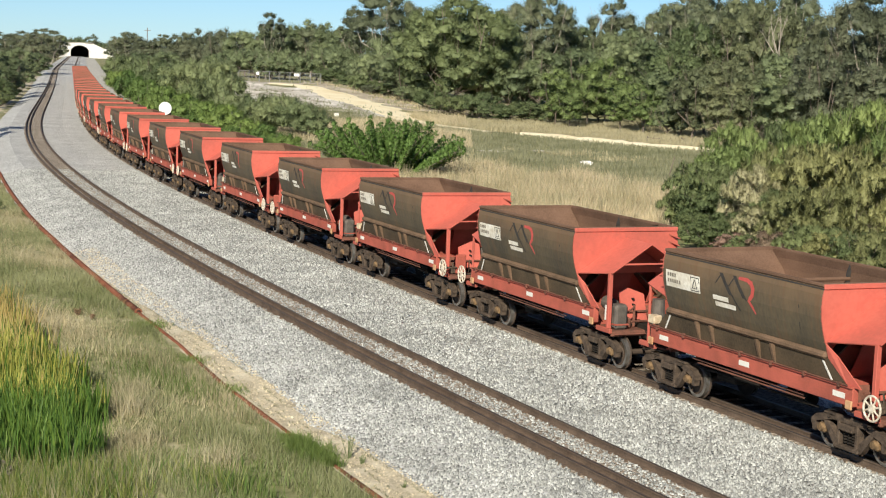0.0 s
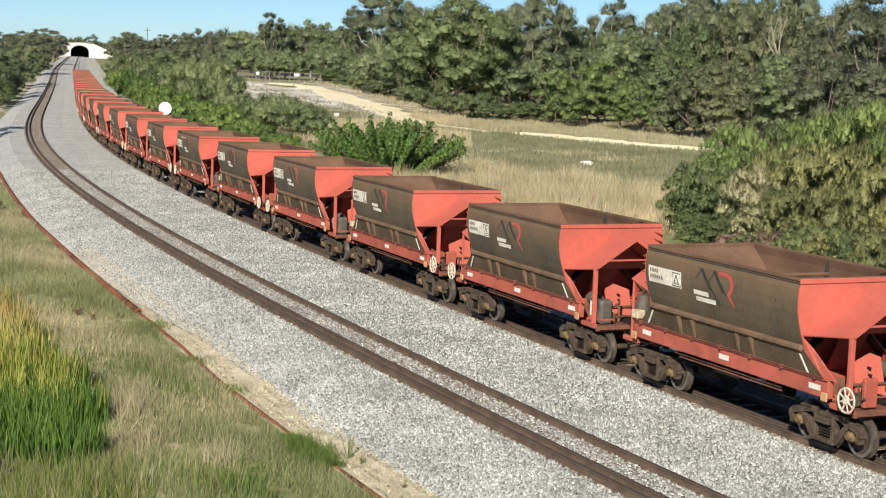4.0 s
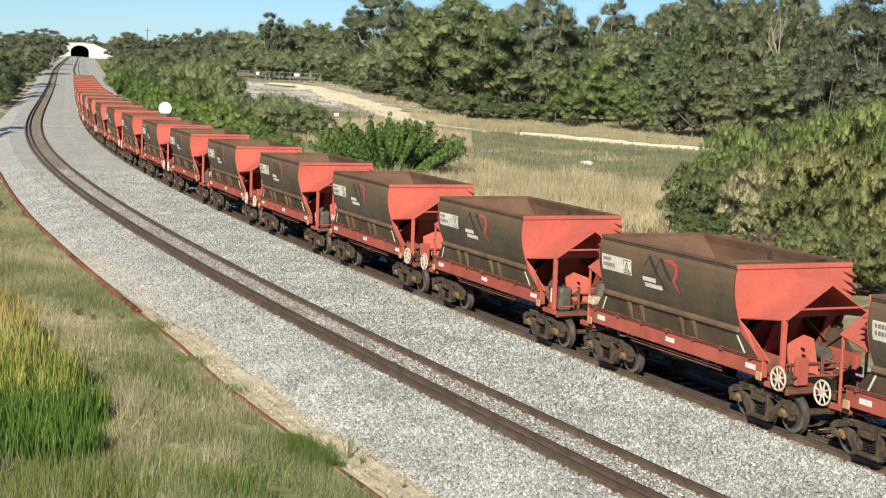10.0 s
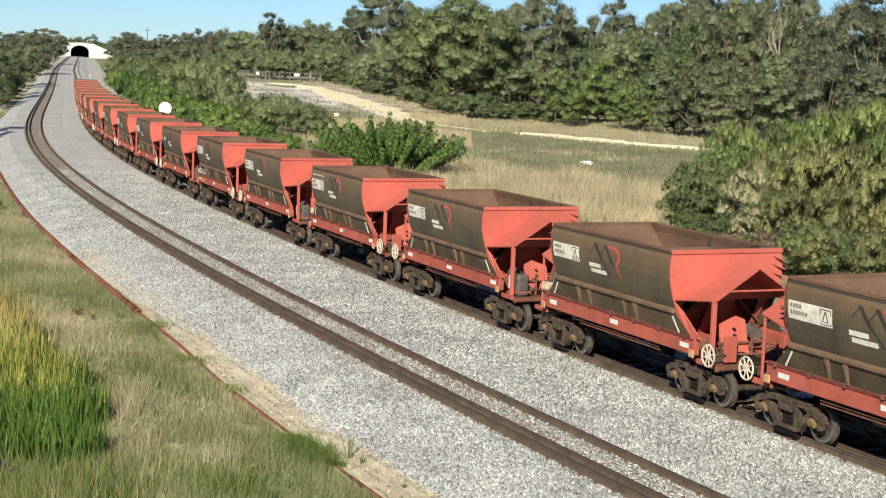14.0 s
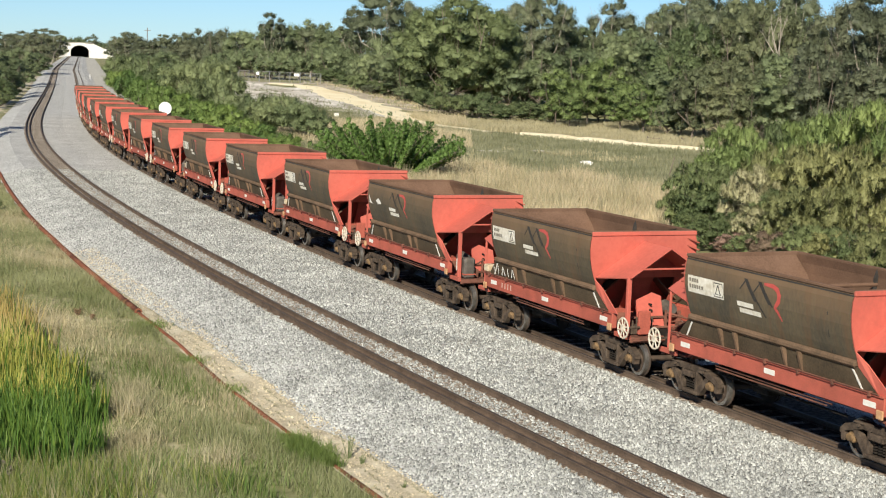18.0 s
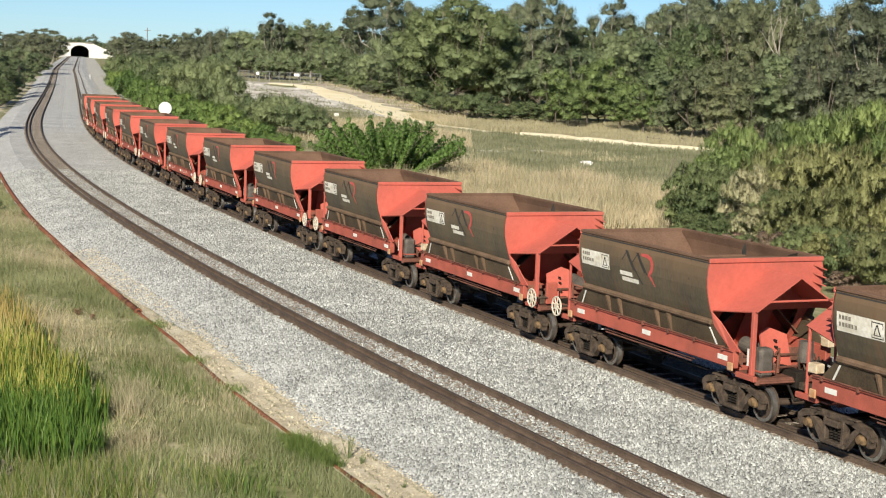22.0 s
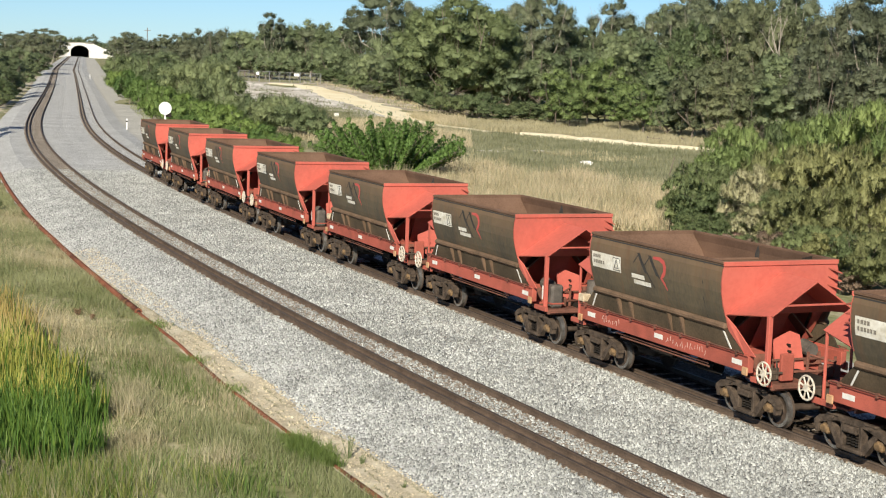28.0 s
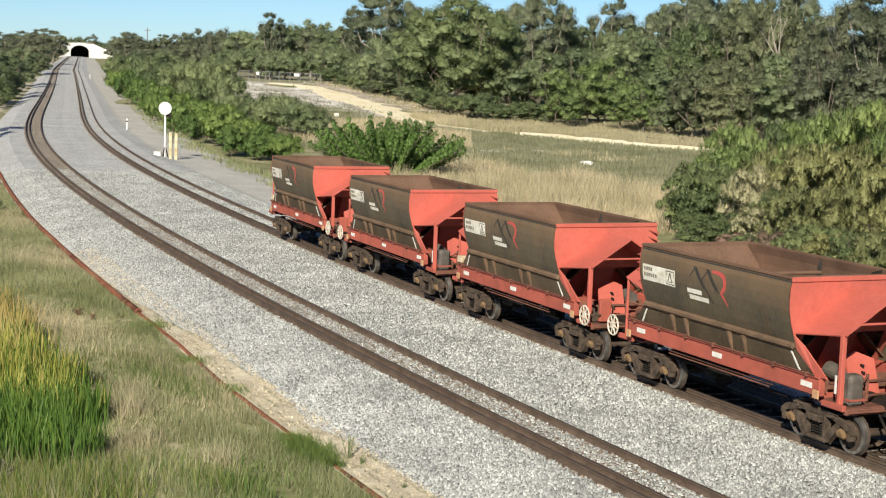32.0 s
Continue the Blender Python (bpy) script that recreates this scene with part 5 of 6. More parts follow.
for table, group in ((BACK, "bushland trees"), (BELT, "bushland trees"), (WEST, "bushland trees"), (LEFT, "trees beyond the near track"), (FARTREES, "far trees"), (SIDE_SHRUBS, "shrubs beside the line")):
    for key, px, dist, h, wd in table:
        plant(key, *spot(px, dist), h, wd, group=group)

# upright dark green bush behind the train: leafy rods
def rod_bush(x, y, width, height, stems, seed):
    r = np.random.default_rng(seed)
    bush = new("upright_bush")
    c, rad = [], []
    bm = B()
    for i in range(stems):
        a, k = r.uniform(0, 6.28), r.random() ** 0.5
        bx, by = math.cos(a) * k * width * 0.36, math.sin(a) * k * width * 0.25
        tx, ty = bx * 1.35, by * 1.35
        hz = height * (0.62 + 0.42 * r.random()) * (1 - 0.35 * k * k)
        rod(bm, (bx * 0.4, by * 0.4, -0.1), (tx, ty, hz * 0.9), 0.05, 0.015, 5)
        for j in range(9):
            f = 0.2 + 0.8 * j / 8
            c.append((bx * 0.4 + (tx - bx * 0.4) * f, by * 0.4 + (ty - by * 0.4) * f, hz * f))
            rad.append((0.30 * (1.25 - 0.55 * f),) * 2 + (0.34,))
    q, f, nr = leaf_cloud(c, rad, 90000, 0.085, seed, -0.5, 1.5)
    tagged(part("stem_tangle", bm, BARK, bush), kind="stuff")
    shared("foliage", fast_mesh("foliage", q, f, LEAF_DEEP, normals=nr), bush, Matrix.Identity(4))
    bush.matrix_basis = Matrix.Translation((x, y, gz(x, y)))
    return tagged(bush, "dense dark green bush of upright leafy stems", "bush")


rod_bush(-4.9, 131, 13.6, 5.0, 130, 5)

# big shrubs in front of the meadow, close to the line
NEAR_KINDS = (("a", LEAF_ACACIA, "soft green acacia shrub beside the line"), ("b", LEAF_YELLOW, "yellow-green flowering acacia shrub beside the line"), ("c", LEAF_PALE, "shrub bleached with pale seed heads"), ("d", LEAF_GREY, "grey-green acacia shrub beside the line"), ("e", LEAF_DEAD, "low brush of dead pinkish-brown leaves"))
for key, leaf, label in NEAR_KINDS:
    tree_kind("near_" + key, "acacia_shrub", leaf, 5.0, 3.4, 0.0, 40, 44000, 0.055, label, squash=0.95, lump=0.25, apart=0.78, fork=0.1, r0=0.08, variants=2, droop=-0.9, long=2.1, out=0.7, slim=0.36, fill=0.6, limbs=12, billow=0.3, puffs=15, plume=0.62, clump=0.58)
ACACIAS = [("near_d", 1250, 96, 4.5, 5.4), ("near_a", 1296, 99, 5.6, 6), ("near_c", 1338, 89, 4.7, 4.2), ("near_a", 1310, 106, 6.8, 6),
        ("near_b", 1400, 92, 5.9, 6.8), ("near_b", 1465, 88, 6.3, 6.5), ("near_a", 1500, 97, 8.5, 8), ("near_b", 1540, 86, 6.8, 6),
        ("near_d", 1398, 86, 3.7, 4.6), ("near_b", 1430, 82, 4.2, 5), ("near_a", 1575, 93, 9.1, 8.4), ("near_d", 1222, 94, 2.8, 3.8),
        ("near_b", 1510, 80, 4.7, 5), ("near_b", 1600, 80, 6.2, 6), ("near_a", 1650, 84, 8.9, 8), ("near_d", 1400, 110, 6.8, 7),
        ("near_a", 1548, 101, 9.2, 8), ("near_c", 1352, 85, 2.7, 3.4), ("near_a", 1440, 100, 7.3, 7), ("near_d", 1258, 92, 3, 4.4),
        ("near_d", 1285, 93, 4.2, 5), ("near_e", 1385, 79, 1.9, 3.6), ("near_e", 1420, 77, 1.5, 3), ("near_d", 1455, 75, 2.8, 4.4), ("near_b", 1500, 73, 2.6, 4.4),
        ("near_d", 1548, 71, 2.9, 4.6), ("near_b", 1600, 69, 3.2, 5), ("near_d", 1350, 80, 1.6, 3.4), ("near_e", 1525, 69.5, 1.2, 2.4), ("near_d", 1270, 85, 1.7, 4.2), ("near_d", 1248, 89, 1.8, 3.6), ("near_e", 1318, 82, 1.4, 3), ("near_d", 1300, 87, 2.2, 4)]
for key, px, dist, h, wd in ACACIAS:
    plant(key, *spot(px, dist), h, wd, group="acacia thicket")


# ---- grasses ----
def blades(name, pts, height, width, material, seed, lean=0.35, label="", category="grass", tip=None, thin=None):
    """A stand of single grass blades, each bent once."""
    r = np.random.default_rng(seed)
    pts = np.asarray(pts, float)
    n = len(pts)
    h = height * (0.5 + r.random(n)) if np.isscalar(height) else height * (0.75 + 0.5 * r.random(n))
    a = r.uniform(0, 6.28, n)
    side = np.stack([np.cos(a), np.sin(a), np.zeros(n)], 1) * (width * (0.6 + 0.8 * r.random(n)))[:, None]
    b = r.uniform(0, 6.28, n)
    bend = np.stack([np.cos(b), np.sin(b), np.zeros(n)], 1) * (lean * h * r.random(n))[:, None]
    up = np.zeros((n, 3))
    up[:, 2] = h
    if tip is None:
        v = np.stack([pts - side, pts + side, pts + up + bend], 1).reshape(-1, 3)
        ob = new(name, fast_mesh(name, v, np.arange(3 * n).reshape(-1, 3), [material]))
        return tagged(ob, label, category, kind="stuff")
    p0, p1, p2 = pts, pts + up * 0.55 + bend * 0.35, pts + up + bend
    v = np.stack([p0 - side, p0 + side, p1 + side * 0.8, p1 - side * 0.8, p2 + side * 0.15, p2 - side * 0.15], 1).reshape(-1, 3)
    i = np.arange(n)[:, None] * 6
    f = np.concatenate([i + [[0, 1, 2, 3]], i + [[3, 2, 4, 5]]], 1).reshape(-1, 4)
    idx = None
    mats = [material]
    if tip is not None:
        mats = [material, tip]
        idx = np.zeros(2 * n, int)
        top = r.random(n) < (0.5 if thin is None else thin)
        idx[1::2] = top
    ob = new(name, fast_mesh(name, v, f, mats, idx))
    return tagged(ob, label, category, kind="stuff")


def scatter(n, x0, x1, y0, y1, keep, seed):
    r = np.random.default_rng(seed)
    x, y = r.uniform(x0, x1, n), r.uniform(y0, y1, n)
    s, o = offset_of(x, y)
    ok = keep(x, y, s, o)
    x, y = x[ok], y[ok]
    return np.stack([x, y, ground_z(x, y) - 0.03], 1)


def patchy(x, y, f, seed):
    return np.sin(x * f + seed) * np.sin(y * f * 0.8 + 2 * seed) + 0.6 * np.sin(x * f * 2.3 + y * f * 1.7 + seed)


r_ = np.random.default_rng(11)
gs_ = -10 + 95 * r_.random(330000) ** 1.7
go_ = np.interp(gs_, PIPE_S, PIPE_O) - 0.32 - 17 * r_.random(330000) ** 1.25
near_xy = np.stack([np.interp(gs_, LINE_S, LINE_P[:, i]) + np.interp(gs_, LINE_S, LINE_N[:, i]) * go_ for i in (0, 1)], 1)
ok = (near_xy[:, 0] > -0.31 * near_xy[:, 1]) & (patchy(near_xy[:, 0], near_xy[:, 1], 2.2, 5.0) > -1.0)
near_xy = near_xy[ok]
near_grass = np.concatenate([near_xy, ground_z(near_xy[:, 0], near_xy[:, 1])[:, None] - 0.03], 1)
near_grass[:, 2] += 0.04
tone = patchy(near_grass[:, 0], near_grass[:, 1], 0.4, 1.0) + np.random.default_rng(4).normal(0, 0.5, len(near_grass))
fresh = (patchy(near_grass[:, 0], near_grass[:, 1], 0.55, 3.0) + np.random.default_rng(6).normal(0, 0.45, len(near_grass)) > 0.95) & (near_grass[:, 1] < 44)
blades("green_verge_grass", near_grass[fresh], 0.3, 0.011, GRASS_FRESH, 14, label="fresh green patches in the verge grass", lean=0.7)
near_grass, tone = near_grass[~fresh], tone[~fresh]
k = tone > -0.8 + 0.5 * np.clip((near_grass[:, 1] - 36) / 10, -1, 1)
blades("verge_grass", near_grass[k], 0.24 * (1 + 0.5 * patchy(near_grass[k][:, 0], near_grass[k][:, 1], 0.9, 8.0).clip(-0.8, 1)), 0.011, GRASS, 12, label="rough green and straw verge grass", lean=0.9)
blades("dry_verge_grass", near_grass[~k], 0.26 * (1 + 0.5 * patchy(near_grass[~k][:, 0], near_grass[~k][:, 1], 0.9, 8.0).clip(-0.8, 1)), 0.010, DRY, 13, label="straw-coloured dry verge grass", lean=1.0)


def reed_keep(x, y, s, o):
    edge = np.interp(y, [32, 34, 36, 39, 43, 49.6, 54, 62], [-7.4, -7.7, -8.0, -8.8, -10.9, -13.6, -16.2, -20.5]) + 0.5 * np.sin(y * 1.9)
    return (x < edge) & (y > 32.9 + 0.4 * np.sin(x * 2)) & (y < 60)


reeds = scatter(58000, -22, -7, 32, 60, reed_keep, 21)
k = reeds[:, 1] + np.random.default_rng(9).normal(0, 2.5, len(reeds)) < 45
front = k & (reeds[:, 1] + 0.25 * (reeds[:, 0] + 11) + np.random.default_rng(10).normal(0, 0.9, len(reeds)) < 38.6)
mid = k & ~front
# the front blades take a deeper green, half with lighter upper parts
blades("young_reeds", reeds[front], 0.95 * np.ones(front.sum()), 0.02, REED_DEEP, 24, lean=0.35, label="dense deep green front reeds, half of them with lighter tops", category="reeds", tip=REED, thin=0.5)
blades("reeds", reeds[mid], 1.05 * np.ones(mid.sum()), 0.02, REED, 22, lean=0.3, label="tall green reeds with yellowing tops", category="reeds", tip=REED_TOP, thin=0.72)
blades("browning_reeds", reeds[~k], 1.15 * np.ones((~k).sum()), 0.02, REED, 23, lean=0.3, label="tall green reeds with orange-brown tips", category="reeds", tip=REED_TIP, thin=0.85)
fall = np.random.default_rng(27)
lush = scatter(40000, -11.5, -3.5, 28.0, 36.0, lambda x, y, s, o: (o < -5.6) & (x > -0.31 * y) & (fall.random(len(x)) < (0.95 - 0.5 * np.abs(y - 31.2) / 2 - 0.35 * (x + 8.5) / 2) * (0.75 + 0.6 * patchy(x, y, 1.3, 2.0))), 25)
lush[:, 2] += 0.04
pick = fall.random(len(lush))
blades("lush_grass", lush[pick < 0.6], 0.5, 0.013, REED_PALE, 26, lean=0.8, label="lush yellow-green grass below the reeds")
blades("rank_grass", lush[(pick >= 0.6) & (pick < 0.76)], 0.55, 0.014, REED, 30, lean=0.7, label="rank dark green grass below the reeds")
blades("bleached_grass", lush[pick >= 0.76], 0.5, 0.011, DRY, 36, lean=0.9, label="bleached dead grass below the reeds")
tufts = np.concatenate([np.array([*on_line(a, b)][:2]) + fall.normal(0, w_, (n_, 2)) for a, b, w_, n_ in ((7.5, -7.9, 0.32, 420), (9.4, -7.4, 0.25, 240), (4.6, -8.3, 0.35, 300), (14, -8.2, 0.3, 260), (2.0, -7.2, 0.3, 240), (22, -8.0, 0.4, 260), (11, -10.5, 0.4, 260))])
tufts = np.concatenate([tufts, ground_z(tufts[:, 0], tufts[:, 1])[:, None]], 1)
blades("straw_tufts", tufts, 0.55, 0.009, DRY, 28, lean=1.1, label="dead straw-coloured tufts in the verge grass", category="grass")
over = np.concatenate([np.array([*on_line(a, float(np.interp(a, PIPE_S, PIPE_O)) + b)][:2]) + fall.normal(0, w_, (n_, 2)) for a, b, w_, n_ in ((1.9, -0.05, 0.17, 900), (2.6, -0.15, 0.2, 900), (3.3, -0.2, 0.2, 800), (1.2, -0.1, 0.12, 400), (9, -0.2, 0.25, 300), (13, -0.2, 0.25, 300), (19, -0.2, 0.3, 300))])
over = np.concatenate([over, ground_z(over[:, 0], over[:, 1])[:, None] + 0.03], 1)
blades("creeping_grass", over, 0.2, 0.011, GRASS_FRESH, 29, lean=1.2, label="fresh green grass creeping over the rusty pipe")
def tussocks(name, centres, per, radius, height, width, material, seed, label, lean=0.5):
    """Clumps of grass whose blades lean out from the middle of each clump."""
    r = np.random.default_rng(seed)
    n = len(centres)
    a, k = r.uniform(0, 6.28, (n, per)), r.random((n, per)) ** 0.6
    out = np.stack([np.cos(a) * k, np.sin(a) * k, np.zeros((n, per))], 2)
    tall = height * r.uniform(0.5, 1.5, (n, 1)) * (1 - 0.35 * k) * r.uniform(0.75, 1.2, (n, per))
    foot = centres[:, None] + out * radius * r.uniform(0.6, 1.4, (n, 1, 1))
    drift = r.normal(0, 0.22, (n, 1, 3)) * np.array([1, 1, 0])
    tip = foot + (out * lean + drift) * tall[..., None] + tall[..., None] * np.array([0, 0, 1])
    side = r.normal(size=(n, per, 3)) * np.array([1, 1, 0])
    side *= width / np.linalg.norm(side, axis=2)[..., None]
    v = np.stack([foot - side, foot + side, tip], 2).reshape(-1, 3)
    return tagged(new(name, fast_mesh(name, v, np.arange(len(v)).reshape(-1, 3), [material])), label, "grass", kind="stuff")


STRAW_X, STRAW_Y = [-20, -8, 1.8, 11.7, 19.3, 30], [176, 160, 146, 134, 121, 106]


def straw_edge(x, y):
    """Metres on the near side of the tall straw's ragged far edge."""
    return np.interp(x, STRAW_X, STRAW_Y) + 5 * patchy(x, y, 0.35, 4.0) - y


meadow = scatter(120000, -20, 45, 92, 185, lambda x, y, s, o: (o > 16) & (x < 0.30 * y) & (x > -0.06 * y + 2) , 31)
mx_, my_ = meadow[:, 0], meadow[:, 1]
k = (straw_edge(mx_, my_) > np.random.default_rng(33).normal(0, 2.0, len(meadow))) & (patchy(mx_, my_, 0.21, 2.0) > -0.9)
lump = 1 + 0.25 * patchy(mx_, my_, 0.5, 4.0).clip(-1, 1) + 0.5 * patchy(mx_, my_, 1.1, 9.0).clip(-1, 1) + 0.3 * patchy(mx_, my_, 2.7, 5.0).clip(-1, 1)
green_in = np.random.default_rng(34).random(len(meadow)) < np.clip(0.1 + 0.5 * (patchy(mx_, my_, 0.3, 6.0) - 0.4), 0.02, 0.5)
blades("tall_dry_grass", meadow[k & ~green_in], (0.95 * lump[k & ~green_in]).clip(0.25, 2), 0.028, DRY, 32, lean=0.75, label="tall straw-coloured dry grass of the meadow")
blades("green_tussocks", meadow[k & green_in], (0.7 * lump[k & green_in]).clip(0.25, 1.5), 0.03, GRASS_DULL, 35, lean=0.6, label="grey-green tussocks among the dry meadow grass")
mounds = scatter(7200, -20, 45, 92, 180, lambda x, y, s, o: (o > 16) & (x < 0.30 * y) & (x > -0.06 * y + 2) & (straw_edge(x, y) > 0), 131)
tussocks("straw_tussocks", mounds, 26, 0.42, 1.0, 0.03, DRY, 132, "tall tussocks of straw-coloured dry grass in the meadow", lean=0.6)
TRACK_X = [-34, -27.5, -23.1, -18.5, -12.8, -8.9, -5.6, -0.8, 5, 7]
TRACK_Y = [307, 304, 296.5, 281.6, 270.6, 259.5, 252, 234.5, 221.6, 218.5]
bank_straw = scatter(34000, -24, 3, 178, 266, lambda x, y, s, o: (o > 22) & (patchy(x, y, 0.3, 1.0) > -1.0) & ((y > np.interp(x, TRACK_X, TRACK_Y) + 5) | (y < np.interp(x, TRACK_X, TRACK_Y) - 16)) & (y < np.interp(x, [-24, -12, -6, 3], [236, 244, 266, 266])), 37)
blades("bank_grass", bank_straw, 0.8, 0.045, DRY, 38, lean=0.6, label="pale straw-coloured grass below the sandy bank")
# the pale bank that carries the sandy track on beside the trees
BANK_X = [10.2, 14.5, 19.6, 24.2, 29.4, 32.3, 60]
BANK_Y = [216.5, 212.5, 202.1, 193.5, 189.7, 187.6, 178]
far_x, far_y = TRACK_X + BANK_X, TRACK_Y + BANK_Y
far_meadow = scatter(230000, -30, 62, 106, 262, lambda x, y, s, o: (o > 18) & (x < 0.30 * y) & (straw_edge(x, y) < 3) & ((y < np.interp(x, far_x, far_y) - np.interp(x, [-10, 0, 8], [12, 5, 1.5])) | (y > np.interp(x, far_x, far_y) + 3)), 41)
k = patchy(far_meadow[:, 0], far_meadow[:, 1], 0.13, 3.0) + 0.7 * patchy(far_meadow[:, 0], far_meadow[:, 1], 0.6, 7.0) > 1.45
beyond = far_meadow[:, 1] > np.interp(far_meadow[:, 0], far_x, far_y)
k = k | beyond
keep_ = ~beyond | (far_meadow[:, 0] > -6)
far_meadow, k = far_meadow[keep_], k[keep_]
blades("meadow_grass", far_meadow[~k], 0.4, 0.05, GRASS_DULL, 42, lean=0.6, label="low grey-green meadow grass")
blades("meadow_straw", far_meadow[k], 0.55, 0.05, DRY, 43, lean=0.6, label="straw-coloured meadow grass")
shoulder = np.random.default_rng(44)
es, eo = 58 + 380 * shoulder.random(9000) ** 1.6, 15.6 - 2.6 * shoulder.random(9000) ** 2.2
edge = np.stack([np.interp(es, LINE_S, LINE_P[:, i]) + np.interp(es, LINE_S, LINE_N[:, i]) * eo for i in (0, 1)] + [np.interp(es, RISE_S, RISE_Z) - 0.86 + (15.5 - eo) * 0.085], 1)
edge = edge[patchy(edge[:, 0], edge[:, 1], 0.5, 6.0) > -0.2]
blades("shoulder_grass", edge, 0.42, 0.04, GRASS, 45, lean=0.8, label="sparse green and straw grass at the gravel edge")


# ---- sandy paths ----
def path_sheet(name, pts, widths, material, label, lift=0.06, crest=0.0):
    pts = np.array(pts, float)
    d = np.concatenate([[0], np.cumsum(np.hypot(*np.diff(pts, axis=0).T))])
    q = np.arange(0, d[-1], 2.0)
    x, y, w = np.interp(q, d, pts[:, 0]), np.interp(q, d, pts[:, 1]), np.interp(q, d, widths)
    tx, ty = np.gradient(x), np.gradient(y)
    ln = np.hypot(tx, ty)
    sx, sy = ty / ln, -tx / ln
    verts, faces = [], []
    r = np.random.default_rng(len(pts))
    for j, k in enumerate((-1, -0.5, 0, 0.5, 1)):
        jit = r.normal(0, 0.12, len(q)) * w * (abs(k) == 1)
        vx, vy = x + sx * (k * w / 2 + jit), y + sy * (k * w / 2 + jit)
        verts.append(np.stack([vx, vy, ground_z(vx, vy) + lift - (0.1 if abs(k) == 1 else 0) + crest * (1 - k * k) * r.uniform(0.7, 1.2, len(q))], 1))
    n = len(q)
    verts = np.concatenate(verts)
    for j in range(4):
        for i in range(n - 1):
            faces.append((j * n + i, j * n + i + 1, (j + 1) * n + i + 1, (j + 1) * n + i))
    return tagged(new(name, raw(name, verts, faces, material, smooth=True)), label, "path", kind="structure")


path_sheet("sandy_track", list(zip(TRACK_X, TRACK_Y)), [3, 5, 8, 10, 9.5, 8, 6, 3, 1.6, 1.2], SAND, "pale sandy vehicle track across the rise", lift=0.13)
path_sheet("sandy_bank", list(zip(BANK_X, BANK_Y)), [1.5, 3.4, 3.0, 2.6, 2.6, 2.4, 2], SAND, "low bank of pale limestone sand along the trees", lift=0.1, crest=0.42)
path_sheet("dry_slope", [(-27, 318), (-15, 303), (-7, 289), (0, 274)], [10, 17, 19, 12], DRY_SLOPE, "slope of trampled straw-coloured grass", lift=0.11)
path_sheet("dry_slope", [(-44, 309), (-36, 308), (-27, 309)], [5, 7, 6], DRY_SLOPE, "trampled straw-coloured earth along the fence", lift=0.06)
path_sheet("bare_sand", [(-39, 307), (-36.5, 294), (-34, 280), (-32.5, 266)], [9, 10, 10, 8], SAND_GREY, "bare grey-white sand of the bank", lift=0.12)
path_sheet("bare_sand", [(-30, 299), (-25.5, 288), (-21, 276), (-16, 264), (-11, 252)], [6, 10, 12, 11, 5], SAND_GREY, "bare grey-white sand of the bank", lift=0.1)

path_sheet("bare_patch", [(3.2, 171.5), (5.2, 173), (7, 172.5)], [2.5, 4, 2], SAND_GREY, "bare grey earth showing in the meadow", lift=0.16)
path_sheet("bare_patch", [(9.2, 177), (11, 178), (12.6, 177)], [2, 4, 2], SAND_GREY, "bare grey earth showing in the meadow", lift=0.16)
path_sheet("sandy_edge", [tuple(on_line(q, -6.6))[:2] for q in range(96, 700, 20)], [3.5] + [4.5] * 30, STRIP, "pale trampled earth beside the near track", lift=0.09)


bank = np.random.default_rng(71)


def strewn(name, pts, width, count, height, thick, material, seed, label):
    """Grass scattered along a band of the bank."""
    pts = np.array(pts, float)
    t = bank.random(count) * (len(pts) - 1)
    x, y = np.interp(t, range(len(pts)), pts[:, 0]), np.interp(t, range(len(pts)), pts[:, 1])
    x, y = x + bank.normal(0, width, count), y + bank.normal(0, width, count)
    ok = patchy(x, y, 0.7, 3.0) > 0.0
    x, y = x[ok], y[ok]
    return blades(name, np.stack([x, y, ground_z(x, y) + 0.06], 1), height, thick, material, seed, lean=0.8, label=label)


strewn("bank_straw", [(-24, 315), (-13, 302), (-6, 288), (0, 274)], 3.0, 3200, 0.5, 0.06, DRY, 72, "straw-coloured tussocks on the slope")
strewn("bank_scrub", [(-24, 315), (-13, 302), (-6, 288), (0, 274)], 3.5, 1800, 0.5, 0.07, GRASS, 73, "grey-green tussocks on the slope")
strewn("sand_tussocks", [(-40, 302), (-34, 284), (-24, 271), (-10, 253)], 4.0, 2200, 0.4, 0.06, GRASS, 74, "sparse tussocks on the bare sand")


# ---- signal marker, posts, fence, tunnel ----
def on_ground(x, y):
    s, o = offset_of(np.array([x]), np.array([y]))
    return float(np.interp(o[0], [-5, -4.6, -2.3, 8.3, 10.3, 12.9, 15.5], [-0.8, -0.66, -0.17, -0.17, -0.545, -0.62, -0.85]))


mx, my = -23.0, 129.5
mz = on_ground(mx, my)
marker = tagged(new("line_marker"), "white round disc on a tall white post", "marker")
marker.matrix_basis = pose(mx, my, mz)
part("post", rod(B(), (0, 0, -0.3), (0, 0, 3.6), 0.075, sides=10), SIGN_WHITE, marker)
part("disc", rod(B(), (0, -0.14, 3.95), (0, -0.09, 3.95), 0.52, sides=32), SIGN_WHITE, marker)
part("bracket", box(B(), 0.05, 0.5, -0.08, 0.02, 3.25, 3.6), BLACK, marker)
bm = B()
for k in range(3):
    a = 2 * math.pi * k / 3
    rod(bm, (0.3 * math.cos(a), 0.3 * math.sin(a), -0.1), (0, 0, 0.9), 0.05, sides=5)
part("foot", bm, BLACK, marker)
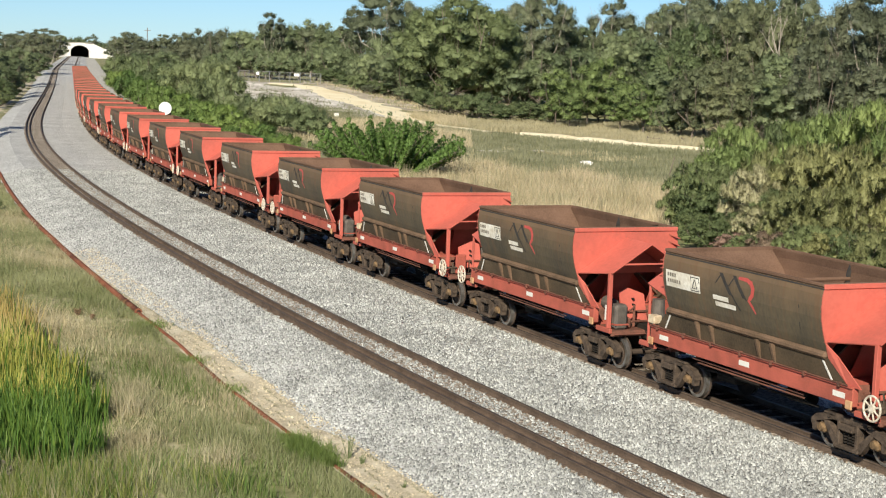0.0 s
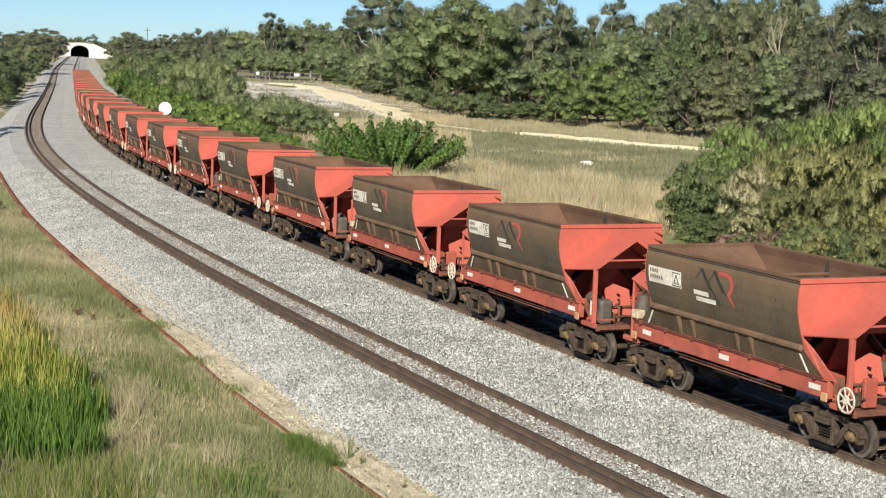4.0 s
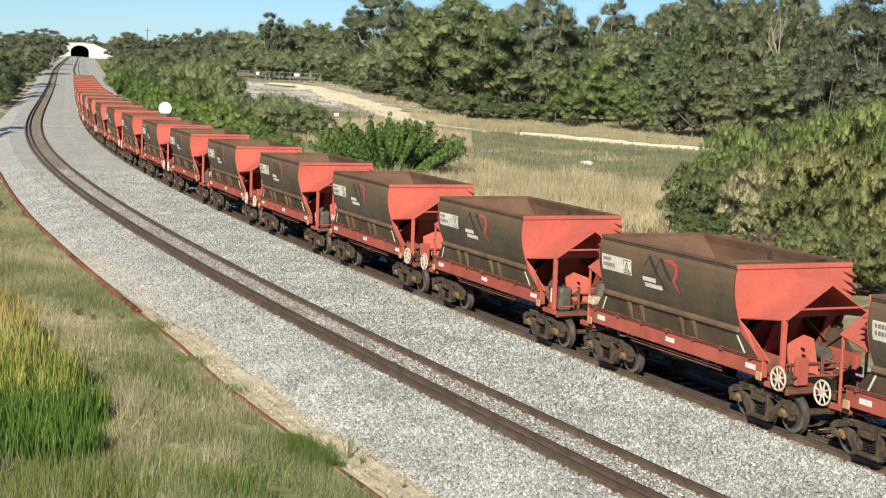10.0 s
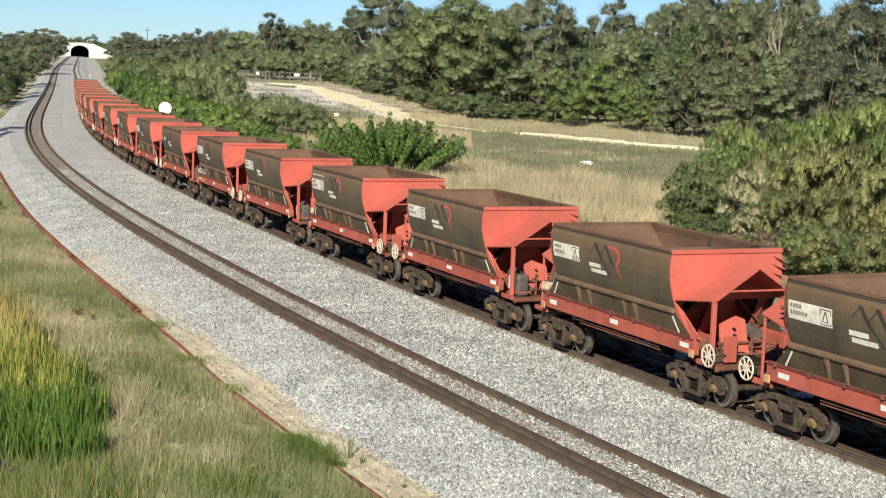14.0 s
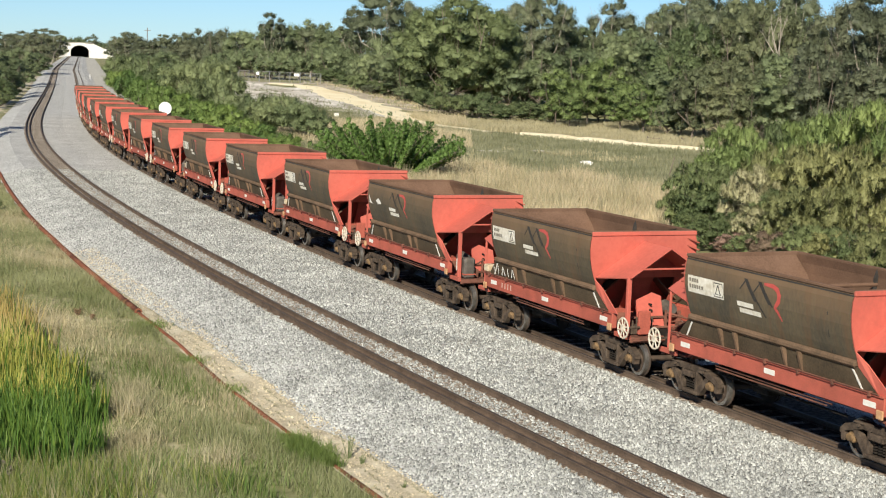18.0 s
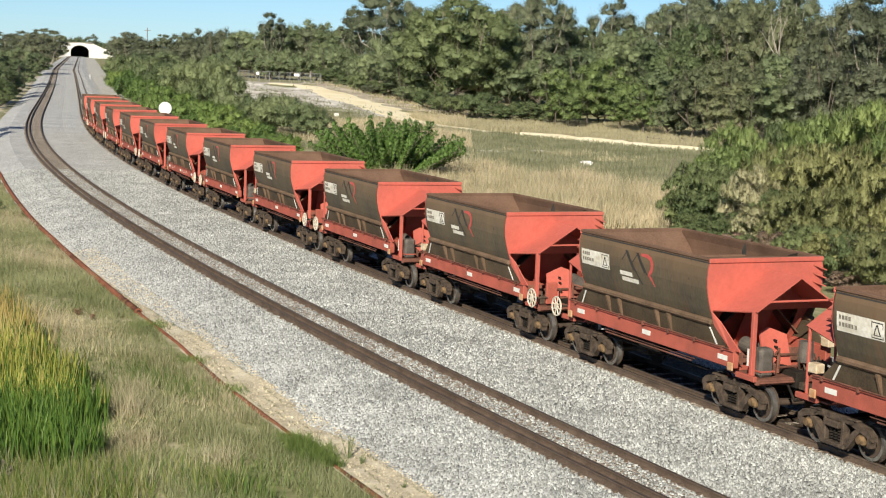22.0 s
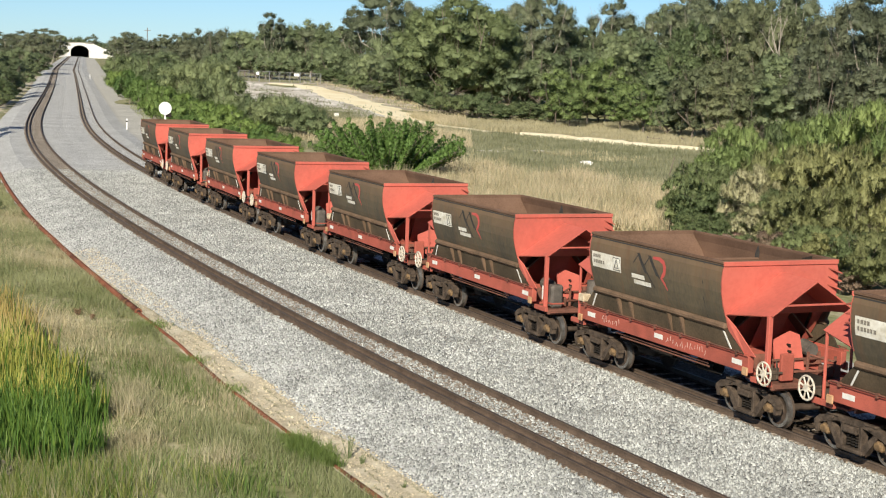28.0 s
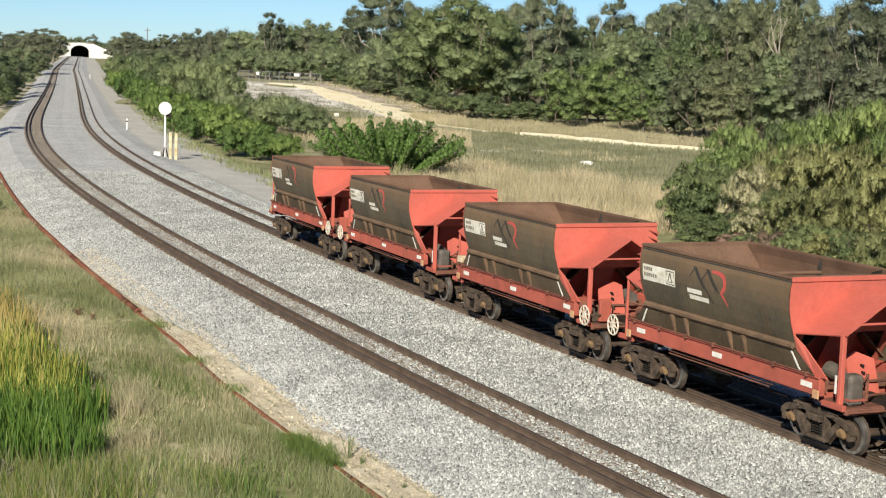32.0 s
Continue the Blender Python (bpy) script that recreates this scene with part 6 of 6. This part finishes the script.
cab = tagged(new("equipment_box"), "small white equipment box on the gravel", "box")
cab.matrix_basis = pose(mx - 0.55, my - 0.2, mz)
part("body", box(B(), -0.28, 0.28, -0.2, 0.2, -0.05, 0.36, 0.02), WHITE, cab)
part("lid", box(B(), -0.31, 0.31, -0.23, 0.23, 0.36, 0.42, 0.01), WHITE, cab)
for dx, hh in ((0.62, 2.0), (1.08, 1.95)):
    b = tagged(new("timber_post"), "stout cream-painted timber post", "post", group="posts by the marker")
    b.matrix_basis = pose(mx + dx, my - 0.9, mz)
    part("shaft", box(B(), -0.13, 0.13, -0.13, 0.13, -0.3, hh, 0.03), CREAM, b)
    part("cap", box(B(), -0.15, 0.15, -0.15, 0.15, hh, hh + 0.05, 0.01), CREAM, b)
thin = tagged(new("steel_stake"), "thin grey steel stake", "stake")
thin.matrix_basis = pose(mx + 1.5, my - 1.6, mz)
part("shaft", rod(B(), (0, 0, -0.2), (0, 0, 1.1), 0.035, sides=6), GALV, thin)
for x, y, hh in ((-35.0, 173.5, 1.3), (-92.8, 412, 1.6), (-91.5, 450, 1.6)):
    b = tagged(new("marker_post"), "short white marker post beside the line", "post", group="marker posts")
    s, o = offset_of(np.array([x]), np.array([y]))
    b.matrix_basis = pose(x, y, float(np.interp(s[0], RISE_S, RISE_Z)) - 0.6)
    part("shaft", box(B(), -0.07, 0.07, -0.04, 0.04, -0.3, hh, 0.01), SIGN_WHITE, b)
    part("band", box(B(), -0.075, 0.075, -0.045, 0.045, hh - 0.35, hh - 0.2), BLACK, b)

# chain-link yard fence on the sandy rise
fence = tagged(new("fence"), "grey chain-link fence with white notices", "fence")
FX0, FX1, FY = -41.0, -25.0, 311.0
for i in range(9):
    x = FX0 + (FX1 - FX0) * i / 8
    z = gz(x, FY)
    part("fence_post", rod(B(), (x, FY, z - 0.3), (x, FY, z + 2.1), 0.06, sides=6), GALV, fence)
    if i < 8:
        x2 = FX0 + (FX1 - FX0) * (i + 1) / 8
        z2 = gz(x2, FY)
        part("fence_rail", rod(B(), (x, FY, z + 2.05), (x2, FY, z2 + 2.05), 0.035, sides=5), GALV, fence)
        wires = B()
        for k in range(9):
            f0 = k / 9
            xa = x + (x2 - x) * f0
            xb = x + (x2 - x) * min(1, f0 + 0.5)
            za, zb = z + (z2 - z) * f0, z + (z2 - z) * min(1, f0 + 0.5)
            rod(wires, (xa, FY, za + 0.05), (xb, FY, zb + 2.0), 0.008, sides=3)
            rod(wires, (xb, FY, zb + 0.05), (xa, FY, za + 2.0), 0.008, sides=3)
        part("fence_mesh", wires, GALV, fence)
for px, wd in ((457, 0.55), (526, 1.0)):
    x, _ = spot(px, FY)
    z = gz(x, FY)
    part("notice", box(B(), x - wd / 2, x + wd / 2, FY - 0.1, FY - 0.07, z + 1.35, z + 1.9), SIGN_WHITE, fence)
bx, by = 13.8, 156.0
bz = gz(bx, by)
lid = tagged(new("inspection_cover"), "pale concrete inspection cover in the grass", "cover")
lid.matrix_basis = pose(bx, by, bz + 0.12)
part("slab", box(B(), -0.6, 0.6, -0.5, 0.5, -0.4, 0.22, 0.04), CONCRETE_WHITE, lid)
part("lid", box(B(), -0.4, 0.4, -0.35, 0.35, 0.22, 0.29, 0.02), CONCRETE_WHITE, lid)
px_, py_ = spot(598, 250)
small = tagged(new("white_bin"), "small white box on the sandy bank", "box")
small.matrix_basis = pose(px_, py_, gz(px_, py_))
part("body", box(B(), -0.35, 0.35, -0.2, 0.2, -0.1, 0.5, 0.03), WHITE, small)
part("lid", box(B(), -0.38, 0.38, -0.23, 0.23, 0.5, 0.56, 0.02), GALV, small)

# bridge over the line, far off: an arch in a white wall
ts = 1050.0
tc = on_line(ts, APART / 2 + 3.2)
tun = tagged(new("bridge"), "white concrete arch bridge with sloping wing walls over the line", "bridge")
tun.matrix_basis = Matrix.Translation(tc) @ Matrix.Rotation(-heading(ts), 4, "Z")
AW, AH = 5.9, 7.2
arch = [(AW * math.cos(math.pi * i / 20), 3.0 + (AH - 3.0) * math.sin(math.pi * i / 20)) for i in range(21)]
bm = B()
outer = [(8.6, -1.0)] + [(8.6, 7.5)] + [(8.6 - 17.2 * i / 10, 8.9 - abs(i - 5) * 0.14) for i in range(11)] + [(-8.6, -1.0)]
ring = [(-AW, -1.0)] + arch[::-1] + [(AW, -1.0)]
face = outer + ring
fr = [bm.verts.new((x, 0, z)) for x, z in face]
bk = [bm.verts.new((x, 14, z)) for x, z in face]
bm.faces.new(fr)
bm.faces.new(bk[::-1])
for i in range(len(face)):
    j = (i + 1) % len(face)
    bm.faces.new((fr[i], fr[j], bk[j], bk[i]))
part("arch_wall", bm, CONCRETE_WHITE, tun)
bm = B()
box(bm, -9, 9, 0.2, 13.8, 8.7, 9.1)
part("deck", bm, CONCRETE, tun)
bm = B()
plate(bm, [(8.6, 0.2, -1), (8.6, 0.2, 8.4), (24, -14, 2.4), (24, -14, -1)], 0.5)
part("wing_wall", bm, CONCRETE_WHITE, tun)
bm = B()
plate(bm, [(-8.6, 0.2, -1), (-8.6, 0.2, 8.4), (-14, -3, 5.0), (-14, -3, -1)], 0.5)
part("wing_wall", bm, CONCRETE_WHITE, tun)
# added dark wall and box behind the arch, so that its opening looks shaded
bm = B()
box(bm, -8.5, 8.5, 40, 41, -1, 8.6)
part("far_shade_wall", bm, DARK, tun)
bm = B()
for side in (-1, 1):
    box(bm, side * 7.2 - 1.3, side * 7.2 + 1.3, 14, 41, -1, 8.6)
box(bm, -8.5, 8.5, 14, 41, 7.8, 8.6)
part("passage", bm, DARK, tun)

# ---- smaller things ----
plant("gum", -48.5, 149.5, 11, 5.5, group="trees beyond the near track")
plant("gum", -46.5, 140, 10.5, 5.5, group="trees beyond the near track")


def dead_tree(x, y, height, seed):
    r = random.Random(seed)
    t = new("dead_tree")
    bm = B()

    def grow(a, d, length, radius, depth):
        b = a + d * length
        rod(bm, a, b, radius, radius * 0.65, 5)
        if depth:
            for _ in range(3 if depth == 3 else 2):
                n_ = (d + Vector((r.uniform(-0.6, 0.6), r.uniform(-0.6, 0.6), r.uniform(0.0, 0.6)))).normalized()
                grow(b, n_, length * r.uniform(0.5, 0.72), radius * 0.6, depth - 1)

    grow(Vector((0, 0, -0.3)), Vector((0.1, 0, 1)).normalized(), height * 0.3, 0.0105 * height, 4)
    part("branches_and_trunk", bm, PALE_BARK, t)
    t.matrix_basis = Matrix.Translation((x, y, gz(x, y)))
    return tagged(t, "bare dead tree with bleached pale branches", "tree", group="dead trees")


dead_tree(*spot(1371, 251), 26.0, 3)
dead_tree(*spot(1456, 262), 27.0, 9)
dead_tree(*spot(470, 344), 8.0, 21)
plant("scrub:dusk", *spot(659, 301), 2.1, 5.2, group="bushland trees")
plant("shrub", *spot(630, 304), 3.4, 4.6, group="bushland trees")
# pile of dead wood at the edge of the bush
px_, py_ = spot(1190, 214)
for i in range(9):
    r = random.Random(40 + i)
    lg = new("fallen_log")
    a = r.uniform(0, 3.14)
    ln = r.uniform(1.0, 2.4)
    lg.matrix_basis = pose(px_ + r.uniform(-3.5, 3.5), py_ + r.uniform(-1.5, 1.5), 0)
    lg.location.z = gz(lg.location.x, lg.location.y) + 0.12
    part("stem", rod(B(), (-ln / 2 * math.cos(a), -ln / 2 * math.sin(a), 0), (ln / 2 * math.cos(a), ln / 2 * math.sin(a), r.uniform(0, 0.5)), 0.15, 0.09, 7), BARK, lg)
    part("stub", rod(B(), (0, 0, 0), (0.2, 0.1, 0.5), 0.06, 0.03, 5), BARK, lg)
    tagged(lg, "weathered fallen log lying in dry grass", "log", group="fallen logs")
# weeds that lean over the pipe and on the gravel shoulder
def weed(x, y, z, size, leaf, seed, label):
    r = np.random.default_rng(seed)
    w_ = new("weed")
    bm = B()
    c, rad = [], []
    for _ in range(9):
        a, k = r.uniform(0, 6.28), r.uniform(0.1, 0.5)
        tip = (math.cos(a) * k * size, math.sin(a) * k * size, size * r.uniform(0.5, 1.0))
        rod(bm, (0, 0, -0.03), tip, 0.012, 0.005, 4)
        for f in (0.5, 0.75, 1.0):
            c.append(tuple(q * f for q in tip))
            rad.append((size * 0.17,) * 3)
    q, f, nr = leaf_cloud(c, rad, 700, size * 0.06, seed, 0, 1.6)
    tagged(part("stem_tangle", bm, BARK, w_), kind="stuff")
    shared("foliage", fast_mesh("foliage", q, f, leaf, normals=nr), w_, Matrix.Identity(4))
    w_.matrix_basis = Matrix.Translation((x, y, z))
    return tagged(w_, label, "weed", group="weeds beside the line")


for s_, o_, size, leaf in ((56, -5.6, 0.7, LEAF_GREEN), (58, -6.2, 0.6, LEAF_GREEN)):
    q_ = on_line(s_, o_)
    weed(q_.x, q_.y, gz(q_.x, q_.y) + 0.03, size, leaf, int(s_ * 10) + 200, "small green weed growing beside the rusty pipe")


def wiry_weed(x, y, z, size, seed):
    """Thin bare stems with a few narrow leaves."""
    r = random.Random(seed)
    w_ = new("wiry_weed")
    for _ in range(9):
        a, k = r.uniform(0, 6.28), r.uniform(0.1, 0.4)
        foot = Vector((math.cos(a), math.sin(a), 0)) * r.uniform(0, 0.16) * size
        tip = foot + Vector((math.cos(a) * k, math.sin(a) * k, r.uniform(0.45, 1.0))) * size
        bm = rod(B(), foot - Vector((0, 0, 0.03)), tip, 0.009, 0.004, 4)
        for f in (0.45, 0.6, 0.75, 0.9, 1.0):
            q = foot.lerp(tip, f)
            e = q + Vector((r.uniform(-1, 1), r.uniform(-1, 1), r.uniform(0.1, 0.8))).normalized() * size * 0.16
            rod(bm, q, e, 0.007, 0.002, 3)
        part("stem", bm, LEAF_GREY, w_)
    w_.matrix_basis = Matrix.Translation((x, y, z))
    return tagged(w_, "wiry grey-green weed on the sandy strip", "weed", group="weeds beside the line")


for s_, o_, size in ((1.75, -4.3, 0.55), (2.6, -4.45, 0.22), (-0.9, -4.1, 0.16), (1.2, -4.2, 0.2)):
    q_ = on_line(s_, o_)
    wiry_weed(q_.x, q_.y, gz(q_.x, q_.y) + 0.03, size, int(s_ * 10) + 700)
for s_, o_, size in ((21.5, -6.5, 0.26), (20.6, -6.2, 0.2)):
    q_ = on_line(s_, o_)
    weed(q_.x, q_.y, gz(q_.x, q_.y) + 0.02, size, LEAF_RUST, int(s_ * 10) + 900, "low rusty-red weed in the verge grass")
for dx, dy, size in ((-9.6, 32.6, 0.6), (-9.0, 32.0, 0.5), (-10.1, 33.4, 0.7)):
    weed(dx, dy, gz(dx, dy) + 0.02, size, LEAF_ASH, int(-dx * 100) + 40, "tangle of grey dead stalks beside the reeds")
# crumbled limestone on the strip
def clods(count, seed):
    r = np.random.default_rng(seed)
    s_ = -6 + 44 * r.random(count) ** 1.3
    o_ = np.interp(s_, PIPE_S, PIPE_O) + 0.05 + r.random(count) ** 0.8 * 1.1
    c = np.stack([np.interp(s_, LINE_S, LINE_P[:, i]) + np.interp(s_, LINE_S, LINE_N[:, i]) * o_ for i in (0, 1)], 1)
    c = np.concatenate([c, np.maximum(ground_z(c[:, 0], c[:, 1]) + 0.04, np.interp(o_, [-4.6, -4.0, -2.3], [-0.9, -0.6, BED_TOP]) + 0.025)[:, None]], 1)
    size = 0.006 + 0.035 * r.random(count) ** 4
    oct_v = np.array([[1, 0, 0], [0, 1, 0], [-1, 0, 0], [0, -1, 0], [0, 0, 1], [0, 0, -0.6]])
    t = np.array([[0, 1, 4], [1, 2, 4], [2, 3, 4], [3, 0, 4]])
    v = c[:, None] + oct_v[None] * r.uniform(0.5, 1.4, (count, 6, 1)) * size[:, None, None]
    f = (np.arange(count)[:, None, None] * 6 + t[None]).reshape(-1, 3)
    return tagged(new("limestone_crumbs", fast_mesh("limestone_crumbs", v.reshape(-1, 3), f, CLOD)), "crumbled pale limestone on the sandy strip", "stones", kind="stuff")


clods(12000, 61)


def rubble(count, seed):
    """Low bank of pale limestone lumps along the sandy track."""
    r = np.random.default_rng(seed)
    x = r.uniform(9.0, 35, count)
    c = np.stack([x, np.interp(x, BANK_X, BANK_Y) + 1.0 + r.normal(0, 1.0, count)], 1)
    c = np.concatenate([c, ground_z(c[:, 0], c[:, 1])[:, None] + 0.12], 1)
    size = 0.06 + 0.26 * r.random(count) ** 3
    oct_v = np.array([[1, 0, 0], [0, 1, 0], [-1, 0, 0], [0, -1, 0], [0, 0, 0.55], [0, 0, -0.5]])
    t = np.array([[0, 1, 4], [1, 2, 4], [2, 3, 4], [3, 0, 4], [1, 0, 5], [2, 1, 5], [3, 2, 5], [0, 3, 5]])
    v = c[:, None] + oct_v[None] * r.uniform(0.5, 1.4, (count, 6, 1)) * size[:, None, None]
    f = (np.arange(count)[:, None, None] * 6 + t[None]).reshape(-1, 3)
    return tagged(new("limestone_rubble", fast_mesh("limestone_rubble", v.reshape(-1, 3), f, CLOD)), "low bank of pale limestone lumps beside the track", "stones", kind="stuff")


rubble(900, 62)
for s_, o_, size in ((101, 14.4, 0.25), (93, 14.0, 0.25), (112, 14.3, 0.3), (120, 13.9, 0.25), (132, 13.8, 0.3)):
    q_ = on_line(s_, o_)
    weed(q_.x, q_.y, on_ground(q_.x, q_.y), size, LEAF_PALE, int(s_ * 10) + 500, "small dry weed on the gravel shoulder")
# flattened dry litter in lines along the sandy strip
r_ = np.random.default_rng(77)
ls_ = -4 + 36 * r_.random(5200) ** 1.3
lf_ = r_.choice([0.22, 0.42, 0.6, 0.85], 5200) + 0.05 * np.sin(ls_ * 0.6) + r_.normal(0, 0.022, 5200)
lo_ = np.interp(ls_, PIPE_S, PIPE_O) * (1 - lf_) + np.interp(ls_, EDGE_S, EDGE_O) * lf_
kept = np.sin(ls_ * 1.3 + lf_ * 20) + r_.normal(0, 0.4, 5200) > -0.4
lp_ = np.array([tuple(on_line(a, b))[:2] for a, b in zip(ls_[kept], lo_[kept])])
lz_ = np.maximum(ground_z(lp_[:, 0], lp_[:, 1]) + 0.03, np.interp(lo_[kept], [-4.6, -4.0, -2.3], [-0.9, -0.6, BED_TOP]) + 0.02)
blades("dry_litter", np.column_stack([lp_, lz_]), 0.05, 0.009, GRASS_DULL, 78, lean=2.0, label="flattened olive and straw litter along the sandy strip", category="litter")
# limestone rubble in the sandy strip
for i in range(12):
    r = random.Random(900 + i)
    s_ = r.uniform(-4, 20)
    q_ = on_line(s_, float(np.interp(s_, PIPE_S, PIPE_O)) + r.uniform(0.12, 0.5))
    k_ = r.uniform(0.018, 0.05)
    bm = B()
    bmesh.ops.create_icosphere(bm, subdivisions=1, radius=k_)
    for v in bm.verts:
        v.co *= r.uniform(0.7, 1.25)
    ob = new("limestone_rock", mesh_of(bm, "limestone_rock", STRIP))
    ob.matrix_basis = Matrix.Translation((q_.x, q_.y, gz(q_.x, q_.y) + 0.05 + k_ * 0.4))
    tagged(ob, "small pale limestone rock on the sandy strip", "rock", group="limestone rocks")
# utility pole far behind the shrubs
ux, uy = spot(262, 600)
up_ = tagged(new("utility_pole"), "slim grey timber utility pole behind the bush", "pole")
up_.matrix_basis = pose(ux, uy, gz(ux, uy))
part("pole", rod(B(), (0, 0, -0.5), (0, 0, 16.5), 0.2, 0.14, 8), BARK, up_)
part("crossarm", box(B(), -1.2, 1.2, -0.08, 0.08, 15.4, 15.6), BARK, up_)
# a leaning stick in the meadow
sx_, sy_ = spot(1188, 143)
stick = tagged(new("leaning_stick"), "thin dark stick leaning in the tall grass", "stick")
stick.matrix_basis = pose(sx_, sy_, gz(sx_, sy_))
part("shaft", rod(B(), (0, 0, -0.3), (0.5, 0, 1.9), 0.05, 0.035, 6), BARK, stick)
part("twig", rod(B(), (0.25, 0, 1.0), (0.05, 0, 1.35), 0.025, 0.012, 5), BARK, stick)


# ---- what moves: the train rolls towards the bridge and slows a little ----
TAIL_T = [0, 4, 8, 12, 16, 20, 24, 28, 32]
TAIL_S = [346.5, 303.6, 261.3, 219.9, 179.6, 140.4, 102.8, 66.3, 30.9]


def tail_at(t):
    """Arc of the last wagon's leading body corner along its track."""
    c = np.polyfit(TAIL_T, TAIL_S, 4)
    return float(np.polyval(c, t))


def wagon_pose(arc, turned):
    """Both bogies stand on the rails."""
    a, b = on_rear(arc - BOGIE), on_rear(arc + BOGIE)
    ahead = (a - b).normalized()
    if turned:
        ahead = -ahead
    left = Vector((0, 0, 1)).cross(ahead).normalized()
    up = ahead.cross(left)
    m = Matrix((ahead, left, up)).transposed().to_4x4()
    m.translation = (a + b) / 2
    return m


def motions():
    times = [i * 0.5 for i in range(65)]
    for i, w in enumerate(wagons):
        turned = i % 2 == 1
        walk(w, [(t, wagon_pose(tail_at(t) + HALF - i * PITCH, turned)) for t in times])
    # wheels roll without slipping; all wheelsets of one sense share their keys
    done = {}
    for i, w in enumerate(wagons):
        turned = i % 2 == 1
        for bogie in w.children:
            for part_ in bogie.children:
                if not part_.name.startswith("wheelset"):
                    continue
                x = round(part_.location.x, 3)
                if (turned, x) not in done:
                    rows = []
                    for f in range(961):
                        t = f / 30
                        turn = (tail_at(0) - tail_at(t)) / WHEEL_R * (-1 if turned else 1)
                        rows.append((t, Matrix.Translation((x, 0, WHEEL_R)) @ Matrix.Rotation(turn, 4, "Y")))
                    walk(part_, rows)
                    done[(turned, x)] = part_
                else:
                    src = done[(turned, x)].animation_data
                    part_.rotation_mode = "QUATERNION"
                    ad = part_.animation_data_create()
                    ad.action = src.action
                    ad.action_slot = src.action_slot


motions()
